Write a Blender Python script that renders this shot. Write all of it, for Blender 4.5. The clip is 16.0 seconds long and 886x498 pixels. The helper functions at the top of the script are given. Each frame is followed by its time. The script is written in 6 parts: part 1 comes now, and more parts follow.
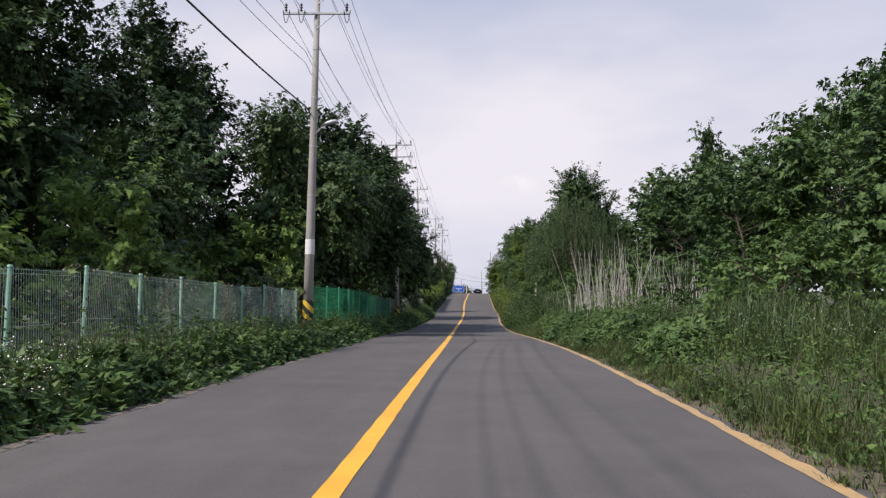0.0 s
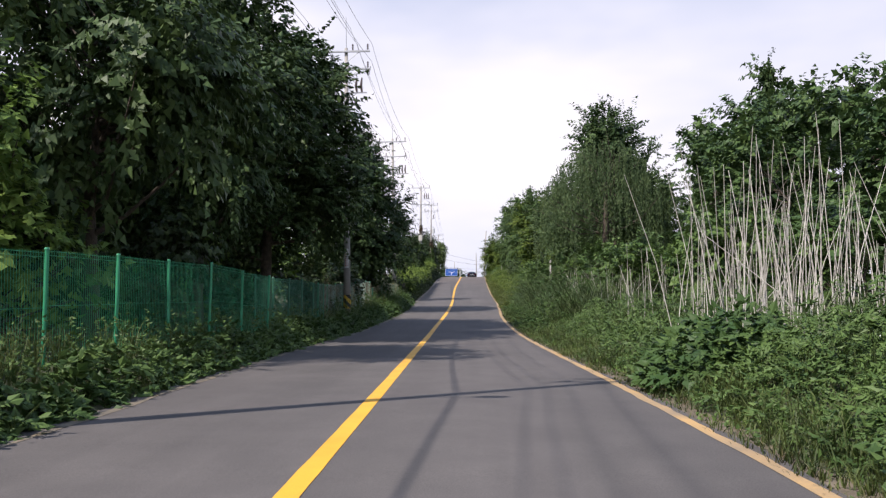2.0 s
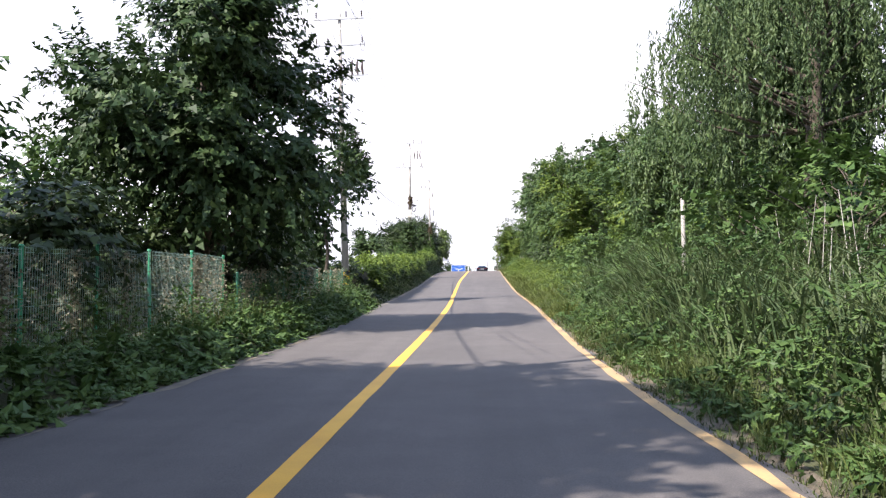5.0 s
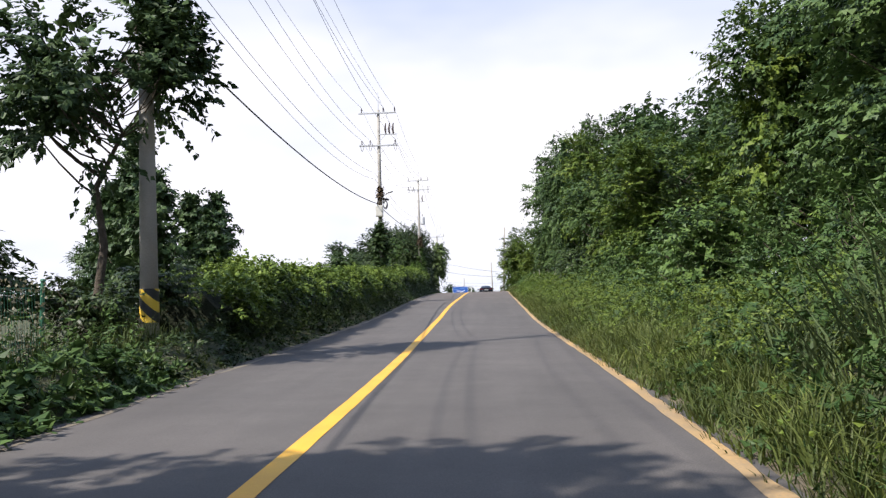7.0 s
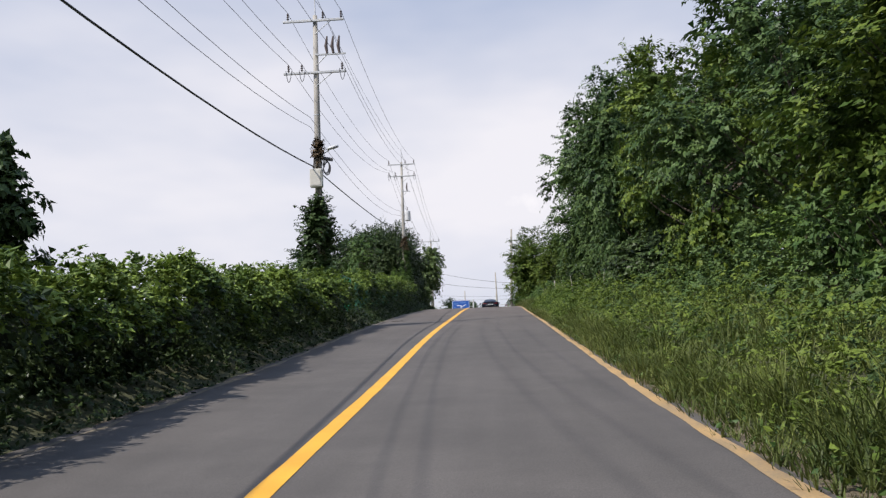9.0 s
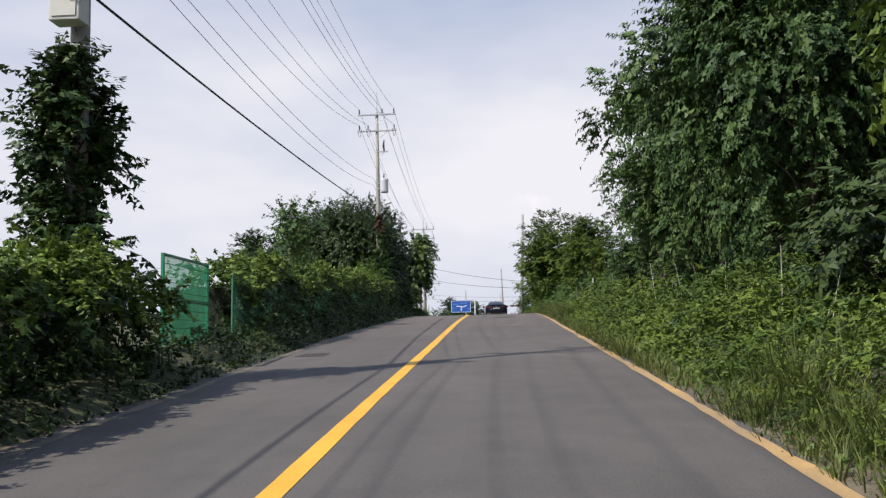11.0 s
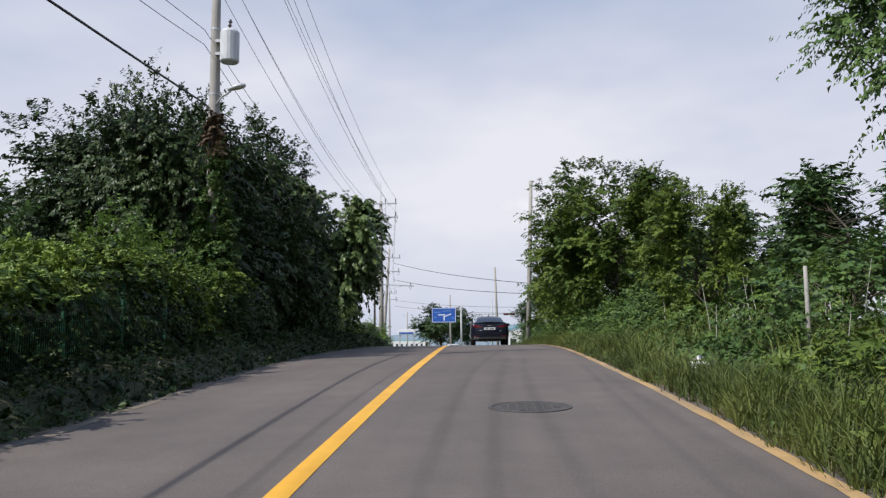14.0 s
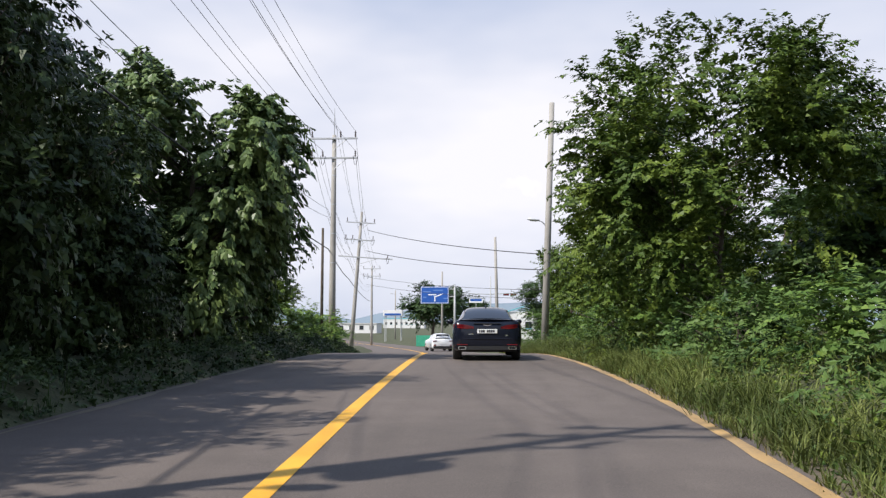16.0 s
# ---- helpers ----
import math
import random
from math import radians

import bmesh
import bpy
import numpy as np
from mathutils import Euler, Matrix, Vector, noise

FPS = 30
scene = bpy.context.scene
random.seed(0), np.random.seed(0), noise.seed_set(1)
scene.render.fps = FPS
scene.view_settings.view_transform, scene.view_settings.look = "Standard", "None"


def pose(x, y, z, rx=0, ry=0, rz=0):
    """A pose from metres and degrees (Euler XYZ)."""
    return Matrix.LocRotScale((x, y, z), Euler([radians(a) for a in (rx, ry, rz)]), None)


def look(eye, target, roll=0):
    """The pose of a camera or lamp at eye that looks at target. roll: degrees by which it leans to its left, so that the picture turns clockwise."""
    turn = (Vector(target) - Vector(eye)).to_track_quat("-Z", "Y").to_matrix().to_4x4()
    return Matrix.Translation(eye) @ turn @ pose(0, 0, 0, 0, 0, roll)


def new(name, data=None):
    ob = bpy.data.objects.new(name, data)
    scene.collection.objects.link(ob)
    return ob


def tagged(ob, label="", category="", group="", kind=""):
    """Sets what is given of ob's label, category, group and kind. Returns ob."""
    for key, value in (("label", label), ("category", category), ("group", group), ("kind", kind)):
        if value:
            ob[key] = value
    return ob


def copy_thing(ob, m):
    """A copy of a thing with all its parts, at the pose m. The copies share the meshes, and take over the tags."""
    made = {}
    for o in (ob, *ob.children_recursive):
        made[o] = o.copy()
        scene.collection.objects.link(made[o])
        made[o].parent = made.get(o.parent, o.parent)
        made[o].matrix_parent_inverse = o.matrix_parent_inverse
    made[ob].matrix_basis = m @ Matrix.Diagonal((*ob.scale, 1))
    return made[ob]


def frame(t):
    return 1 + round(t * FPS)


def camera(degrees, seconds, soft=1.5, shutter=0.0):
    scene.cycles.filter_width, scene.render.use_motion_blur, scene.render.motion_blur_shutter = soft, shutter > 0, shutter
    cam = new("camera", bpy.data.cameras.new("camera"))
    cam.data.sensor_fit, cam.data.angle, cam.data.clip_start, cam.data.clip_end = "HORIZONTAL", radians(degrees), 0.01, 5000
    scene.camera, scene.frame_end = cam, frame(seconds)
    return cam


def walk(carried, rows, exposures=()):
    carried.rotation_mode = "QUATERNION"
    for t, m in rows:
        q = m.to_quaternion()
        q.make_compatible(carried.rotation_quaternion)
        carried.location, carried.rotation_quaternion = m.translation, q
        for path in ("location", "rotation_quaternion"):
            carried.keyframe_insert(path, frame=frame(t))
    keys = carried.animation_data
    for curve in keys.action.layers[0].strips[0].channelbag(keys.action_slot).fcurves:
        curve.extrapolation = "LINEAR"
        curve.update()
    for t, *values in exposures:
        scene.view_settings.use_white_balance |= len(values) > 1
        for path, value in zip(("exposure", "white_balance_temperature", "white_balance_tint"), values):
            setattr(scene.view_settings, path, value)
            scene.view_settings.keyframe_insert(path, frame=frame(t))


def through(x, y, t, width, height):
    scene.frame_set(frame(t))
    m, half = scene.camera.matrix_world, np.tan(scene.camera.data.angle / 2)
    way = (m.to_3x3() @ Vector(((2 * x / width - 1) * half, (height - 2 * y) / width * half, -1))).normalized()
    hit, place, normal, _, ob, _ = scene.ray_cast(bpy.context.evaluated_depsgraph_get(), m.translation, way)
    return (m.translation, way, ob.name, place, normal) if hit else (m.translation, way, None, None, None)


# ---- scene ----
# ---- camera: seconds, eye, yaw to the left, pitch up, roll ----
cam = camera(56.6, 16.0, soft=1.3)
PATH = [
    (0, (0.08, -0.23, 1.37), 2.67, 4.90, 0.40),
    (0.5, (0.11, 4.80, 1.53), 2.49, 4.89, 0.65),
    (1, (0.14, 9.91, 1.69), 2.64, 4.33, 0.84),
    (1.5, (0.15, 15.12, 1.82), 2.37, 3.95, 0.43),
    (2, (0.18, 20.42, 1.86), 2.31, 3.82, 0.25),
    (2.5, (0.14, 25.73, 1.92), 2.33, 3.74, 0.62),
    (3, (0.07, 31.00, 1.94), 2.43, 3.53, 0.65),
    (3.5, (-0.03, 36.48, 1.93), 2.56, 3.53, 0.55),
    (4, (-0.09, 41.84, 1.96), 2.74, 3.74, -0.10),
    (4.5, (-0.15, 46.88, 2.00), 2.89, 3.77, -0.38),
    (5, (-0.17, 51.93, 2.01), 2.93, 3.89, -0.53),
    (5.2, (-0.15, 54.06, 1.99), 2.98, 4.14, -0.70),
    (7.3, (0.04, 77.80, 2.89), 3.32, 5.74, -1.62),
    (7.5, (0.04, 79.98, 3.00), 3.35, 5.89, -1.67),
    (8, (-0.04, 85.33, 3.22), 3.35, 6.03, -2.05),
    (8.5, (-0.17, 90.39, 3.49), 3.28, 6.45, -2.12),
    (9, (-0.28, 95.58, 3.77), 3.39, 6.51, -2.18),
    (9.5, (-0.37, 100.67, 4.07), 3.53, 6.85, -1.87),
    (9.7, (-0.40, 102.71, 4.21), 3.66, 6.95, -1.58),
    (11.8, (-0.78, 123.47, 5.64), 3.54, 6.11, -1.24),
    (12, (-0.79, 125.50, 5.78), 3.50, 6.22, -0.80),
    (12.5, (-0.76, 130.59, 6.11), 3.60, 6.39, -0.17),
    (13, (-0.79, 135.59, 6.38), 3.13, 6.39, -1.02),
    (13.5, (-0.81, 140.56, 6.70), 3.14, 6.42, -1.05),
    (14, (-0.81, 145.37, 6.98), 2.95, 6.66, -0.75),
    (14.5, (-0.79, 150.12, 7.26), 2.96, 6.36, 0.07),
    (15, (-0.81, 154.70, 7.53), 2.82, 5.91, 0.12),
    (15.5, (-0.82, 159.13, 7.78), 2.64, 5.47, -0.10),
    (16, (-0.73, 163.32, 7.97), 2.89, 5.09, 0.08),
]


def aim(eye, yaw, pitch, roll):
    a, b = radians(yaw), radians(pitch)
    way = Vector((-math.sin(a) * math.cos(b), math.cos(a) * math.cos(b), math.sin(b)))
    return look(eye, Vector(eye) + 2 * way, roll)


EXPOSURES = [(0.0, 0.02, 6500, 16.5), (1.0, 0.22, 6500, 17.5), (2.0, 0.36, 6500, 17.5), (2.7, 0.36, 6500, 17.5), (3.5, 0.68, 6500, 17.5), (4.2, 1.0, 6500, 17), (5.2, 1.25, 6500, 17), (7.3, 0.36, 6500, 12.3), (8.0, 0.10, 6500, 12.3), (12.0, 0.08, 6450, 11.6), (14.0, -0.02, 6300, 11.6), (15.2, 0.10, 6350, 11.6), (16.0, 0.24, 6450, 11.6)]
walk(cam, [(t, aim(eye, yaw, pitch, roll)) for t, eye, yaw, pitch, roll in PATH], EXPOSURES)

# ---- sky and sun ----
SUN = Vector((-0.727, -0.54, 1.0)).normalized()
world = bpy.data.worlds.new("sky")
scene.world = world
world.use_nodes = True
wn, wl = world.node_tree.nodes, world.node_tree.links
wn.clear()
w_out, w_back = wn.new("ShaderNodeOutputWorld"), wn.new("ShaderNodeBackground")
w_sky = wn.new("ShaderNodeTexSky")
w_sky.sky_type, w_sky.sun_disc = "NISHITA", False
w_sky.sun_elevation, w_sky.sun_rotation = math.asin(SUN.z), math.atan2(SUN.x, SUN.y)
w_sky.dust_density = 0.8
w_co = wn.new("ShaderNodeTexCoord")


def wmath(op, a, b=None, c=None):
    n = wn.new("ShaderNodeMath")
    n.operation = op
    for i, v in enumerate((a, b, c)):
        if v is None:
            continue
        if isinstance(v, (int, float)):
            n.inputs[i].default_value = v
        else:
            wl.new(v, n.inputs[i])
    return n.outputs[0]


w_map = wn.new("ShaderNodeMapping")
w_map.inputs["Scale"].default_value = (1.2, 1.0, 3.4)
w_map.inputs["Rotation"].default_value = (0, 0.22, 0.4)
wl.new(w_co.outputs["Generated"], w_map.inputs["Vector"])
w_n1 = wn.new("ShaderNodeTexNoise")
w_n1.inputs["Scale"].default_value, w_n1.inputs["Detail"].default_value = 1.7, 4
w_n1.inputs["Roughness"].default_value = 0.52
wl.new(w_map.outputs["Vector"], w_n1.inputs["Vector"])
w_ramp = wn.new("ShaderNodeValToRGB")
w_ramp.color_ramp.elements[0].position, w_ramp.color_ramp.elements[1].position = 0.34, 0.66
w_ramp.color_ramp.elements[0].color = (0.5, 0.5, 0.5, 1)
w_ramp.color_ramp.elements[1].color = (1.0, 1.0, 1.0, 1)
wl.new(w_n1.outputs["Fac"], w_ramp.inputs["Fac"])
# one small cumulus low over the road
w_sep = wn.new("ShaderNodeSeparateXYZ")
wl.new(w_co.outputs["Generated"], w_sep.inputs["Vector"])
w_n2 = wn.new("ShaderNodeTexNoise")
w_n2.inputs["Scale"].default_value, w_n2.inputs["Detail"].default_value = 17, 5
wl.new(w_co.outputs["Generated"], w_n2.inputs["Vector"])
dx = wmath("MULTIPLY", wmath("SUBTRACT", w_sep.outputs["X"], 0.030), 1 / 0.030)
dz = wmath("MULTIPLY", wmath("SUBTRACT", w_sep.outputs["Z"], 0.163), 1 / 0.019)
dist = wmath("SQRT", wmath("ADD", wmath("MULTIPLY", dx, dx), wmath("MULTIPLY", dz, dz)))
blob = wmath("SUBTRACT", wmath("ADD", wmath("MULTIPLY", w_n2.outputs["Fac"], 5.5), -1.6), dist)
w_mask = wn.new("ShaderNodeMapRange")
w_mask.inputs["From Min"].default_value, w_mask.inputs["From Max"].default_value = 0.0, 0.8
wl.new(blob, w_mask.inputs["Value"])
front = wmath("GREATER_THAN", w_sep.outputs["Y"], 0.0)
cloud = wmath("MULTIPLY", wmath("MULTIPLY", w_mask.outputs["Result"], front), 0.8)
w_mul = wn.new("ShaderNodeMix")
w_mul.data_type = "RGBA"
w_mul.inputs["B"].default_value = (10.8, 10.75, 11.3, 1)       # thin high haze
w_blue = wn.new("ShaderNodeMix")                             # pale blue where the haze thins
w_blue.data_type = "RGBA"
w_blue.inputs["Factor"].default_value = 0.8
w_blue.inputs["B"].default_value = (3.4, 5.0, 8.2, 1)
wl.new(w_sky.outputs["Color"], w_blue.inputs["A"])
wl.new(w_blue.outputs["Result"], w_mul.inputs["A"])
w_top = wn.new("ShaderNodeMapRange")
w_top.interpolation_type = "SMOOTHSTEP"
for key, value in (("From Min", 0.24), ("From Max", 0.60), ("To Min", 1.0), ("To Max", 0.10)):
    w_top.inputs[key].default_value = value
wl.new(w_sep.outputs["Z"], w_top.inputs["Value"])
w_lum = wn.new("ShaderNodeRGBToBW")
wl.new(w_ramp.outputs["Color"], w_lum.inputs["Color"])
wl.new(wmath("MULTIPLY", w_lum.outputs["Val"], w_top.outputs["Result"]), w_mul.inputs["Factor"])
w_mix = wn.new("ShaderNodeMix")
w_mix.data_type = "RGBA"
w_mix.inputs["B"].default_value = (12.3, 12.1, 12.3, 1)
wl.new(w_mul.outputs["Result"], w_mix.inputs["A"])
wl.new(cloud, w_mix.inputs["Factor"])
# the haze glows towards the sun
w_dot = wn.new("ShaderNodeVectorMath")
w_dot.operation = "DOT_PRODUCT"
wl.new(w_co.outputs["Generated"], w_dot.inputs[0])
w_dot.inputs[1].default_value = SUN
glow = wmath("MULTIPLY_ADD", wmath("POWER", wmath("MAXIMUM", w_dot.outputs["Value"], 0.0), 4.0), 0.8, 0.90)
w_glow = wn.new("ShaderNodeVectorMath")
w_glow.operation = "SCALE"
wl.new(w_mix.outputs["Result"], w_glow.inputs[0])
wl.new(glow, w_glow.inputs["Scale"])
wl.new(w_glow.outputs["Vector"], w_back.inputs["Color"])
w_back.inputs["Strength"].default_value = 0.085
wl.new(w_back.outputs["Background"], w_out.inputs["Surface"])

sun_data = bpy.data.lights.new("sun", "SUN")
sun_data.energy, sun_data.angle, sun_data.color = 5.0, radians(0.6), (1.0, 0.95, 0.87)
sun = new("sun", sun_data)
sun.matrix_world = look(SUN * 50, (0, 0, 0))


# ---- materials ----
def surface(name, low, high, rough=0.7, scale=4.0, fine=60.0, bump=0.3, metal=0.0, vary=0.0, island=False, coat=0.0, depth=0.01):
    """A material whose colour wanders between two tones at a broad and a fine scale, with a fine relief."""
    m = bpy.data.materials.new(name)
    m.use_nodes = True
    n, l = m.node_tree.nodes, m.node_tree.links
    p = n["Principled BSDF"]
    co = n.new("ShaderNodeTexCoord")
    broad, grain = n.new("ShaderNodeTexNoise"), n.new("ShaderNodeTexNoise")
    broad.inputs["Scale"].default_value, broad.inputs["Detail"].default_value = scale, 4
    grain.inputs["Scale"].default_value, grain.inputs["Detail"].default_value = fine, 3
    for t in (broad, grain):
        l.new(co.outputs["Object"], t.inputs["Vector"])
    mix = n.new("ShaderNodeMath")
    mix.operation = "MULTIPLY_ADD"
    l.new(broad.outputs["Fac"], mix.inputs[0])
    mix.inputs[1].default_value = 0.65
    half = n.new("ShaderNodeMath")
    half.operation = "MULTIPLY"
    l.new(grain.outputs["Fac"], half.inputs[0])
    half.inputs[1].default_value = 0.35
    l.new(half.outputs[0], mix.inputs[2])
    value = mix.outputs[0]
    if vary:
        info = n.new("ShaderNodeNewGeometry" if island else "ShaderNodeObjectInfo")
        rnd = info.outputs["Random Per Island" if island else "Random"]
        add = n.new("ShaderNodeMath")
        add.operation = "MULTIPLY_ADD"
        l.new(rnd, add.inputs[0])
        add.inputs[1].default_value = vary
        less = n.new("ShaderNodeMath")
        less.operation = "SUBTRACT"
        l.new(value, less.inputs[0])
        less.inputs[1].default_value = vary / 2
        l.new(less.outputs[0], add.inputs[2])
        value = add.outputs[0]
    ramp = n.new("ShaderNodeValToRGB")
    ramp.color_ramp.elements[0].position, ramp.color_ramp.elements[1].position = 0.3, 0.7
    ramp.color_ramp.elements[0].color, ramp.color_ramp.elements[1].color = (*low, 1), (*high, 1)
    l.new(value, ramp.inputs["Fac"])
    l.new(ramp.outputs["Color"], p.inputs["Base Color"])
    p.inputs["Roughness"].default_value, p.inputs["Metallic"].default_value = rough, metal
    p.inputs["Coat Weight"].default_value = coat
    if bump:
        b = n.new("ShaderNodeBump")
        b.inputs["Strength"].default_value, b.inputs["Distance"].default_value = bump, depth
        l.new(grain.outputs["Fac"], b.inputs["Height"])
        l.new(b.outputs["Normal"], p.inputs["Normal"])
    return m


def foliage(name, dark, light, through=0.3, rough=0.5):
    """Leaf blades: each one its own tone, some light coming through them."""
    m = bpy.data.materials.new(name)
    m.use_nodes = True
    n, l = m.node_tree.nodes, m.node_tree.links
    p, out = n["Principled BSDF"], n["Material Output"]
    geo = n.new("ShaderNodeNewGeometry")
    info = n.new("ShaderNodeObjectInfo")
    co = n.new("ShaderNodeTexCoord")
    broad = n.new("ShaderNodeTexNoise")
    broad.inputs["Scale"].default_value, broad.inputs["Detail"].default_value = 0.9, 3
    l.new(co.outputs["Object"], broad.inputs["Vector"])
    a = n.new("ShaderNodeMath")
    a.operation = "MULTIPLY_ADD"
    l.new(geo.outputs["Random Per Island"], a.inputs[0])
    a.inputs[1].default_value = 0.38
    wide = n.new("ShaderNodeMath")
    wide.operation = "MULTIPLY_ADD"
    l.new(broad.outputs["Fac"], wide.inputs[0])
    wide.inputs[1].default_value, wide.inputs[2].default_value = 1.7, -0.26
    l.new(wide.outputs[0], a.inputs[2])
    b = n.new("ShaderNodeMath")
    b.operation = "MULTIPLY_ADD"
    l.new(info.outputs["Random"], b.inputs[0])
    b.inputs[1].default_value = 0.25
    l.new(a.outputs[0], b.inputs[2])
    ramp = n.new("ShaderNodeValToRGB")
    dark, light = ([q * k for q, k in zip(tone, (1.0, 1.02, 0.90))] for tone in (dark, light))
    ramp.color_ramp.elements[0].position, ramp.color_ramp.elements[1].position = 0.4, 1.2
    ramp.color_ramp.elements[0].color, ramp.color_ramp.elements[1].color = (*dark, 1), (*light, 1)
    e = ramp.color_ramp.elements.new(0.97)
    e.color = (*[0.45 * q + 0.55 * r for q, r in zip(dark, light)], 1)
    l.new(b.outputs[0], ramp.inputs["Fac"])
    l.new(ramp.outputs["Color"], p.inputs["Base Color"])
    p.inputs["Roughness"].default_value = rough
    p.inputs["Specular IOR Level"].default_value = 0.18
    tr, mix = n.new("ShaderNodeBsdfTranslucent"), n.new("ShaderNodeMixShader")
    l.new(ramp.outputs["Color"], tr.inputs["Color"])
    mix.inputs[0].default_value = through * 0.7
    l.new(p.outputs["BSDF"], mix.inputs[1])
    l.new(tr.outputs["BSDF"], mix.inputs[2])
    l.new(mix.outputs["Shader"], out.inputs["Surface"])
    return m


def plain(name, colour, rough=0.5, metal=0.0, coat=0.0):
    m = bpy.data.materials.new(name)
    m.use_nodes = True
    p = m.node_tree.nodes["Principled BSDF"]
    p.inputs["Base Color"].default_value = (*colour, 1)
    p.inputs["Roughness"].default_value, p.inputs["Metallic"].default_value = rough, metal
    p.inputs["Coat Weight"].default_value = coat
    return m




def asphalt():
    """Worn asphalt: aggregate speckle, broad patches and long streaks where wheels run."""
    m = surface("asphalt", (0.072, 0.065, 0.060), (0.104, 0.093, 0.085), 0.85, 0.35, 160, 0.35, depth=0.004)
    n, l = m.node_tree.nodes, m.node_tree.links
    p = n["Principled BSDF"]
    base = p.inputs["Base Color"].links[0].from_socket
    co = n.new("ShaderNodeTexCoord")
    tone = base
    for size, scale, low, high, lo, hi in (((2.2, 0.05, 1), 1.0, 0.92, 1.05, 0.36, 0.64), ((1, 1, 1), 1.6, 0.92, 1.06, 0.35, 0.65), ((1, 1, 1), 75.0, 0.80, 1.22, 0.36, 0.66)):
        mp, t, r, mul = n.new("ShaderNodeMapping"), n.new("ShaderNodeTexNoise"), n.new("ShaderNodeMapRange"), n.new("ShaderNodeVectorMath")
        mp.inputs["Scale"].default_value = size
        l.new(co.outputs["Object"], mp.inputs["Vector"])
        l.new(mp.outputs["Vector"], t.inputs["Vector"])
        t.inputs["Scale"].default_value, t.inputs["Detail"].default_value = scale, 4
        for key, value in (("From Min", lo), ("From Max", hi), ("To Min", low), ("To Max", high)):
            r.inputs[key].default_value = value
        l.new(t.outputs["Fac"], r.inputs["Value"])
        mul.operation = "SCALE"
        l.new(tone, mul.inputs[0])
        l.new(r.outputs["Result"], mul.inputs["Scale"])
        tone = mul.outputs["Vector"]
    sep, r, warm = n.new("ShaderNodeSeparateXYZ"), n.new("ShaderNodeMapRange"), n.new("ShaderNodeMix")
    l.new(co.outputs["Object"], sep.inputs["Vector"])
    for key, value in (("From Min", 118.0), ("From Max", 165.0)):                  # the tone grows paler and redder over the rise
        r.inputs[key].default_value = value
    l.new(sep.outputs["Y"], r.inputs["Value"])
    warm.data_type, warm.blend_type = "RGBA", "MULTIPLY"
    warm.inputs["B"].default_value = (1.32, 1.20, 1.12, 1)
    l.new(r.outputs["Result"], warm.inputs["Factor"])
    l.new(tone, warm.inputs["A"])
    l.new(warm.outputs["Result"], p.inputs["Base Color"])
    return m


ASPHALT = asphalt()
YELLOW = surface("yellow_paint", (0.62, 0.30, 0.02), (0.80, 0.43, 0.035), 0.6, 1.5, 90, 0.25, depth=0.003)
WORN_YELLOW = surface("dust_over_old_paint", (0.10, 0.088, 0.07), (0.21, 0.17, 0.115), 0.7, 2.2, 30, 0.3, depth=0.003)
EDGE_YELLOW = surface("weathered_yellow_paint", (0.24, 0.185, 0.12), (0.55, 0.335, 0.12), 0.7, 0.9, 35, 0.3, depth=0.003)
GRIT = surface("roadside_grit", (0.07, 0.056, 0.036), (0.21, 0.17, 0.115), 0.95, 3.0, 45, 0.8, depth=0.02)
SOIL = surface("soil_and_litter", (0.032, 0.038, 0.016), (0.090, 0.094, 0.042), 0.95, 0.8, 14, 0.8, depth=0.03)
CONCRETE = surface("concrete", (0.25, 0.235, 0.21), (0.38, 0.36, 0.325), 0.9, 1.3, 40, 0.3, depth=0.004)
STEEL = surface("galvanised_steel", (0.34, 0.35, 0.36), (0.48, 0.49, 0.50), 0.55, 3, 70, 0.1, metal=0.4)
PORCELAIN = surface("dark_insulator", (0.05, 0.035, 0.03), (0.10, 0.07, 0.06), 0.3, 6, 60, 0.05)
CABLE = plain("cable_sheath", (0.035, 0.035, 0.04), 0.6)
BOXGREY = surface("grey_enamel", (0.48, 0.47, 0.42), (0.60, 0.58, 0.52), 0.5, 4, 60, 0.05)
LAMPGREY = surface("lamp_housing", (0.45, 0.46, 0.47), (0.58, 0.59, 0.60), 0.4, 5, 80, 0.05)
GREEN_STEEL = surface("green_coated_wire", (0.20, 0.32, 0.25), (0.40, 0.50, 0.43), 0.35, 3, 60, 0.1, vary=0.3)
DARK_STEEL = surface("dark_green_coated_steel", (0.025, 0.13, 0.075), (0.075, 0.23, 0.145), 0.45, 3, 60, 0.1, vary=0.3)
GATE_GREEN = surface("bright_green_paint", (0.02, 0.22, 0.10), (0.05, 0.34, 0.17), 0.4, 3, 60, 0.1)
GREY_GREEN = surface("faded_green_post", (0.16, 0.36, 0.25), (0.34, 0.52, 0.42), 0.45, 3, 60, 0.1, vary=0.3)
BARK = surface("bark", (0.035, 0.028, 0.02), (0.12, 0.095, 0.07), 0.95, 5, 30, 1.0, depth=0.03)
STRAW = surface("dry_reed", (0.30, 0.28, 0.24), (0.54, 0.51, 0.45), 0.8, 2, 30, 0.1, vary=0.4, island=True)
LEAF_DARK = foliage("dark_leaves", (0.022, 0.046, 0.019), (0.070, 0.110, 0.041), 0.18)
# made darker to put the shade of road-facing leaves into the colour
LEAF_VINE = foliage("glossy_shade_dark_leaves", (0.014, 0.028, 0.011), (0.053, 0.080, 0.029), 0.16, 0.42)
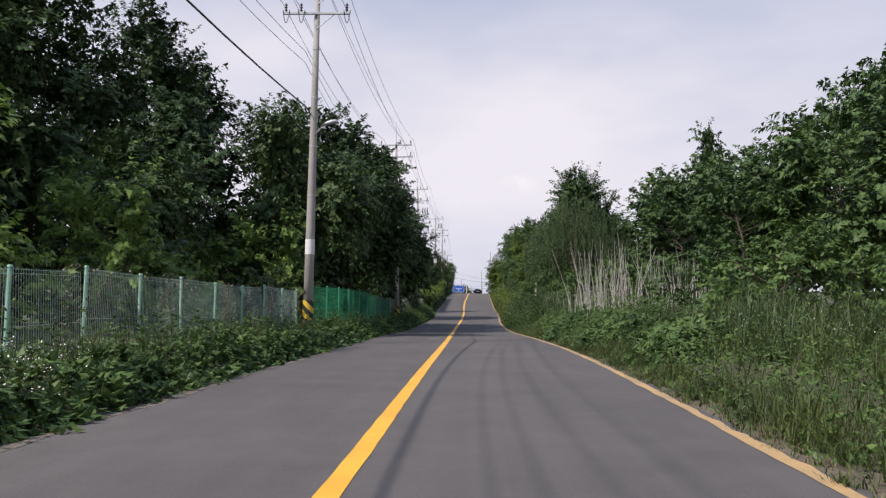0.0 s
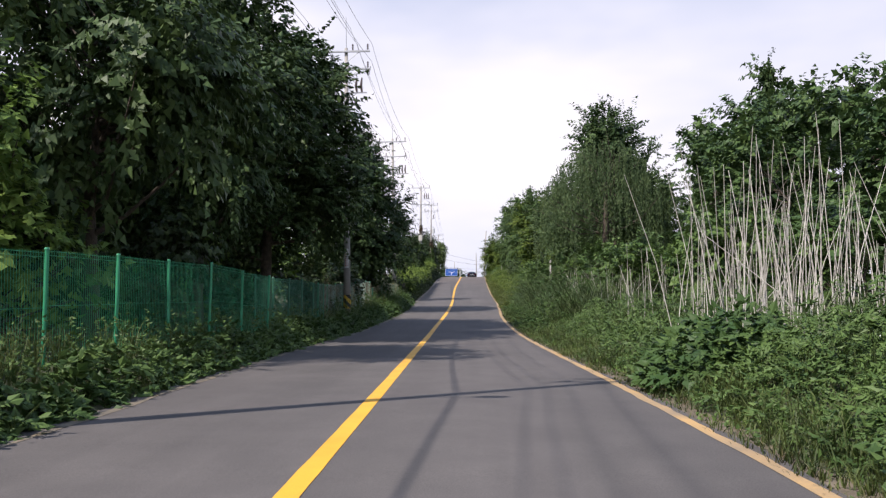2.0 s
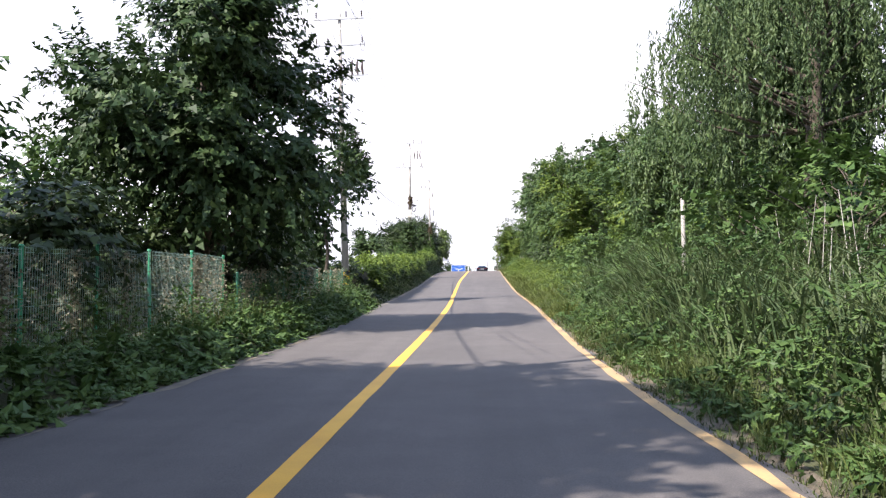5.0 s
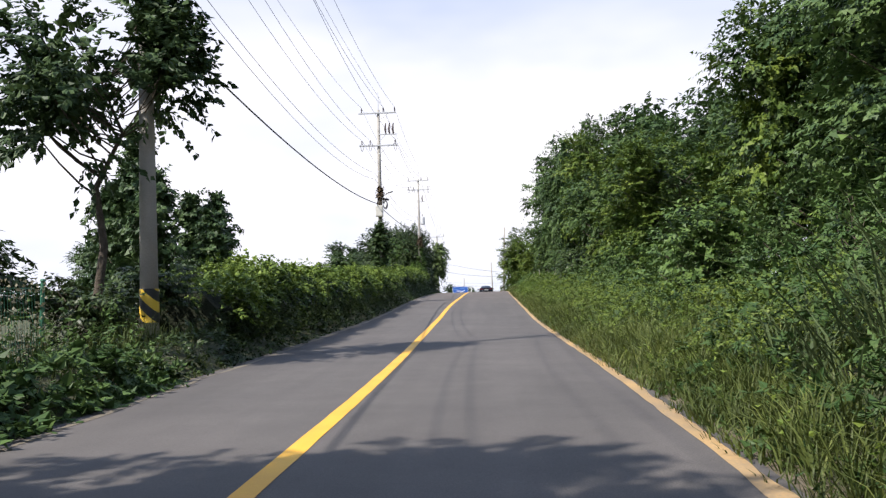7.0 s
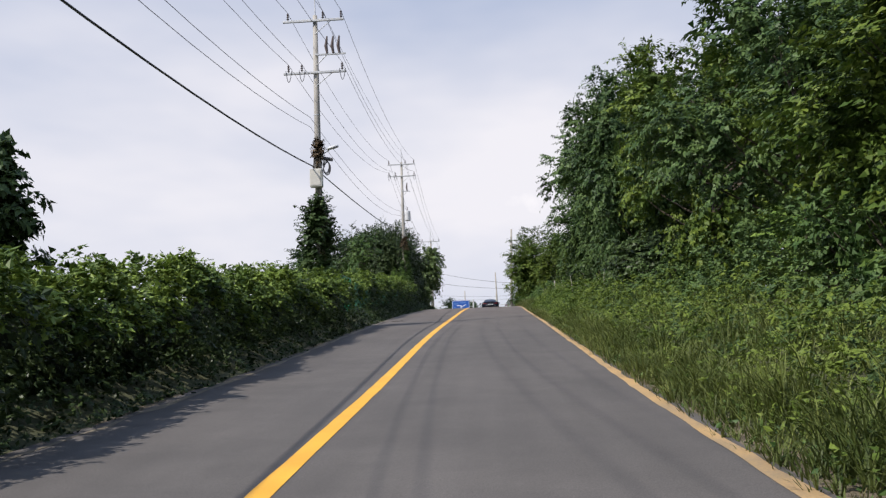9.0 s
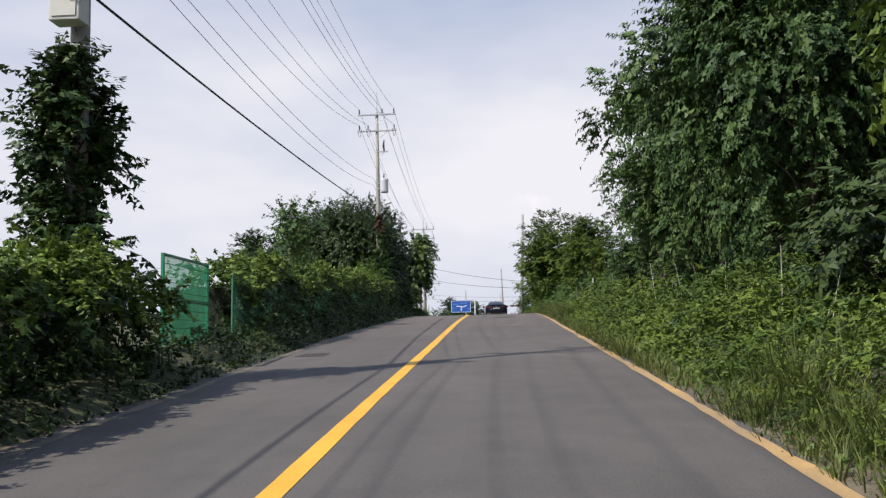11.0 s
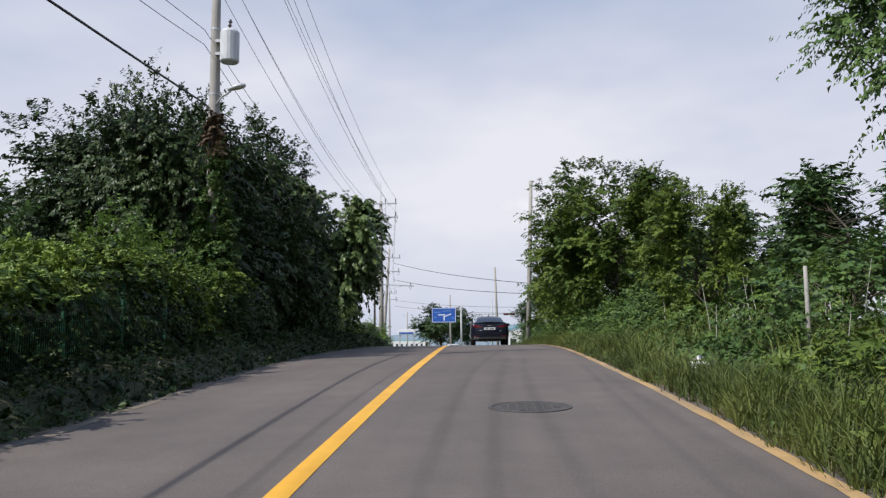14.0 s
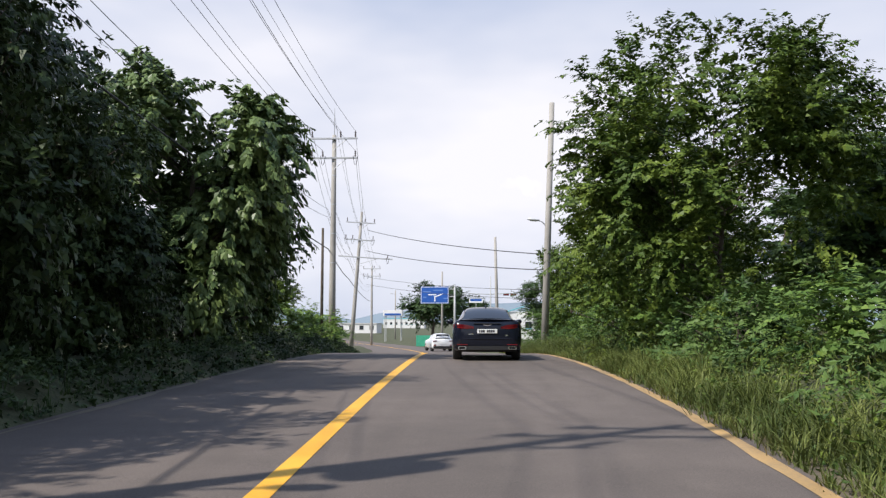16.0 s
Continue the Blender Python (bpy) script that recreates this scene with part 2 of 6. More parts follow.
LEAF_BIG = foliage("large_glossy_leaves", (0.034, 0.066, 0.026), (0.135, 0.185, 0.072), 0.2, 0.38)
LEAF_MID = foliage("mid_green_leaves", (0.033, 0.071, 0.022), (0.108, 0.169, 0.050), 0.24)
LEAF_DEEP = foliage("deep_green_leaves", (0.026, 0.057, 0.022), (0.088, 0.139, 0.046), 0.22)
LEAF_FRESH = foliage("fresh_green_leaves", (0.041, 0.078, 0.016), (0.140, 0.188, 0.036), 0.26)
# toned down to put missing sun into the colour of the back trees
LEAF_DULL = foliage("shade_dulled_green", (0.025, 0.053, 0.020), (0.075, 0.115, 0.044), 0.28)
LEAF_LIGHT = foliage("light_green_leaves", (0.070, 0.135, 0.032), (0.18, 0.26, 0.066), 0.38)
LEAF_GREY = foliage("willow_leaves", (0.044, 0.076, 0.034), (0.104, 0.146, 0.064), 0.32)
LEAF_HEDGE = foliage("vine_leaves", (0.020, 0.052, 0.013), (0.195, 0.265, 0.056), 0.25)
LEAF_BANK = foliage("bank_leaves", (0.032, 0.068, 0.021), (0.094, 0.150, 0.048), 0.25)
GRASS = foliage("grass_blades", (0.032, 0.050, 0.015), (0.102, 0.128, 0.043), 0.28)
GRASS_OLIVE = foliage("olive_grass_blades", (0.044, 0.064, 0.017), (0.160, 0.185, 0.056), 0.3)
DRY_VINE = foliage("dry_vine_leaves", (0.13, 0.12, 0.09), (0.30, 0.27, 0.205), 0.2)
DRY_IVY = foliage("withered_ivy_leaves", (0.045, 0.032, 0.020), (0.12, 0.082, 0.055), 0.15)
DRY_GRASS = foliage("dry_grass_blades", (0.09, 0.09, 0.045), (0.24, 0.205, 0.11), 0.25)
REED_LEAF = foliage("reed_leaves", (0.034, 0.060, 0.024), (0.094, 0.124, 0.056), 0.3)
FLOWER = plain("white_flowers", (0.75, 0.75, 0.70), 0.8)


# ---- geometry helpers ----
def mesh_from(name, verts, tris, material, smooth=False):
    """A mesh from arrays of corners and faces (all of one size)."""
    verts, tris = np.asarray(verts, np.float32), np.asarray(tris, np.int32)
    me = bpy.data.meshes.new(name)
    k = tris.shape[1]
    me.vertices.add(len(verts))
    me.vertices.foreach_set("co", verts.ravel())
    me.loops.add(tris.size)
    me.loops.foreach_set("vertex_index", tris.ravel())
    me.polygons.add(len(tris))
    me.polygons.foreach_set("loop_start", np.arange(0, tris.size, k, dtype=np.int32))
    me.polygons.foreach_set("use_smooth", np.full(len(tris), smooth))
    me.materials.append(material)
    me.update(calc_edges=True)
    return me


class Shape:
    """Collects quads and triangles of one part."""

    def __init__(self):
        self.v, self.f = [], []

    def add(self, verts, faces):
        o = len(self.v)
        self.v += [tuple(map(float, q)) for q in verts]
        self.f += [tuple(o + i for i in face) for face in faces]
        return self

    def box(self, a, b, chamfer=0.0):
        (x0, y0, z0), (x1, y1, z1) = a, b
        if chamfer <= 0:
            v = [(x, y, z) for x in (x0, x1) for y in (y0, y1) for z in (z0, z1)]
            return self.add(v, [(0, 1, 3, 2), (4, 6, 7, 5), (0, 4, 5, 1), (2, 3, 7, 6), (0, 2, 6, 4), (1, 5, 7, 3)])
        bm = bmesh.new()
        bmesh.ops.create_cube(bm, size=1)
        for q in bm.verts:
            q.co = Vector(((x0 + x1) / 2 + q.co.x * (x1 - x0), (y0 + y1) / 2 + q.co.y * (y1 - y0), (z0 + z1) / 2 + q.co.z * (z1 - z0)))
        bmesh.ops.bevel(bm, geom=list(bm.edges), offset=chamfer, segments=2, affect="EDGES", profile=0.6)
        bm.verts.index_update()
        self.add([q.co for q in bm.verts], [[q.index for q in f.verts] for f in bm.faces])
        bm.free()
        return self

    def tube(self, points, radii, n=8, cap=True):
        pts = [Vector(q) for q in points]
        radii = radii if hasattr(radii, "__len__") else [radii] * len(pts)
        verts, faces = [], []
        ref = Vector((0, 0, 1)) if abs((pts[-1] - pts[0]).normalized().z) < 0.9 else Vector((1, 0, 0))
        for i, q in enumerate(pts):
            d = (pts[min(i + 1, len(pts) - 1)] - pts[max(i - 1, 0)]).normalized()
            a = d.cross(ref).normalized()
            b = a.cross(d).normalized()
            for k in range(n):
                w = 2 * math.pi * k / n
                verts.append(q + (a * math.cos(w) + b * math.sin(w)) * radii[i])
        for i in range(len(pts) - 1):
            for k in range(n):
                faces.append((i * n + k, i * n + (k + 1) % n, (i + 1) * n + (k + 1) % n, (i + 1) * n + k))
        if cap:
            faces.append(tuple(reversed(range(n))))
            faces.append(tuple((len(pts) - 1) * n + k for k in range(n)))
        return self.add(verts, faces)

    def loft(self, sections, closed=True, cap=True):
        n = len(sections[0])
        verts = [q for s in sections for q in s]
        faces = []
        for i in range(len(sections) - 1):
            for k in range(n if closed else n - 1):
                faces.append((i * n + k, i * n + (k + 1) % n, (i + 1) * n + (k + 1) % n, (i + 1) * n + k))
        if cap and closed:
            faces.append(tuple(reversed(range(n))))
            faces.append(tuple((len(sections) - 1) * n + k for k in range(n)))
        return self.add(verts, faces)

    def mesh(self, name, material, smooth=False):
        me = bpy.data.meshes.new(name)
        me.from_pydata(self.v, [], self.f)
        bm = bmesh.new()
        bm.from_mesh(me)
        bmesh.ops.recalc_face_normals(bm, faces=bm.faces)
        bm.to_mesh(me)
        bm.free()
        me.materials.append(material)
        for p in me.polygons:
            p.use_smooth = smooth
        return me


def thing(name, place, label, category, group="", kind="", turn=0.0):
    """An empty base for a thing made of parts."""
    ob = new(name)
    ob.empty_display_size = 0.2
    ob.matrix_basis = pose(*place, 0, 0, turn)
    return tagged(ob, label, category, group, kind)


def part(name, shape, material, parent, label="", smooth=False):
    me = shape.mesh(name, material, smooth) if isinstance(shape, Shape) else shape
    ob = new(name, me)
    ob.parent = parent
    return tagged(ob, label)


def smooth_auto(ob, angle=35):
    """Smooth shading that keeps sharp edges."""
    me = ob.data
    bm = bmesh.new()
    bm.from_mesh(me)
    for e in bm.edges:
        e.smooth = not (len(e.link_faces) == 2 and e.calc_face_angle(0) > radians(angle))
    for f in bm.faces:
        f.smooth = True
    bm.to_mesh(me)
    bm.free()
    return ob


# ---- the lie of the land ----
ROAD_Y = [-93.7, -31.2, 0.0, 15.6, 31.2, 40.6, 46.8, 54.6, 62.4, 70.2, 78.1, 93.7, 109.3, 121.7, 137, 152.6, 163.5, 174.5, 185.4, 192.5, 199.4, 215.1, 230.7, 254.1, 277.5, 308.7, 355.6]
ROAD_Z = [-1.8, -0.6, 0.02, 0.34, 0.52, 0.6, 0.6, 0.6, 0.86, 1.19, 1.52, 2.28, 3.14, 4.08, 5.07, 6.0, 6.6, 6.85, 6.98, 6.92, 6.62, 6.02, 5.58, 5.1, 4.9, 4.8, 4.8]
MID_Y = [-94, 5.6, 10.9, 15.8, 21.5, 26.3, 31.3, 36.3, 41.5, 46.5, 51.3, 57, 61, 65, 75, 85.8, 91, 96, 101, 106.3, 111, 116.2, 122.7, 131.3, 136.5, 140.5, 146, 150.5, 155.5, 160.5, 165.5, 170.5, 176.5, 181.8, 187.5, 199.5, 215.1, 230.5, 246.5, 261.5, 277.5, 308.5, 355.5]
MID_X = [-1, -0.98, -1.03, -1.08, -1.14, -1.18, -1.24, -1.32, -1.42, -1.53, -1.64, -1.73, -1.74, -1.69, -1.66, -1.72, -1.8, -1.93, -2.03, -2.14, -2.2, -2.27, -2.29, -2.27, -2.25, -2.28, -2.32, -2.33, -2.32, -2.28, -2.28, -2.36, -2.52, -2.62, -2.72, -3.1, -4.4, -6.2, -8.7, -12.3, -17, -28, -46]
RIGHT_Y = [-94, 5.9, 11.2, 16.4, 21.5, 27, 32, 36.7, 41.9, 47.2, 52.7, 57.3, 61.4, 68, 77, 85.6, 90.4, 95.7, 100.9, 106, 112.4, 119.6, 131.2, 136.9, 142.5, 146.9, 152.5, 156.5, 161.1, 165.8, 171.3, 176.2, 182.5, 191.5, 215.1, 230.5, 246.5, 261.5, 277.5, 308.5, 355.5]
RIGHT_X = [2.8, 2.8, 2.85, 2.88, 2.9, 2.85, 2.67, 2.5, 2.3, 2.17, 2.1, 1.98, 1.84, 1.74, 1.86, 1.95, 1.94, 1.86, 1.78, 1.76, 1.76, 1.68, 1.66, 1.66, 1.68, 1.7, 1.8, 1.79, 1.69, 1.7, 1.86, 1.95, 1.85, 1.4, -0.4, -2.2, -4.7, -8.3, -13.2, -24, -42]
LEFT_Y = [-93.7, 7.8, 23.4, 43.7, 54.6, 65.6, 76.5, 89.0, 106.2, 119.5, 140.1, 149.5, 158.9, 171.3, 183.8, 199.4, 215.1, 230.7, 246.3, 261.9, 277.5, 308.7, 355.6]
LEFT_X = [-4.3, -4.32, -4.28, -4.7, -4.88, -4.5, -4.35, -4.85, -5.1, -5.1, -5.6, -5.65, -5.5, -5.9, -6.0, -6.6, -8.0, -9.7, -12.2, -15.8, -20.6, -31.6, -49.6]
GRID = np.linspace(-96, 362, 4581)


def eased(ys, vs, width):
    k = np.exp(-0.5 * (np.arange(-150, 151) * 0.1 / width) ** 2)
    v = np.interp(GRID, ys, vs)
    return np.convolve(np.pad(v, 150, mode="edge"), k / k.sum(), "valid")


_z, _m, _r, _l = eased(ROAD_Y, ROAD_Z, 3.5), eased(MID_Y, MID_X, 3), eased(RIGHT_Y, RIGHT_X, 2), eased(LEFT_Y, LEFT_X, 4)


def road_z(y):
    return np.interp(y, GRID, _z)


def mid_x(y):
    return np.interp(y, GRID, _m)


def right_x(y):
    return np.interp(y, GRID, _r)


def left_x(y):
    return np.interp(y, GRID, _l)


def ease(a, b, v):
    q = np.clip((v - a) / (b - a), 0, 1)
    return q * q * (3 - 2 * q)


def ground_z(x, y):
    """Height of the soil: a low bank on either side of the roadway."""
    x, y = np.asarray(x, float), np.asarray(y, float)
    dl, dr = left_x(y) - x, x - right_x(y)
    near = ease(359, 203, y)
    bank_l = (0.42 * ease(0.15, 1.1, dl) + 0.15 * ease(1, 6, dl)) * near
    bank_r = (0.05 + 0.35 * ease(0.5, 2.2, dr) + 0.45 * ease(2.0, 5.5, dr)) * near
    z = road_z(y) - 0.09
    z = z + np.where(dl > 0, 0.05 + bank_l, 0) + np.where(dr > 0, bank_r, 0)
    far = ease(60, 400, np.abs(x))
    wave = 0.06 * np.sin(x * 1.3 + y * 0.31) * np.sin(y * 0.9 - x * 0.4)
    z = z + wave * ((dl > 0.3) | (dr > 0.4))
    return z * (1 - far) + 2.0 * far


def gz(x, y):
    return float(ground_z(x, y))


# ---- ground, roadway and painted lines ----
def make_ground():
    xs = np.r_[-2500, -1200, -600, -300, -150, -80, -50, -35, np.arange(-26, 26.01, 0.5), 35, 50, 80, 150, 300, 600, 1200, 2500]
    ys = np.r_[-2500, -900, -300, -140, -97, np.arange(-62, 270, 1.0), np.arange(270, 376, 6), 450, 600, 900, 1400, 2200, 4200]
    gx, gy = np.meshgrid(xs, ys)
    v = np.stack([gx.ravel(), gy.ravel(), ground_z(gx, gy).ravel()], -1)
    w = len(xs)
    i = np.arange(len(ys) - 1)[:, None] * w + np.arange(w - 1)[None]
    f = np.stack([i, i + 1, i + w + 1, i + w], -1).reshape(-1, 4)
    tagged(new("ground", mesh_from("ground", v, f, SOIL, True)), "dark soil with leaf litter under the roadside plants", "ground", kind="structure")


def strip(name, xa, xb, y0, y1, lift, material, step=1.0, depth=0.0, cells=1):
    """A band along the roadway between two lines of x(y), with skirts down its sides."""
    ys = np.arange(y0, y1 + 1e-6, step)
    cols = np.linspace(0, 1, cells + 1)
    rows = []
    for y in ys:
        a, b = float(xa(y)), float(xb(y))
        row = []
        if depth:
            row.append((a, y, float(road_z(y)) + lift - depth))
        for c in cols:
            row.append((a + (b - a) * c, y, float(road_z(y)) + lift))
        if depth:
            row.append((b, y, float(road_z(y)) + lift - depth))
        rows.append(row)
    w = len(rows[0])
    i = np.arange(len(rows) - 1)[:, None] * w + np.arange(w - 1)[None]
    f = np.stack([i, i + 1, i + w + 1, i + w], -1).reshape(-1, 4)
    return new(name, mesh_from(name, [q for r in rows for q in r], f, material, False))


make_ground()
rng = np.random.default_rng(5)
edge_noise = rng.normal(0, 1, 600)


def ragged(y, k, s):
    return s * np.interp(np.asarray(y) * k, np.arange(600) - 200, edge_noise)


tagged(strip("road", lambda y: left_x(y) - 0.12 + ragged(y, 0.9, 0.05), lambda y: right_x(y) + 0.07 + ragged(y, 0.7, 0.03), -93.7, 355.6, 0.0, ASPHALT, 0.5, 0.12, cells=6),
       "worn grey asphalt two-lane country road", "road", kind="structure")
tagged(strip("road_shoulder", lambda y: right_x(y) - 0.02, lambda y: right_x(y) + 0.42 + ragged(y, 0.6, 0.12), -93.7, 230.7, -0.02, GRIT, 0.5, 0.1, cells=2),
       "strip of pale grit and broken concrete beside the asphalt", "shoulder", kind="structure")
tagged(strip("road_shoulder", lambda y: left_x(y) - 0.35 + ragged(y, 0.8, 0.10), lambda y: left_x(y) + 0.02, -93.7, 230.7, -0.012, GRIT, 0.5, 0.1, cells=2),
       "narrow strip of dirt and grit along the asphalt edge", "shoulder", kind="structure")
tagged(strip("centre_line", lambda y: mid_x(y) - 0.095 + ragged(y, 3.1, 0.004), lambda y: mid_x(y) + 0.095 + ragged(y, 2.7, 0.004), -93.7, 347.7, 0.005, YELLOW, 0.5),
       "solid yellow painted centre line on asphalt", "road marking", kind="structure")
tagged(strip("edge_line", lambda y: right_x(y) - 0.15 + ragged(y, 2.1, 0.012), lambda y: right_x(y) + ragged(y, 2.9, 0.02), -93.7, 218.2, 0.005, EDGE_YELLOW, 0.33),
       "yellow painted edge line, chipped along the verge", "road marking", kind="structure")
tagged(strip("edge_line", lambda y: left_x(y) + 0.0 + ragged(y, 2.3, 0.03), lambda y: left_x(y) + 0.10 + ragged(y, 1.9, 0.05), -93.7, 218.2, 0.004, WORN_YELLOW, 0.33),
       "faded edge line buried under dust and dirt", "road marking", kind="structure")


# ---- poles and cables ----
def striped(name):
    """Slanting black and yellow bands."""
    m = surface(name, (0.55, 0.36, 0.03), (0.75, 0.50, 0.05), 0.5, 3, 60, 0.05)
    n, l = m.node_tree.nodes, m.node_tree.links
    p = n["Principled BSDF"]
    old = p.inputs["Base Color"].links[0].from_socket
    co, sep = n.new("ShaderNodeTexCoord"), n.new("ShaderNodeSeparateXYZ")
    l.new(co.outputs["Object"], sep.inputs[0])
    add, mod, gt = n.new("ShaderNodeMath"), n.new("ShaderNodeMath"), n.new("ShaderNodeMath")
    add.operation, mod.operation, gt.operation = "ADD", "FLOORED_MODULO", "GREATER_THAN"
    l.new(sep.outputs["X"], add.inputs[0])
    l.new(sep.outputs["Z"], add.inputs[1])
    l.new(add.outputs[0], mod.inputs[0])
    mod.inputs[1].default_value = 0.42
    l.new(mod.outputs[0], gt.inputs[0])
    gt.inputs[1].default_value = 0.21
    mix = n.new("ShaderNodeMix")
    mix.data_type = "RGBA"
    l.new(gt.outputs[0], mix.inputs["Factor"])
    l.new(old, mix.inputs["A"])
    mix.inputs["B"].default_value = (0.02, 0.02, 0.02, 1)
    l.new(mix.outputs["Result"], p.inputs["Base Color"])
    return m


STRIPES = striped("warning_stripes")
BAND = surface("pale_band", (0.62, 0.61, 0.58), (0.74, 0.73, 0.70), 0.7, 5, 60, 0.05)
RED_PAPER = surface("torn_red_notice", (0.40, 0.18, 0.12), (0.60, 0.36, 0.26), 0.9, 7, 40, 0.2)


def insulator(s, x, z, tilt=0.0, length=0.32):
    s.tube([(x, 0, z), (x + tilt * length, 0, z + length)], 0.028, 6)
    for k in range(3):
        f = (k + 0.7) / 3.4
        q = Vector((x + tilt * length * f, 0, z + length * f))
        s.tube([q, q + Vector((tilt * 0.03, 0, 0.035))], [0.062, 0.035], 7)
    return s


def utility_pole(x, y, z0, top, arms, lamp=None, box=None, sleeve=True, band=None, transformer=None, spike=1.2, lean=(0.0, 0.0), hung=(), notice=None, label=""):
    ob = thing("utility_pole", (x, y, z0), label or "tall tapered concrete utility pole with steel crossarms", "utility pole", "poles along the road")
    ob.rotation_euler = (radians(lean[0]), radians(lean[1]), 0)
    h = top - z0

    def rad(z):
        return 0.185 - 0.095 * z / 12.5

    part("shaft", Shape().tube([(0, 0, -0.5), (0, 0, h * 0.3), (0, 0, h * 0.65), (0, 0, h)], [rad(-0.5), rad(h * 0.3), rad(h * 0.65), rad(h)], 16), CONCRETE, ob, smooth=True)
    if spike:
        part("lightning_rod", Shape().tube([(0, 0, h - 0.3), (0, 0, h + spike)], [0.03, 0.012], 6), STEEL, ob)
    for za, x0, x1, pins in arms:
        za -= z0
        part("crossarm", Shape().box((x0, -rad(za) - 0.09, za - 0.045), (x1, -rad(za) - 0.005, za + 0.045), 0.008)
             .tube([(0, -rad(za) - 0.05, za - 0.6), (x1 * 0.55, -rad(za) - 0.05, za - 0.04)], 0.018, 5), STEEL, ob)
        for px in pins:
            s = insulator(Shape(), px, za + 0.045)
            o = part("insulator", s, PORCELAIN, ob)
            o.location = (0, -rad(za) - 0.045, 0)
            if za < arms[0][0] - z0 - 0.1:                    # slack loop under the lower arm
                loop = [(px - 0.10 + 0.24 * t, -rad(za) - 0.10, za + 0.10 - 1.9 * t * (1 - t)) for t in np.linspace(0, 1, 9)]
                part("jumper_wire", Shape().tube(loop, 0.014, 5), CABLE, ob)
    for hx, za, n in hung:                                   # hanging cut-outs
        za -= z0
        o = part("cutout_bracket", Shape().box((0, -0.16, za - 0.03), (hx + 0.25 * n, -0.10, za + 0.03)).tube([(0.05, -0.13, za - 0.45), (hx, -0.13, za)], 0.02, 5), STEEL, ob)
        for k in range(n):
            part("cutout", Shape().tube([(hx + 0.25 * k, -0.14, za + 0.75), (hx + 0.25 * k - 0.05, -0.14, za + 0.35), (hx + 0.25 * k, -0.14, za + 0.03)], [0.035, 0.075, 0.05], 7), PORCELAIN, ob)
    if lamp:
        lz = lamp - z0
        arm = part("lamp_arm", Shape().tube([(0.05, -0.1, lz - 0.35), (0.25, -0.15, lz - 0.12), (0.50, -0.2, lz)], 0.024, 7), STEEL, ob, smooth=True)
        head = Shape().loft([[(0.42 + 0.46 * t, -0.2 + w * math.cos(a) * 0.13, lz + 0.04 + 0.10 * t + w * math.sin(a) * (0.055 if math.sin(a) < 0 else 0.10)) for a in [2 * math.pi * k / 10 for k in range(10)]]
                             for t, w in ((0, 0.35), (0.2, 0.8), (0.55, 1.0), (0.85, 0.85), (1.0, 0.4))])
        part("lamp_head", head, LAMPGREY, ob, "grey street lamp head on a short arm", smooth=True)
    if box:
        bz = box - z0
        o = part("meter_box", Shape().box((-0.24, -0.52, bz - 0.36), (0.24, -0.2, bz + 0.36), 0.02).box((-0.19, -0.535, bz - 0.30), (0.19, -0.522, bz + 0.30)).box((0.10, -0.55, bz - 0.06), (0.15, -0.536, bz + 0.06)), BOXGREY, ob, "pale grey steel switch box")
        s = Shape()
        for k in range(7):
            a = math.pi * (0.1 + 0.8 * k / 6)
            s.tube([(-0.36 * math.cos(a), -0.20 - 0.30 * math.sin(a), bz - 1.45), (-0.36 * math.cos(a), -0.20 - 0.30 * math.sin(a), bz - 0.75)], 0.012, 4)
        for zz in (-1.45, -0.75):
            s.tube([(-0.40 * math.cos(math.pi * k / 8), -0.18 - 0.32 * math.sin(math.pi * k / 8), bz + zz) for k in range(9)], 0.018, 5)
        part("cage", s, STEEL, ob, "open steel cage under the switch box")
    if transformer:
        tz = transformer - z0
        part("transformer", Shape().tube([(0.42, -0.12, tz - 0.45), (0.42, -0.12, tz - 0.42), (0.42, -0.12, tz + 0.35), (0.42, -0.12, tz + 0.42)], [0.22, 0.25, 0.25, 0.2], 18), LAMPGREY, ob, "grey cylindrical pole transformer", smooth=False)
        part("bushing", insulator(Shape(), 0.36, tz + 0.42, 0.1, 0.35), PORCELAIN, ob)
        for zz in (0.1, -0.25):
            part("hanger", Shape().box((0.05, -0.18, tz + zz), (0.25, -0.06, tz + zz + 0.08)), STEEL, ob)
    if band:
        b0, b1 = band[0] - z0, band[1] - z0
        part("identification_band", Shape().tube([(0, 0, b0), (0, 0, b1)], [rad(b0) + 0.006, rad(b1) + 0.006], 18, False), BAND, ob, "pale wrapped band", smooth=True)
    if notice:
        b0, b1 = notice[0] - z0, notice[1] - z0

        def sheet(a0, a1, za, zb, lift):
            ang = np.linspace(radians(a0), radians(a1), 7)
            return Shape().loft([[(math.sin(q) * (rad(z) + lift), -math.cos(q) * (rad(z) + lift), z) for q in ang] for z in (za, zb)], closed=False)

        paper = part("notice", sheet(-38, 38, b0, b1, 0.006), BAND, ob, "pale paper notice with red bars")
        for k in range(9):
            part("legend_bar", sheet(-26, -4, b0 + 0.08 + k * 0.09, b0 + 0.14 + k * 0.09, 0.010), RED_PAPER, paper)
            part("legend_bar", sheet(8, 20, b0 + 0.08 + k * 0.09, b0 + 0.13 + k * 0.09, 0.010), RED_PAPER, paper)
    if sleeve:
        part("warning_sleeve", Shape().tube([(0, 0, 0.45), (0, 0, 1.12)], [rad(0.4) + 0.012, rad(1.1) + 0.012], 20, False), STRIPES, ob, "black and yellow striped warning sleeve", smooth=True)
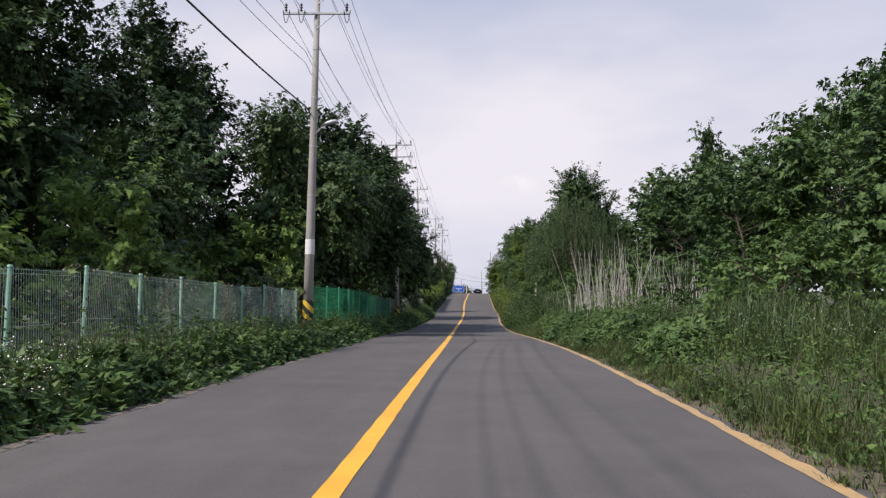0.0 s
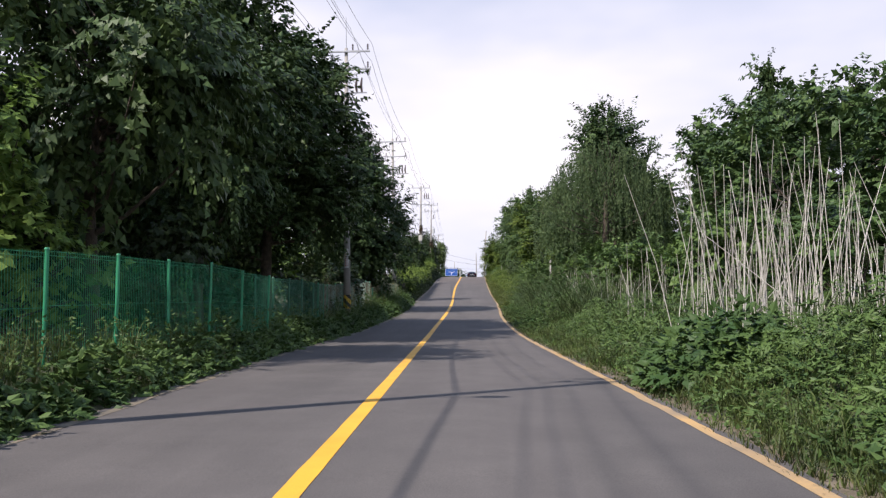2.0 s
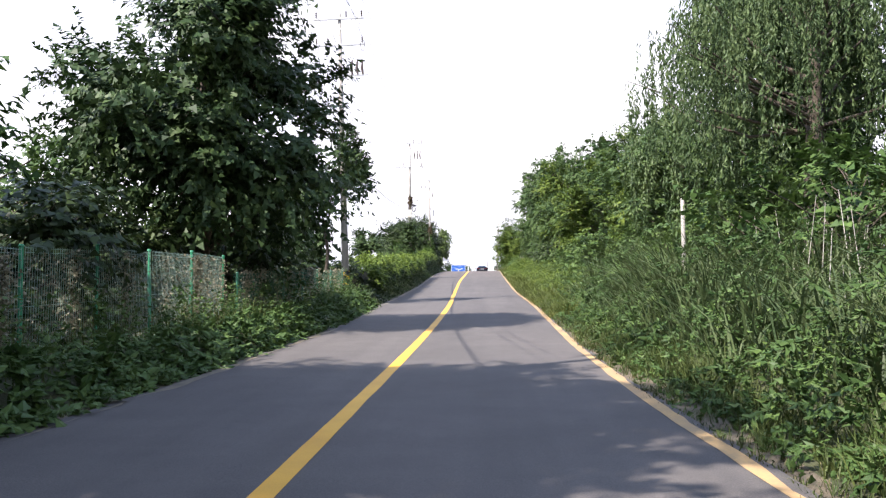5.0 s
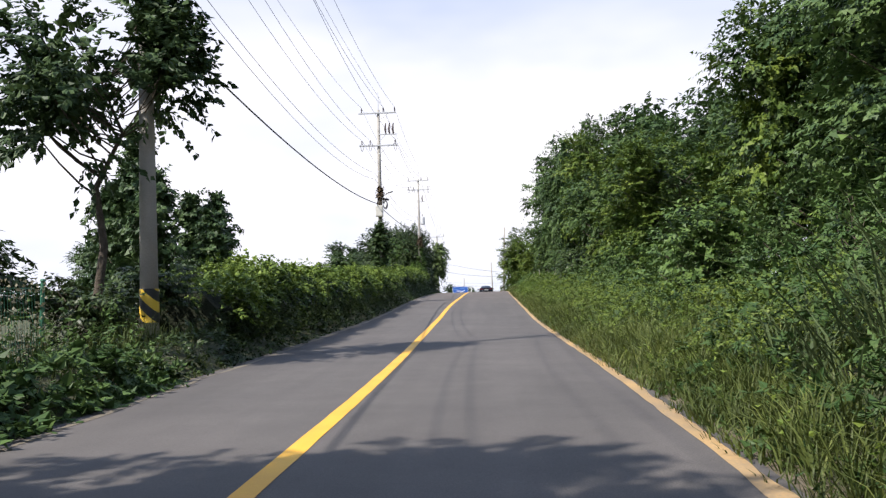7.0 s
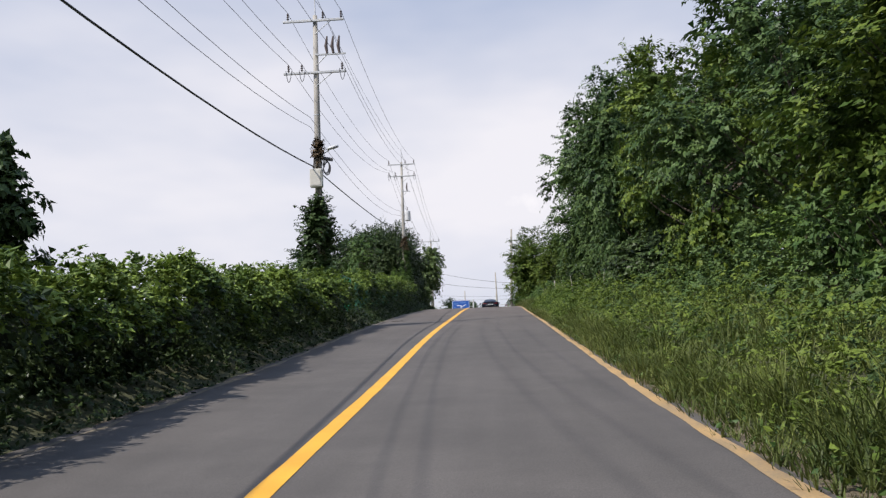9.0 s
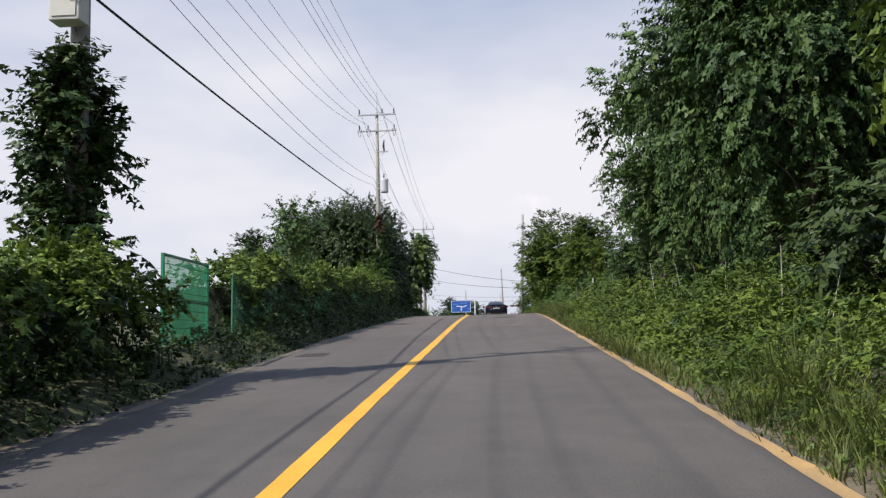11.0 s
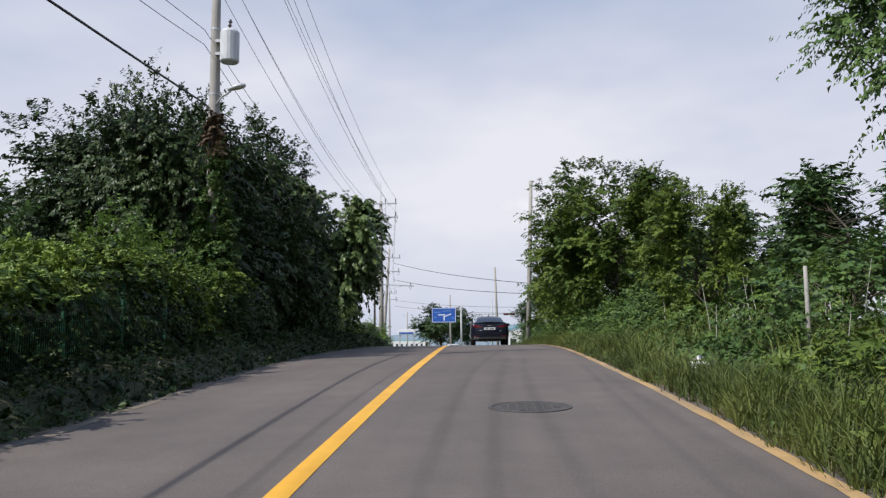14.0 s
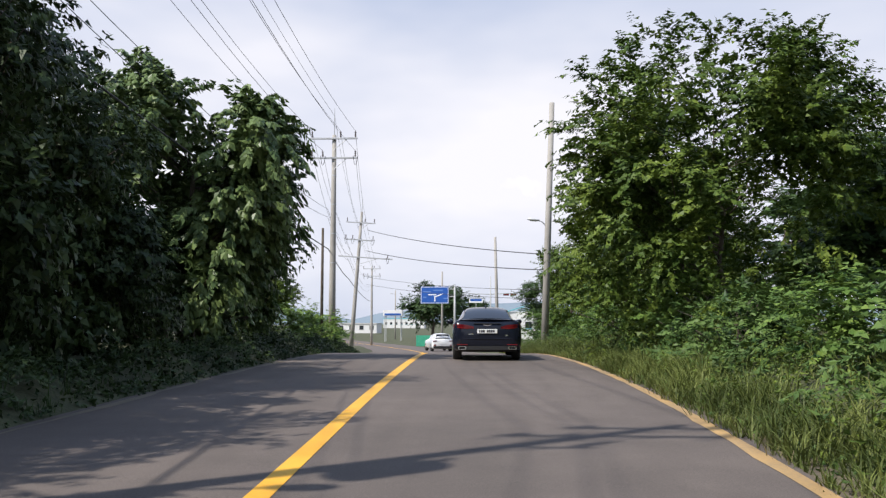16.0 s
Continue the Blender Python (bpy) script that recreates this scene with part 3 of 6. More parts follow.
    # straps and small steel bands
    for k in range(4):
        zz = h * (0.38 + 0.14 * k)
        part("strap", Shape().tube([(0, 0, zz), (0, 0, zz + 0.05)], [rad(zz) + 0.008] * 2, 14, False), STEEL, ob)
    return ob


arm3 = [-1.1, 0.35, 1.1]
arm4 = [-1.1, -0.55, 1.1]
POLES = {
    "back": utility_pole(-5.75, -15.6, gz(-5.75, -15.6), 12.7, [(12.5, -1.2, 1.2, arm3), (11.7, -1.2, 1.2, arm4)], lean=(0, 0.4)),
    "first": utility_pole(-5.98, 28.4, gz(-5.98, 28.4), 13.5, [(13.2, -1.45, 1.2, arm3), (12.3, -1.2, 1.2, arm4)], lamp=8.2, band=(3.62, 4.15), lean=(0, 0.6)),
    "second": utility_pole(-6.12, 60.6, gz(-6.12, 60.6), 14.6, [(14.4, -1.2, 1.2, arm3), (13.5, -1.2, 1.2, arm4)], notice=(3.6, 4.55), lean=(0, -0.9), spike=1.6, hung=((0.55, 12.3, 2),)),
    "third": utility_pole(-6.75, 90.5, gz(-6.75, 90.5), 16.1, [(15.8, -1.25, 1.2, arm3), (14.5, -1.25, 1.2, arm4)], spike=1.3, lean=(0, -1.3), hung=((0.6, 13.0, 3),)),
    "fourth": utility_pole(-7.08, 127.7, gz(-7.08, 127.7), 17.3, [(17.05, -1.3, 1.2, arm3), (14.85, -1.3, 1.25, arm4)], lamp=11.6, box=10.45, sleeve=False, spike=1.2, hung=((0.5, 15.6, 3),)),
    "fifth": utility_pole(-7.82, 166.0, gz(-7.82, 166.0), 19.6, [(19.4, -1.2, 1.2, arm3), (18.35, -1.2, 1.2, arm4)], lamp=13.6, transformer=14.85, sleeve=False, spike=1.3, hung=((0.45, 17.0, 1),)),
    "sixth": utility_pole(-8.3, 204, gz(-7.65, 201.2), 17.4, [(17.2, -1.25, 1.2, arm3), (16.2, -1.25, 1.2, arm4)], sleeve=False, spike=1.4, label="tall slim steel-armed concrete utility pole near the bend"),
    "seventh": utility_pole(-11.4, 229.1, gz(-11.4, 229.1), 16.9, [(16.0, -1.2, 1.2, arm3), (14.6, -1.2, 1.2, arm4), (13.2, -1.6, 2.8, [2.4])], sleeve=False, spike=1.1, lean=(0, 4.0), label="leaning concrete utility pole carrying cables across the road"),
    "eighth": utility_pole(-16.0, 274.4, gz(-16, 274.4), 15.5, [(15.2, -1.2, 1.2, arm3), (14.2, -1.2, 1.2, arm4)], sleeve=False, spike=1.0),
}
tagged(POLES["second"], "concrete utility pole with a torn notice and a striped sleeve")
tagged(POLES["fourth"], "ivy-clad utility pole with a grey switch box and street lamp")
coil = Shape()
for k in range(3):
    coil.tube([(0.34 + 0.13 * math.cos(a) + 0.03 * k, -0.12 - 0.02 * k, 6.05 - 0.05 * k + 0.26 * math.sin(a)) for a in np.linspace(0, 2 * math.pi, 17)], 0.022, 5)
part("cable_coil", coil, CABLE, POLES["fourth"], "coil of spare black cable")
part("splice_case", Shape().tube([(0.20, -0.16, 6.4), (0.62, -0.16, 6.3)], [0.07, 0.07], 10), CABLE, POLES["fourth"], "black cable splice case")
tagged(POLES["fifth"], "utility pole with a grey transformer drum and street lamp")


def plain_pole(x, y, top, r, material, label, lamp=None, lean=(0, 0)):
    z0 = gz(x, y)
    ob = thing("roadside_pole", (x, y, z0), label, "pole")
    ob.rotation_euler = (radians(lean[0]), radians(lean[1]), 0)
    part("shaft", Shape().tube([(0, 0, -0.4), (0, 0, (top - z0) * 0.5), (0, 0, top - z0)], [r, r * 0.85, r * 0.68], 12), material, ob, smooth=True)
    if lamp:
        lz = lamp - z0
        part("lamp_arm", Shape().tube([(0, 0, lz - 0.3), (-0.3, -0.1, lz - 0.05), (-0.5, -0.1, lz)], 0.025, 6), STEEL, ob)
        part("lamp_head", Shape().loft([[(-0.4 - 0.55 * t, -0.1 + w * math.cos(a) * 0.13, lz + 0.05 * t + w * math.sin(a) * 0.08) for a in [2 * math.pi * k / 10 for k in range(10)]]
                                        for t, w in ((0, 0.35), (0.3, 0.9), (0.7, 1.0), (1.0, 0.4))]), LAMPGREY, ob, "grey street lamp head", smooth=True)
    return ob


plain_pole(1.9, 200.1, 17.9, 0.17, CONCRETE, "bare concrete pole with a street lamp among the bushes", lamp=12.5, lean=(0, 2.3))
plain_pole(0.35, 231.1, 15.0, 0.15, CONCRETE, "thin bare concrete pole beyond the bend", lean=(0, -1.2))
plain_pole(-8.7, 203.4, 12.6, 0.085, BARK, "slim dark wooden pole beside the tall concrete one")
plain_pole(4.46, 159.2, 8.2, 0.045, CONCRETE, "short pale marker post in the weeds")
plain_pole(4.95, 73.4, 4.7, 0.07, CONCRETE, "pale slim post standing in the reeds")


def cable(a, b, sag, r, name="power_cable", label="sagging black overhead power cable", group="overhead cables"):
    a, b = Vector(a), Vector(b)
    pts = [a.lerp(b, t) - Vector((0, 0, 4 * sag * t * (1 - t))) for t in np.linspace(0, 1, 15)]
    return tagged(new(name, Shape().tube(pts, r, 5).mesh(name, CABLE, True)), label, "cable", group)


ORDER = ["back", "first", "second", "third", "fourth", "fifth", "sixth", "seventh", "eighth"]
TOPS = {"back": (12.5, 11.7), "first": (13.2, 12.3), "second": (14.4, 13.5), "third": (15.8, 14.5), "fourth": (17.05, 14.85), "fifth": (19.4, 18.35),
        "sixth": (17.2, 16.2), "seventh": (16.0, 14.6), "eighth": (15.2, 14.2)}
LOW = {"back": 8.0, "first": 8.9, "second": 9.4, "third": 9.55, "fourth": 11.0, "fifth": 13.3, "sixth": 11.6, "seventh": 11.4, "eighth": 10.8}
for p, q in zip(ORDER, ORDER[1:]):
    (ax, ay, _), (bx, by, _) = POLES[p].location, POLES[q].location
    span = math.hypot(ax - bx, ay - by)
    for off, lvl, lift in ((-1.1, 0, 0.38), (0.35, 0, 0.38), (1.1, 0, 0.38), (-1.1, 1, 0.38), (-0.55, 1, 0.38), (1.1, 1, 0.38)):
        cable((ax + off, ay - 0.17, TOPS[p][lvl] + lift), (bx + off, by - 0.17, TOPS[q][lvl] + lift), span * 0.026 + 0.08 * lvl, 0.009)
    cable((ax, ay, TOPS[p][0] + 1.2), (bx, by, TOPS[q][0] + 1.2), span * 0.016, 0.008, label="thin overhead ground wire at the pole tops")
    cable((ax - 0.2, ay - 0.15, LOW[p]), (bx - 0.2, by - 0.15, LOW[q]), span * (0.018 if by < 150 else 0.006), 0.026, "telephone_cable", "thick black telephone cable between poles")
    cable((ax - 0.25, ay - 0.15, LOW[p] + 1.6), (bx - 0.25, by - 0.15, LOW[q] + 1.6), span * (0.029 if by < 150 else 0.024), 0.009, "telephone_cable", "thin drooping black telephone wire")
    cable((ax - 0.25, ay - 0.15, LOW[p] + 2.0), (bx - 0.25, by - 0.15, LOW[q] + 2.0), span * (0.026 if by < 150 else 0.020), 0.009, "telephone_cable", "thin drooping black telephone wire")
# cables that cross the road beyond the crest
for za, zb, sg, r in ((15.4, 11.0, 0.25, 0.022), (13.7, 10.3, 0.25, 0.022), (11.6, 9.4, 0.2, 0.012), (11.0, 9.0, 0.2, 0.012)):
    cable((-10.2, 229.1, za), (1.9, 200.1, zb), sg, r, label="dark overhead cable slung across the road")


# ---- fences ----
def panel_mesh(width, height, material):
    s = Shape()
    n = int(width / 0.062)
    for k in range(n + 1):
        x = width * k / n
        s.tube([(x, 0, 0.03), (x, 0, height)], 0.0035, 4, False)
    for z in (0.08, 0.14, height * 0.5, height - 0.08, height - 0.02):
        s.tube([(0, 0.006, z), (width, 0.006, z)], 0.0035, 4, False)
    return s.mesh("panel", material)


PANEL = panel_mesh(2.04, 1.62, GREEN_STEEL)
PANEL_GREEN = panel_mesh(2.04, 1.62, GATE_GREEN)
PANEL_DARK = panel_mesh(2.04, 1.62, DARK_STEEL)
POST = Shape().tube([(0, 0, -0.4), (0, 0, 1.74)], 0.03, 10).tube([(0, 0, 1.74), (0, 0, 1.77)], [0.042, 0.03], 10).mesh("post", GREY_GREEN)
POST_DARK = Shape().tube([(0, 0, -0.4), (0, 0, 1.74)], 0.03, 10).tube([(0, 0, 1.74), (0, 0, 1.77)], [0.042, 0.03], 10).mesh("post", DARK_STEEL)
POST_GREEN = Shape().tube([(0, 0, -0.4), (0, 0, 1.74)], 0.03, 10).tube([(0, 0, 1.74), (0, 0, 1.77)], [0.042, 0.03], 10).mesh("post", GATE_GREEN)


def fence(x0, y0, x1, y1, label, raise_by=0.0, post=POST, wire=PANEL):
    n = max(1, round(math.hypot(x1 - x0, y1 - y0) / 2.1))
    ob = thing("wire_fence", (x0, y0, gz(x0, y0)), label, "fence", "wire fences along the road")
    base = ob.matrix_basis.inverted()
    spots = []
    for k in range(n + 1):
        x, y = x0 + (x1 - x0) * k / n, y0 + (y1 - y0) * k / n
        spots.append((x, y, gz(x, y) + raise_by))
        o = part("post", post, None, ob)
        o.matrix_basis = base @ pose(x, y, spots[-1][2], random.uniform(-1, 1), random.uniform(-1, 1), 0)
    for a, b in zip(spots, spots[1:]):
        turn = math.degrees(math.atan2(b[1] - a[1], b[0] - a[0]))
        o = tagged(part("panel", wire, None, ob), kind="stuff")
        k = math.hypot(b[1] - a[1], b[0] - a[0]) / 2.1
        shear = Matrix.Identity(4)
        shear[2][0] = (b[2] - a[2]) / 2.04
        o.matrix_basis = base @ pose(a[0], a[1], a[2], 0, 0, turn) @ Matrix.Translation((0.04, 0, 0.12)) @ shear @ Matrix.Diagonal((k, 1, 1, 1))
    return ob


fence(-6.38, -8.4, -6.12, 27.3, "green welded wire fence with dry vines on it", -0.3)
fence(-6.1, 29.9, -5.45, 42.5, "clean green welded wire fence beside the pole", -0.02, POST_GREEN, PANEL_GREEN)
# steel coloured darker here to stand for the tree shade
fence(-5.95, 43.1, -5.81, 52.6, "green wire fence under trees, coloured dark for their shade", -0.1, POST_DARK, PANEL_DARK)
fence(-6.3, 54.0, -6.41, 71.2, "faded green wire fence with withered vines on it", -0.12, POST_GREEN)
fence(-6.35, 72.1, -6.0, 85.2, "dark green wire fence sunk in vines", -0.5, POST_DARK, PANEL_DARK)
fence(-6.9, 134.7, -7.4, 162, "wire fence almost hidden under vines", -0.2, POST_DARK, PANEL_DARK)

# the green gate leaf at the opening in the hedge
gate_z = gz(-6.9, 131.1)
gate = thing("mesh_gate", (-6.75, 131.4, gate_z), "bright green mesh gate leaf standing open", "gate")
gs = Shape()
gs.box((-0.02, -1.2, 0.05), (0.03, -1.14, 1.75)).box((-0.02, 1.14, 0.05), (0.03, 1.2, 1.75))
for z in (0.05, 0.9, 1.7):
    gs.box((-0.015, -1.14, z), (0.025, 1.14, z + 0.05))
part("gate_frame", gs, GATE_GREEN, gate)
gm = Shape()
for k in range(46):
    gm.box((0.002, -1.12 + k * 0.05, 0.1), (0.010, -1.108 + k * 0.05, 1.7))
for k in range(9):
    gm.box((0.010, -1.14, 0.2 + k * 0.17), (0.016, 1.14, 0.212 + k * 0.17))
part("gate_mesh", gm, GATE_GREEN, gate)


# ---- plants ----
def unit(v):
    return v / np.maximum(np.linalg.norm(v, axis=-1, keepdims=True), 1e-9)


def leaf_arrays(rng, pos, axis, size, width=0.34, fold=0.12, small=False, face=None):
    """One folded blade a place: kite-shaped, four corners, or three for small leaves. face: the way the blades turn to."""
    n = len(pos)
    size = np.broadcast_to(np.asarray(size, float), (n,))[:, None]
    axis = unit(axis)
    side = unit(np.cross(axis, rng.normal(size=(n, 3)) * 0.75 + np.array([0, 0, 1.0]) if face is None else rng.normal(size=(n, 3)) * 0.42 + face))
    nor = np.cross(axis, side)
    mid = pos + axis * size * 0.45
    if small:
        k = rng.uniform(0.1, 0.6, (n, 1))
        v = np.stack([pos + axis * size * k * 0.4 + side * size * width * 1.1, pos + axis * size, pos + axis * size * k - side * size * width], 1)
        return v.reshape(-1, 3), np.arange(n * 3).reshape(n, 3)
    v = np.stack([pos, mid + side * size * width + nor * size * fold, pos + axis * size - nor * size * fold * 0.6, mid - side * size * width + nor * size * fold], 1)
    f = np.arange(n * 4).reshape(n, 4)
    return v.reshape(-1, 3), f


def leaf_mesh(name, rng, pos, axis, size, material, width=0.34, fold=0.12, small=False, face=None):
    v, f = leaf_arrays(rng, pos, axis, size, width, fold, small, face)
    return mesh_from(name, v, f, material)


def shoots(rng, start, way, length, droop, per, spread=0.75):
    """Leaves set along arching twigs: places and directions."""
    n = len(start)
    way = unit(way)
    t = (np.arange(per)[None] + rng.uniform(0, 1, (n, per))) / per
    t = 0.12 + 0.88 * t
    ln = np.broadcast_to(np.asarray(length, float), (n,))[:, None, None]
    dr = np.broadcast_to(np.asarray(droop, float), (n,))[:, None, None]
    down = np.array([0, 0, -1.0])
    pos = start[:, None] + way[:, None] * ln * t[..., None] + down * dr * ln * (t ** 2)[..., None]
    tan = unit(way[:, None] + 2 * dr * down * t[..., None])
    side = unit(np.cross(tan, np.array([0, 0, 1.0]) + rng.normal(0, 0.35, (n, 1, 3))))
    sign = np.where(np.arange(per) % 2 == 0, 1.0, -1.0)[None, :, None]
    ax = tan * 0.6 + side * sign * spread + rng.normal(0, 0.28, pos.shape) + down * 0.25
    return pos.reshape(-1, 3), ax.reshape(-1, 3)


def limb(shape, rng, a, b, r0, r1, bend=0.12, n=5, steps=4):
    a, b = np.array(a, float), np.array(b, float)
    d = np.linalg.norm(b - a)
    off = rng.normal(0, bend * d * 0.5, 3)
    pts = [a + (b - a) * t + off * math.sin(math.pi * t) + np.array([0, 0, -0.06 * d * math.sin(math.pi * t)]) for t in np.linspace(0, 1, steps)]
    shape.tube(pts, list(np.linspace(r0, r1, steps)), n, False)


def tree(seed, name, label, category, h, base, rx, material, clumps=90, per=130, leaf=0.24, clump_r=0.75, form="round", droop=0.25, trunk=0.22,
         flat=0.6, width=0.34, group="", shell=0.45, lump=0.28, squash=1.0, fill=34, small=True):
    """A tree at the origin: trunk with limbs, and a crown of single leaves in clumps."""
    rng = np.random.default_rng(seed)
    ob = thing(name, (0, 0.0, 0), label, category, group)
    hc = (h - base) / 2
    lobes = max(6, clumps // (9 if form == "dome" else 14))                              # the crown is built of rounded lobes with hollows between
    ld = unit(rng.normal(size=(lobes, 3)))
    lc = ld * (rng.uniform(0.35, 0.80, lobes) * (1 + lump * rng.normal(0, 0.3, lobes)))[:, None]
    lr = rng.uniform(0.26, 0.48, lobes)
    if form == "dome":
        up = rng.uniform(0.0, 0.78, lobes)
        lc = unit(ld * np.array([1, 1, 0])) * (np.sqrt(1 - up ** 2) * rng.uniform(0.45, 0.8, lobes))[:, None] + up[:, None] * np.array([0, 0, 1.0])
    at = rng.integers(0, lobes, clumps)
    c = lc[at] + unit(rng.normal(size=(clumps, 3)) + 0.6 * ld[at] + np.array([0, 0, 0.35])) * (lr[at] * rng.uniform(0.3, 1, clumps) ** shell)[:, None]
    def grown(q):
        if form == "dome":
            return np.stack([q[:, 0] * rx, q[:, 1] * rx * squash, base + np.abs(q[:, 2]) ** 0.8 * (h - base)], -1)
        return np.stack([q[:, 0] * rx, q[:, 1] * rx * squash, base + hc + q[:, 2] * hc], -1)

    cen, heart = grown(c), grown(lc)[at]
    if form == "cone":
        t = rng.uniform(0, 1, clumps) ** 1.25
        tier = np.round(t * 9) / 9 * 0.6 + t * 0.4
        ang = rng.uniform(0, 2 * math.pi, clumps)
        rr = rx * (1 - tier) ** 0.8 * rng.uniform(0.25, 1.1, clumps)
        cen = np.stack([rr * np.cos(ang), rr * np.sin(ang), base + tier * (h - base) - rr * 0.08], -1)
        heart = cen * np.array([0.3, 0.3, 1.0])
    # wood
    wood = Shape()
    wob = rng.normal(0, 0.12, (6, 2))
    tt = np.linspace(0, 1, 6)
    top = h * (0.93 if form == "cone" else 0.72)
    axis = [(wob[i, 0] * tt[i] * 2, wob[i, 1] * tt[i] * 2, -0.3 + (top + 0.3) * tt[i]) for i in range(6)]
    wood.tube(axis, [trunk * (1.25 if i == 0 else 1) * (1 - 0.86 * tt[i]) for i in range(6)], 9, False)
    order = rng.permutation(clumps)[: min(clumps, 46)]
    for i in order:
        zb = np.clip(cen[i, 2] - 0.55 * math.hypot(cen[i, 0], cen[i, 1]) - 0.3, base * 0.6, top * 0.97)
        k = (zb + 0.3) / (top + 0.3)
        x0, y0 = np.interp(k, tt, [q[0] for q in axis]), np.interp(k, tt, [q[1] for q in axis])
        limb(wood, rng, (x0, y0, zb), cen[i], trunk * (1 - 0.86 * k) * 0.45, 0.012)
    part("trunk", wood, BARK, ob, smooth=True)
    # leaves along arching shoots
    k = max(2, round(per / 17))
    idx = np.repeat(np.arange(clumps), k)
    n = len(idx)
    size = clump_r * rng.uniform(0.7, 1.5, n)
    start = cen[idx] + rng.normal(0, 0.28, (n, 3)) * clump_r
    start[:, 2] = np.maximum(start[:, 2], 0.08)
    away = unit(start - heart[idx]) + 0.35 * unit(start - np.array([0, 0, base + hc * 0.5]))
    way = unit(rng.normal(size=(n, 3))) * 0.75 + 0.9 * away + np.array([0, 0, 0.3])
    pos, ax = shoots(rng, start, way, size * 1.25, rng.uniform(0.1, 0.9, n) * (0.4 + 1.2 * droop), 17)
    pos[:, 2] = np.maximum(pos[:, 2], 0.05)
    ax = ax + np.array([0, 0, -droop])
    sizes = leaf * rng.uniform(0.7, 1.5, len(pos)) * (1.12 if small else 1.0)
    fill = round(fill * 1.4)
    deep = np.repeat(cen, fill, axis=0)                       # larger filler leaves inside the crown, added to block light through it
    hub = np.repeat(heart, fill, axis=0)
    deep = hub + (deep - hub) * rng.uniform(0.0, 0.75, (len(deep), 1)) + rng.normal(0, 0.22, deep.shape) * clump_r
    deep[:, 2] = np.maximum(deep[:, 2], 0.1)
    face = unit(pos - np.repeat(heart[idx], 17, axis=0)) + 0.4 * unit(pos - np.array([0, 0, base + hc * 0.6])) + np.array([0, 0, 0.45])
    pos, ax = np.concatenate([pos, deep]), np.concatenate([ax, rng.normal(size=deep.shape) + np.array([0, 0, -0.3])])
    face = np.concatenate([face, rng.normal(size=deep.shape)])
    sizes = np.concatenate([sizes, leaf * rng.uniform(1.1, 1.8, len(deep))])
    part("crown", leaf_mesh("crown", rng, pos, ax, sizes, material, width, small=small, face=face), None, ob)
    return ob


def willow(seed, label, h, rx):
    rng = np.random.default_rng(seed)
    ob = thing("willow", (0, 0.0, 0), label, "tree")
    wood = Shape()
    wood.tube([(0, 0, -0.3), (0.1, 0.05, h * 0.3), (0.2, 0, h * 0.6), (0.1, 0.1, h * 0.85)], [0.32, 0.26, 0.16, 0.05], 9, False)
    strands = 640
    ang = rng.uniform(0, 2 * math.pi, strands)
    rr = rx * rng.uniform(0.05, 1, strands) ** 0.55
    top = h * (1 - 0.42 * (rr / rx) ** 2) + rng.normal(0, 0.25, strands)
    length = rng.uniform(1.2, 3.6, strands) + 1.4 * (rr / rx)
    lump = 1 + 0.16 * np.sin(ang * 5 + 1) + 0.08 * np.sin(ang * 11)
    tips = np.stack([rr * lump * np.cos(ang), rr * lump * np.sin(ang), top], -1)
    for i in range(0, strands, 20):
        zb = min(top[i] * 0.7, h * 0.7)
        branch = Shape()
        limb(branch, rng, (float(np.interp(zb / h, [0, 0.3, 0.6, 0.85], [0, 0.1, 0.2, 0.1])), 0.03, zb), tips[i], 0.06, 0.01)
        part("limb", branch, BARK, ob, smooth=True)
    part("trunk", wood, BARK, ob, smooth=True)
    per = 70
    idx = np.repeat(np.arange(strands), per)
    n = len(idx)
    t = rng.uniform(0, 1, n)
    sway = rng.normal(0, 0.18, (strands, 2))
    pos = tips[idx].copy()
    pos[:, 2] -= t * length[idx]
    pos[:, :2] += sway[idx] * (t ** 1.4)[:, None] + rng.normal(0, 0.035, (n, 2))
    pos[:, 2] = np.maximum(pos[:, 2], 0.4)
    ax = rng.normal(0, 0.4, (n, 3)) + np.array([0, 0, -1.1])
    part("crown", leaf_mesh("crown", rng, pos, ax, rng.uniform(0.11, 0.24, n), LEAF_GREY, 0.12), None, ob, "curtains of narrow grey-green leaves")
    return ob


def leaf_bank(name, label, seed, count, place, size, material, up=0.5, width=0.36, category="plants"):
    """A sheet of single leaves."""
    rng = np.random.default_rng(seed)
    pos, out = place(rng, count)
    ax = unit(rng.normal(size=pos.shape)) + out + np.array([0, 0, up])
    return tagged(new(name, leaf_mesh(name, rng, pos, ax, size * rng.uniform(0.55, 1.35, len(pos)), material, width)), label, category, kind="stuff")


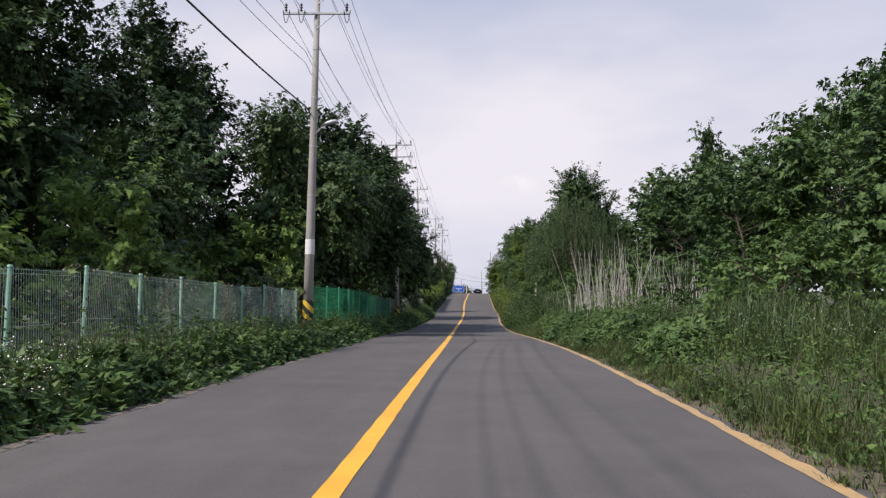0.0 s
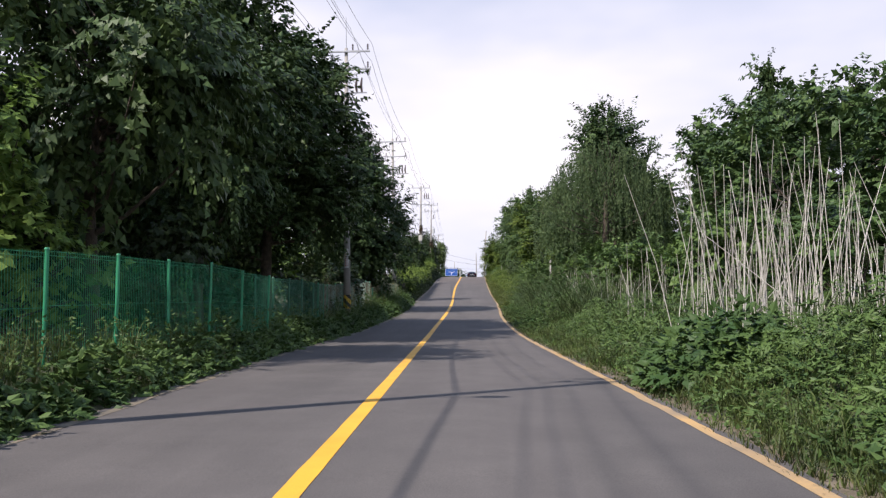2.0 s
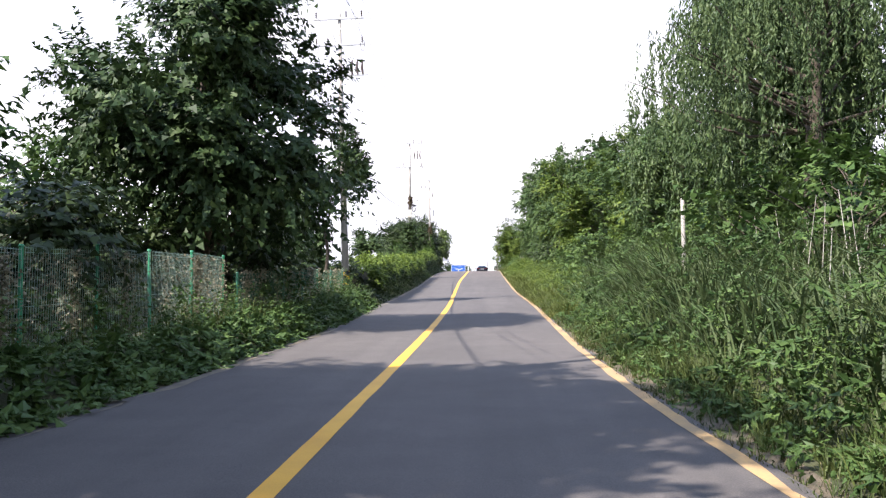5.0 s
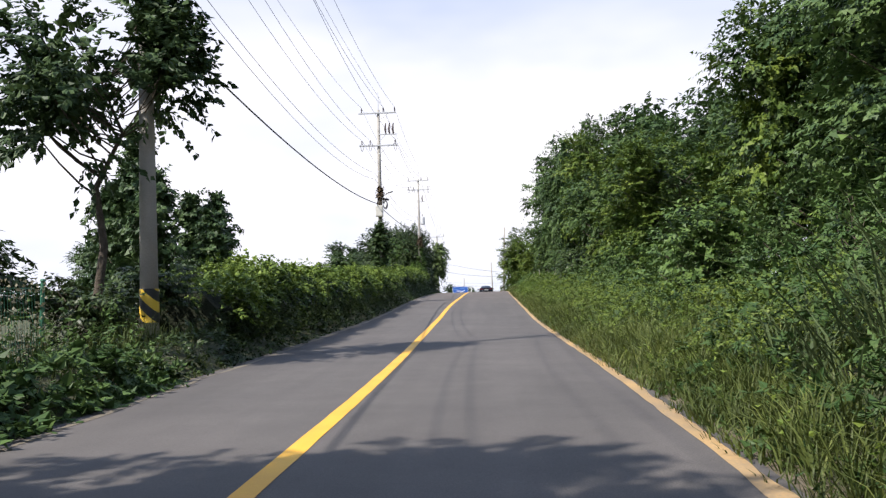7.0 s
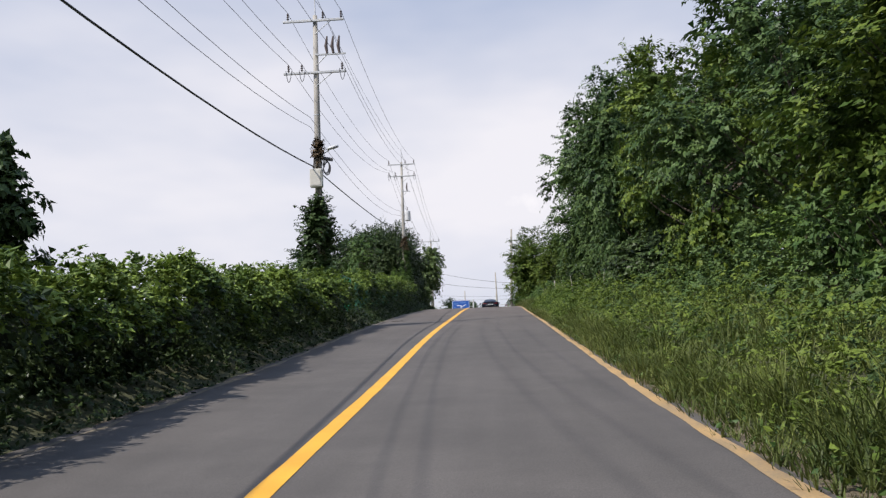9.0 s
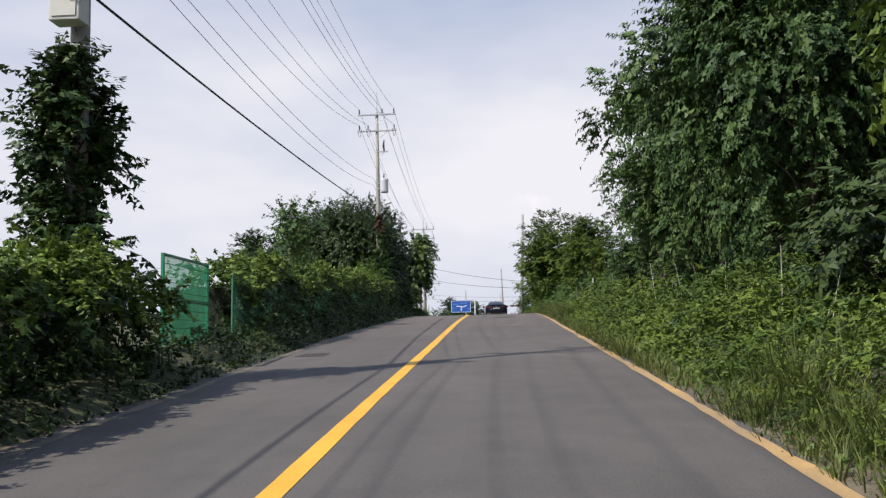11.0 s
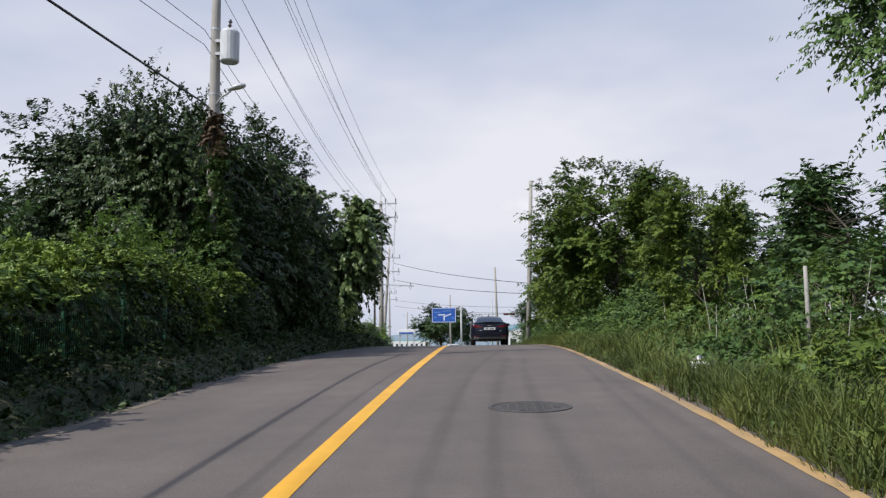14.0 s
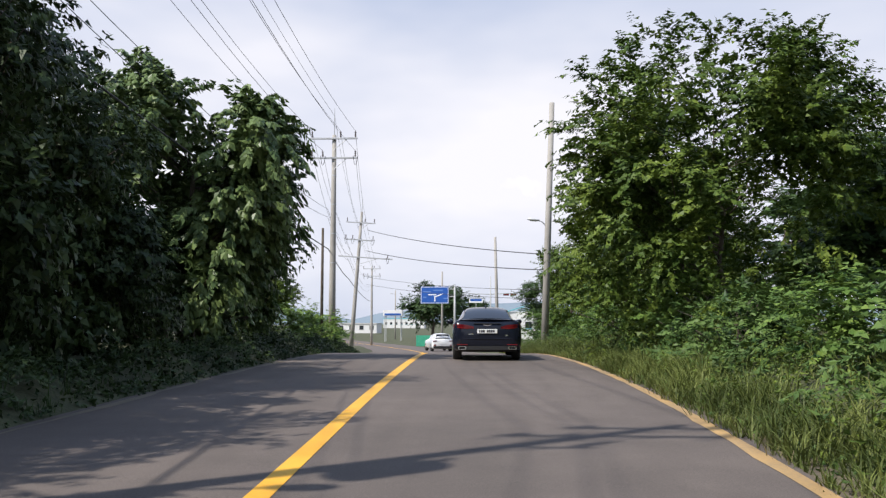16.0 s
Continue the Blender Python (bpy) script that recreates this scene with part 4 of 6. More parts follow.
def shoot_bank(name, label, seed, count, place, length, size, material, per=14, droop=0.7, width=0.36, category="plants"):
    """A mass of arching leafy shoots."""
    rng = np.random.default_rng(seed)
    start, out = place(rng, count)
    n = len(start)
    way = unit(rng.normal(size=(n, 3))) * 0.8 + out
    pos, ax = shoots(rng, start, way, length * rng.uniform(0.5, 1.5, n), droop * rng.uniform(0.3, 1.3, n), per)
    pos[:, 2] = np.maximum(pos[:, 2], ground_z(pos[:, 0], pos[:, 1]) + 0.02)
    face = np.repeat(unit(0.6 * way + out), per, axis=0) + np.array([0, 0, 0.35])
    return tagged(new(name, leaf_mesh(name, rng, pos, ax, size * rng.uniform(0.35, 1.3, len(pos)) * np.repeat(rng.uniform(0.7, 1.5, n), per), material, width, face=face)), label, category, kind="stuff")


def grass(name, label, seed, spots, height, width, material=None, lean=0.45, tuft=13):
    """Arching blades in tufts, three triangles each."""
    rng = np.random.default_rng(seed)
    n = len(spots)
    heart = rng.integers(0, n, n // tuft)[rng.integers(0, n // tuft, n)]
    a = rng.uniform(0, 2 * math.pi, n)
    d = np.stack([np.cos(a), np.sin(a), np.zeros(n)], -1)
    loose = rng.uniform(0, 1, n) < 0.3
    patch = 0.5 + 0.5 * np.sin(spots[:, 0] * 1.9 + 2.2 * np.sin(spots[:, 1] * 0.8)) * np.sin(spots[:, 1] * 1.1 + 1.3 * np.sin(spots[:, 0] * 1.3))
    height = np.broadcast_to(height, (n,)) * (0.45 + 0.85 * patch)
    at = np.where(loose[:, None], spots, spots[heart] + d * np.abs(rng.normal(0, 0.045, n))[:, None])
    h = np.broadcast_to(height, (n,))[np.where(loose, np.arange(n), heart)] * rng.uniform(0.5, 1.3, n)
    s = np.stack([-np.sin(a), np.cos(a), np.zeros(n)], -1) * (width * rng.uniform(0.6, 1.4, n))[:, None]
    ln = (lean * rng.uniform(0.3, 1.7, n) * h)[:, None]
    up = np.array([0, 0, 1.0])
    m = at + up * (h * 0.62)[:, None] + d * ln * 0.38
    tip = at + up * (h * rng.uniform(0.7, 1.0, n))[:, None] + d * ln
    v = np.stack([at - s, at + s, m + s * 0.8, m - s * 0.8, tip], 1).reshape(-1, 3)
    o = np.arange(n)[:, None] * 5
    f = np.concatenate([o + [0, 1, 2], o + [0, 2, 3], o + [3, 2, 4]], 0)
    return tagged(new(name, mesh_from(name, v, f, material or GRASS)), label, "grass", kind="stuff")


def beside(rng, n, side, d0, d1, y0, y1, power=1.0):
    """Spots on the soil at a distance from the road's edge."""
    y = rng.uniform(y0, y1, n)
    d = d0 + (d1 - d0) * rng.uniform(0, 1, n) ** power
    x = right_x(y) + d if side > 0 else left_x(y) - d
    return np.stack([x, y, ground_z(x, y)], -1), d


def weeds(name, label, seed, spots, h, leaf, material, per=16):
    """Upright leafy weeds: leaves up a short stem."""
    rng = np.random.default_rng(seed)
    n = len(spots)
    hh = h * rng.uniform(0.5, 1.4, n)
    idx = np.repeat(np.arange(n), per)
    t = rng.uniform(0.1, 1, len(idx))
    tilt = rng.normal(0, 0.22, (n, 2))
    pos = spots[idx].copy()
    pos[:, :2] += tilt[idx] * (t * hh[idx])[:, None] + rng.normal(0, 0.03, (len(idx), 2))
    pos[:, 2] += t * hh[idx]
    a = rng.uniform(0, 2 * math.pi, len(idx))
    ax = np.stack([np.cos(a), np.sin(a), rng.normal(0.1, 0.4, len(idx))], -1)
    return tagged(new(name, leaf_mesh(name, rng, pos, ax, leaf * (1.15 - 0.5 * t) * rng.uniform(0.6, 1.3, len(idx)), material, 0.3)), label, "weeds", kind="stuff")


def put(ob, x, y, turn=0.0, s=1.0, sz=None, sink=0.0):
    ob.matrix_basis = pose(x, y, gz(x, y) - sink, 0, 0, turn) @ Matrix.Diagonal((s, s, sz or s, 1))
    return ob


def again(ob, x, y, turn=0.0, s=1.0, sz=None, sink=0.0, label=""):
    o = copy_thing(ob, Matrix.Identity(4))
    put(o, x, y, turn, s, sz, sink)
    return tagged(o, label)


ROW = "tall trees along the road"
BANK = "trees on the bank"
dark_a = tree(11, "broadleaf_tree", "tall dark broadleaf tree with a dense spreading crown", "tree", 15, 2.6, 5.3, LEAF_DARK, 400, 86, 0.235, 0.95, trunk=0.36, fill=36, group=ROW, small=False)
tall_a = tree(43, "broadleaf_tree", "tall dark tree with ragged outward branches above the fence", "tree", 15, 1.8, 4.9, LEAF_DARK, 330, 104, 0.21, 0.95, trunk=0.34, shell=0.5, lump=0.6, fill=22, group=ROW)
dark_b = tree(12, "broadleaf_tree", "dark broadleaf tree with a rounded crown", "tree", 11.5, 2.0, 4.1, LEAF_DARK, 220, 86, 0.22, 0.85, trunk=0.26, fill=34, group=ROW)
ragged_a = tree(13, "conifer", "tall ragged dark conifer with drooping branches", "tree", 18, 2.5, 4.6, LEAF_DARK, 200, 85, 0.24, 0.8, fill=26, form="cone", droop=0.35, trunk=0.32, group=ROW)
locust_a = tree(14, "locust_tree", "green locust tree with feathery leaves", "tree", 12, 1.2, 4.5, LEAF_DEEP, 210, 119, 0.165, 0.68, droop=0.3, trunk=0.22, group=BANK)
locust_b = tree(15, "locust_tree", "leafy fresh green tree with an uneven crown", "tree", 10, 0.8, 3.9, LEAF_FRESH, 190, 119, 0.165, 0.66, droop=0.25, trunk=0.2, lump=0.45, group=BANK)
locust_c = tree(27, "locust_tree", "tall locust tree with fine hanging leaves", "tree", 12, 2.0, 4.3, LEAF_DEEP, 300, 119, 0.155, 0.6, droop=0.4, trunk=0.22, lump=0.5, group=BANK, fill=30)
wood_a = tree(24, "woodland_tree", "green woodland tree with a full crown", "tree", 12, 1.0, 4.6, LEAF_DEEP, 105, 51, 0.32, 1.1, droop=0.3, trunk=0.22, lump=0.4, group=BANK)
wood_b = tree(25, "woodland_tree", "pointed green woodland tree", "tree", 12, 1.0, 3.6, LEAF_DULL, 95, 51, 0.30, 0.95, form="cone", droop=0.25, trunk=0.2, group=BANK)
wood_dark = tree(26, "woodland_tree", "dark woodland tree behind the fence", "tree", 12, 1.2, 4.6, LEAF_DARK, 95, 51, 0.36, 1.1, trunk=0.24, group=ROW)
mound = tree(16, "overgrown_tree", "dense bushy tree smothered in climbing vines", "tree", 9.5, 0.3, 4.2, LEAF_FRESH, 360, 153, 0.125, 0.5, form="dome", fill=50, droop=0.35, trunk=0.1, shell=0.33, lump=0.45, group=BANK)
shrub = tree(17, "shrub", "low leafy green shrub", "shrub", 3.2, 0.2, 2.0, LEAF_MID, 48, 68, 0.14, 0.55, form="dome", fill=18, trunk=0.06, shell=0.35, group="shrubs under the trees")
shrub_light = tree(18, "shrub", "light green leafy shrub", "shrub", 4.2, 0.2, 2.4, LEAF_LIGHT, 52, 68, 0.16, 0.6, form="dome", fill=18, trunk=0.07, shell=0.35, group="shrubs under the trees")

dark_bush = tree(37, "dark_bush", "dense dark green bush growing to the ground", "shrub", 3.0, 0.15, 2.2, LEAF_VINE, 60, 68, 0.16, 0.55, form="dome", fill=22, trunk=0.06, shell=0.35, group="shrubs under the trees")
# left: tall dark row
put(dark_a, -9.1, 56.2, 20, 0.86, 0.86)
again(dark_a, -9.3, 47.8, 100, 0.80, 0.90)
again(dark_b, -8.3, 38.2, 140, 0.74, 0.95)
put(tall_a, -17.8, 41.0, 160, 1.0, 1.06)
again(tall_a, -17.6, 30.0, 250, 1.0, 1.04)
again(tall_a, -17.8, 17.5, 20, 1.0, 1.0)
again(wood_dark, -15.5, 39.0, 10, 0.95, 0.8)
again(wood_dark, -14.8, 47.5, 120, 0.85, 0.52)
again(wood_dark, -14.0, 56.0, 220, 0.85, 0.55)
again(wood_dark, -14.6, 64.5, 310, 0.85, 0.58)
again(dark_b, -11.5, 27.0, 60, 0.55, 0.62)
again(wood_dark, -15.8, 52.0, 70, 0.9, 0.48)
put(tree(19, "broadleaf_tree", "dense dark tree with ragged shoots above the fence", "tree", 11.3, 1.6, 3.7, LEAF_DARK, 300, 119, 0.18, 0.8, trunk=0.26, shell=0.5, lump=0.15, fill=70, group=ROW), -7.9, 74.0, 0, 0.98, 0.94)
put(dark_b, -27.0, 132.0, 0, 0.6, 0.5)
put(tree(38, "broadleaf_tree", "small dark tree with an open crown beside the pole", "tree", 7.6, 3.0, 2.05, LEAF_DARK, 80, 100, 0.15, 0.55, droop=0.1, trunk=0.12, shell=0.45, lump=0.4, fill=20, group=ROW, small=False), -7.6, 90.1, 0, 1.0, 1.0)
put(ragged_a, -19.5, 29.0, 0, 0.9, 0.85)
again(ragged_a, -20.5, 19.0, 100, 0.9, 0.9)
again(wood_dark, -21.0, -26.5, 250, 1.2, 1.2)
again(wood_dark, -22.0, 40.6, 40, 1.0, 0.7)
again(wood_dark, -21.0, 0.0, 200, 1.15, 1.2)
again(wood_dark, -21.0, -14.0, 30, 1.1, 1.2)
for x, y, s, z in ((-9.6, 21.1, 0.95, 1.0), (-11.5, 27.3, 1.1, 1.2), (-9.4, 35.6, 1.0, 1.1), (-12.5, 63.2, 1.2, 1.3), (-14.5, 87.4, 1.2, 1.1), (-19.5, 89.0, 1.4, 1.2), (-11.8, 49.2, 1, 1.1)):
    again(shrub_light, x, y, x * 40, s, z, label="tall light green shrub behind the fence")
again(shrub, -14.0, 71.8, 40, 1.6, 1.95, label="tall green shrub behind the fence")
again(shrub, -16.5, 79.6, 140, 1.6, 1.9, label="tall green shrub behind the fence")
put(shrub_light, -10.2, 14.0, 0, 1.0, 1.0)
for x, y, s, z in ((-21, 62.4, 1.0, 0.55), (-23, 73.4, 0.9, 0.7), (-26, 51.5, 1.1, 1.0), (-28, 65.6, 1.2, 0.8)):
    again(wood_dark, x, y, x * 70, s, z)
put(wood_dark, -24, 31.2, 0, 1.1, 1.2)
for i in range(16):
    y = 24.2 + i * 4.06
    again(dark_bush, -9.3 - 1.2 * math.sin(i * 2.3) - (1.6 if y < 61 else 0), y, i * 71, 0.95, 0.9 + 0.25 * math.sin(i * 1.6), label="dark leafy undergrowth behind the fence")
put(locust_b, 9.9, 97.6, 30, 0.84, 0.86)

# right: willow, reeds' backdrop and the bank's trees
put(wood_a, 29, 103.0, 0, 1.1, 1.2)
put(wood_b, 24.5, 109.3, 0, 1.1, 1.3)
put(willow(21, "weeping willow with hanging grey-green branches", 10.4, 4.5), 8.4, 73.8, 0)
put(locust_a, 10.4, 82.0, 0, 0.78, 1.05)
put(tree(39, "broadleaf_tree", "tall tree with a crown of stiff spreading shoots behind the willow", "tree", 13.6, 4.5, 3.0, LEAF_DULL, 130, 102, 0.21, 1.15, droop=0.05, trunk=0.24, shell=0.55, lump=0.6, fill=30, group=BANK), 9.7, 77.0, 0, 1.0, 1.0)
again(locust_c, 6.9, 135.5, 200, 0.72, 0.9)
for x, y, s, z, k in ((8.8, 89, 0.75, 0.62, 0), (7.8, 108.5, 0.8, 0.62, 1), (10.7, 103.3, 0.66, 0.66, 0), (10.8, 111, 0.86, 0.56, 0), (7.9, 117.3, 0.74, 0.74, 0), (12, 118.9, 1.0, 0.72, 1),
                      (8.0, 126.1, 0.9, 1.0, 1), (13, 129.2, 1.05, 1.0, 0), (13, 142.5, 1.1, 1.12, 1), (9.6, 96.5, 0.8, 0.78, 0), (11.0, 121.4, 0.82, 0.76, 0),
                      (13.8, 155, 1.05, 1.0, 0), (17, 96.8, 1.0, 0.8, 0), (18, 115.1, 1.1, 0.70, 1), (19, 133.9, 1.2, 1.15, 0), (20, 152.5, 1.1, 1.0, 1), (14, 104, 1.0, 0.62, 0),
                      (13.5, 89, 0.85, 0.85, 0), (16.5, 78, 0.95, 1.0, 0), (21, 86, 1.05, 1.25, 0), (25.5, 92, 1.1, 1.6, 1), (27, 85, 1.1, 1.35, 0), (31, 100, 1.2, 1.5, 0),
                      (13.2, 66, 0.8, 0.75, 0), (17.5, 70, 0.9, 1.0, 0), (22, 72, 1.0, 1.2, 0), (27, 70, 1.1, 1.4, 0), (33, 72, 1.2, 1.6, 0),
                      (13.6, 57, 0.75, 0.72, 0), (18.5, 59, 0.9, 0.95, 0), (26.2, 59.5, 0.95, 1.48, 0), (30, 62, 1.1, 1.5, 1),
                      (15.5, 49, 0.8, 0.72, 0), (20.5, 48, 0.95, 1.0, 0), (27, 50, 1.05, 1.35, 0), (17.5, 38, 0.85, 0.8, 0), (23, 38, 1.0, 1.1, 0), (19.5, 28, 0.9, 0.72, 1), (25, 27, 1.0, 0.92, 0), (21, 17, 0.9, 0.72, 0), (24, 6, 1.0, 0.8, 0)):
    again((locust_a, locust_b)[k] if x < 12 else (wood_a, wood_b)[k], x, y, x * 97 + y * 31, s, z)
for i in range(9):
    again(shrub, 8.0 + 1.8 * math.sin(i * 2.2) + i * 0.35, 61 + i * 3.6, i * 83, 1.2, 1.1)
put(locust_c, 7.2, 146.6, 20, 0.90, 1.04)
put(tree(42, "locust_tree", "open-crowned locust tree with layered feathery sprays", "tree", 9.6, 2.8, 3.1, LEAF_MID, 160, 102, 0.125, 0.62, droop=0.2, trunk=0.17, shell=0.7, lump=0.7, group=BANK, fill=6), 9.3, 162.0, 40)
again(locust_c, 7.9, 139.2, 250, 0.98, 1.04)
again(locust_c, 10.4, 142.8, 110, 1.0, 1.1)
# this low copy is added to make shade under the taller trees
again(locust_c, 5.9, 143.4, 60, 0.55, 0.62, label="low spreading locust at the foot of the taller trees")
again(locust_c, 6.4, 151.2, 330, 0.5, 0.5, label="low spreading locust at the foot of the taller trees")
again(locust_c, 6.0, 140.1, 70, 0.42, 0.8, label="slender tree leaning out over the road edge")
again(locust_b, 5.2, 169, 170, 0.42, 0.42)
# overgrown trees past the crest
put(mound, 5.5, 184.9, 180, 1.0, 0.80)
for x, y, s, z in ((6.8, 195.5, 0.88, 0.66), (12.5, 188.5, 1.0, 0.56), (13.0, 201, 1.1, 0.7), (7.0, 205.7, 0.8, 0.82), (17, 187, 1.0, 0.8), (18, 197.9, 1.1, 0.9), (21, 176, 0.9, 0.65)):
    again(mound if x < 12 else wood_a, x, y, x * 57 + y * 13, s, z if x < 12 else z * 0.85)
for x, y, s, z, k in ((15.5, 169.8, 0.7, 0.58, 1), (11.5, 165.9, 0.42, 0.46, 0)):
    again((locust_a, locust_b)[k], x, y, 50 * x, s, z, label="thin young tree with an open crown")
put(shrub, 6.2, 97.6, 0, 1.0, 0.9)
for i in range(24):
    y = 81.2 + i * 3.98
    x = right_x(y) + (5.6 if y < 150 else 5.0) + 1.2 * math.sin(i * 2.4)
    # dark bushes swapped in to stand for shade under the tall crowns
    again(dark_bush if 128 < y < 153 else (shrub, shrub_light)[i % 3 == 0], float(x), y, i * 77, 0.75 + 0.25 * math.sin(i * 1.7), 0.62 + 0.25 * math.sin(i * 1.1))
for i in range(12):
    y = 15.6 + i * 5.3
    again(shrub, 10.5 + 2.0 * math.sin(i * 1.9), y, i * 57, 1.1, 0.9 + 0.25 * math.sin(i * 1.3))
for i in range(10):
    y = 172.1 + i * 3.75
    again((shrub, shrub_light)[i % 2], float(right_x(y)) + 3.0 + 0.9 * math.sin(i * 2.1), y, i * 66, 0.75, 0.45)

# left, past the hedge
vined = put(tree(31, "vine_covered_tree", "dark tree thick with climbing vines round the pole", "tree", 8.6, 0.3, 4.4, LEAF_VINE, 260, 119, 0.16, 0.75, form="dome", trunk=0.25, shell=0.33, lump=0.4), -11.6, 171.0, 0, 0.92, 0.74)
again(vined, -13.4, 184, 90, 0.62, 0.86)
again(vined, -10.2, 168.8, 150, 0.66, 0.74)
again(vined, -10.0, 175.0, 310, 0.66, 0.82)
again(vined, -9.7, 167.9, 30, 0.52, 0.76)
again(vined, -9.6, 179.5, 200, 0.5, 0.62)
bigleaf = put(tree(32, "large_leaved_tree", "tree with large drooping dark green leaves", "tree", 8.0, 0.8, 2.9, LEAF_BIG, 230, 85, 0.21, 0.62, droop=0.7, trunk=0.2, width=0.36, shell=0.4, lump=0.5, small=False), -8.8, 185.5, 0, 0.92, 0.98)
again(bigleaf, -9.8, 192.4, 60, 0.75, 0.72)
for x, y, s, z in ((-9.0, 175.4, 0.9, 1.15), (-9.2, 179.8, 0.8, 0.95), (-9.0, 184.3, 0.75, 0.8), (-10.6, 189.5, 0.9, 0.8), (-12.6, 179.1, 1.2, 1.5), (-13.5, 186.2, 1.2, 1.5), (-14.5, 194.8, 1.3, 1.3)):
    again(dark_bush, x, y, y * 50, s, z, label="dark bush under the large-leaved tree")
put(dark_bush, -8.9, 170.7, 0, 0.85, 1.1)
for x, y, s, z in ((-7.6, 89.0, 0.55, 0.45), (-7.5, 92.1, 0.55, 0.5), (-9.0, 86.6, 0.7, 0.6)):
    again(dark_bush, x, y, y * 50, s, z, label="dark bush behind the pole")
again(wood_dark, -12.5, 172.9, 230, 0.75, 0.58)
again(dark_b, -18, 177.6, 60, 0.8, 0.6)
again(shrub, -12.5, 162, 150, 0.9, 1.1)
for x, y in ((-8.0, 160.1), (-8.7, 162.3), (-8.1, 164.5)):
    again(shrub_light, x, y, y * 30, 0.48, 0.62, label="light green shrub with feathery fronds above the vines")
put(tree(33, "sapling", "slender young tree with sparse light leaves", "tree", 5.0, 2.2, 1.25, LEAF_MID, 44, 51, 0.12, 0.5, trunk=0.05, shell=0.7, lump=0.6, fill=3), -9.0, 148.6, 0, 1.0, 0.94)
ivy = tree(34, "ivy_column", "dead trunk wrapped in a column of ivy", "tree", 8.2, 0.6, 0.95, LEAF_DARK, 100, 85, 0.14, 0.42, trunk=0.16, shell=0.5, lump=0.5)
put(ivy, -18.6, 116.5, 0, 1.25, 1.26)
small_con = tree(35, "small_conifer", "small dark pointed conifer", "tree", 5.0, 0.4, 1.8, LEAF_DARK, 90, 51, 0.2, 0.42, form="cone", trunk=0.1)
put(small_con, -13.9, 107.7, 0, 1, 1.15)
for x, y, s, z in ((-11.6, 108.5, 0.75, 0.72), (-15.2, 119.5, 1.0, 1.2), (-14.5, 116.3, 0.8, 0.95), (-18, 112.4, 1.1, 1.2), (-17.5, 121.7, 1.2, 1.25), (-15.6, 109.5, 1.0, 1.3)):
    again(small_con, x, y, x * 33, s, z)
# ivy up the two poles
ivy_low = tree(36, "pole_ivy", "ivy climbing up a utility pole", "climber", 6.2, 0.3, 0.62, LEAF_DARK, 140, 68, 0.10, 0.34, trunk=0.05, shell=0.5, lump=0.6)
put(ivy_low, -6.92, 127.5, 0, 1.1, 0.93)
put(tree(44, "pole_ivy", "thin withered vines clinging to the pole above the box", "climber", 7.6, 5.6, 0.15, DRY_IVY, 46, 51, 0.07, 0.14, trunk=0.03, shell=0.5, lump=0.6, fill=8), -7.05, 127.6, 0)
put(tree(40, "pole_ivy", "column of fresh green ivy up a utility pole", "climber", 5.0, 0.2, 0.42, LEAF_BANK, 150, 85, 0.095, 0.26, trunk=0.04, shell=0.5, lump=0.6, fill=20), -7.72, 165.75, 0)
put(tree(41, "pole_ivy", "withered brown ivy on the upper part of a pole", "climber", 6.3, 4.6, 0.16, DRY_IVY, 60, 51, 0.07, 0.14, trunk=0.03, shell=0.5, lump=0.6, fill=10), -7.72, 165.85, 0)


# ---- hedge of vines over the old fence ----
def hedge_place(y0, y1, x_front, height, depth, lo=0.46, hi=1.0):
    def place(rng, n):
        y = rng.uniform(y0, y1, n)
        s = rng.uniform(0, 1, n)
        s = lo + (hi - lo) * s
        xf = np.interp(y, [y0, y1], x_front)
        lump = 0.26 * np.sin(y * 1.6 + 1.3 * np.sin(y * 0.7)) + 0.16 * np.sin(y * 0.9 + 2) + 0.12 * np.sin(y * 4.7 + 3 * s)
        hh = height + 0.7 * lump + 0.10 * np.sin(y * 7.3)
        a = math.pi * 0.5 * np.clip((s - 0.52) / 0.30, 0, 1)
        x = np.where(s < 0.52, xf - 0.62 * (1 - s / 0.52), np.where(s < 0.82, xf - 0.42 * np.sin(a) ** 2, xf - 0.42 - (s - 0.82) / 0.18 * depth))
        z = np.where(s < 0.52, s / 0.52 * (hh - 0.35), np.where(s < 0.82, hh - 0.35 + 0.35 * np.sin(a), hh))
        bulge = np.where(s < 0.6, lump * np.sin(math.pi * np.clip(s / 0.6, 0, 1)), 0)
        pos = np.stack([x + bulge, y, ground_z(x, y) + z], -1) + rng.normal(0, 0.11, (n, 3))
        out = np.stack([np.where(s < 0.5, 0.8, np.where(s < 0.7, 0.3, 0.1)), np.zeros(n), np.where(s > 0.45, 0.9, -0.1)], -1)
        return pos, out
    return place


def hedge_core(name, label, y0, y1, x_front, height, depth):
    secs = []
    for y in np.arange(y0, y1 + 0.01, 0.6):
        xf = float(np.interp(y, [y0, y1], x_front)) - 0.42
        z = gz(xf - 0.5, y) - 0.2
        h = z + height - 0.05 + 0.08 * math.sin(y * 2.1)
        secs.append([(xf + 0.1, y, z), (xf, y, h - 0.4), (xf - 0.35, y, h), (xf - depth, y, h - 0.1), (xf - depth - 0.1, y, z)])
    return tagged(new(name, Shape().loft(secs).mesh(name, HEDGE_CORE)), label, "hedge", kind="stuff")


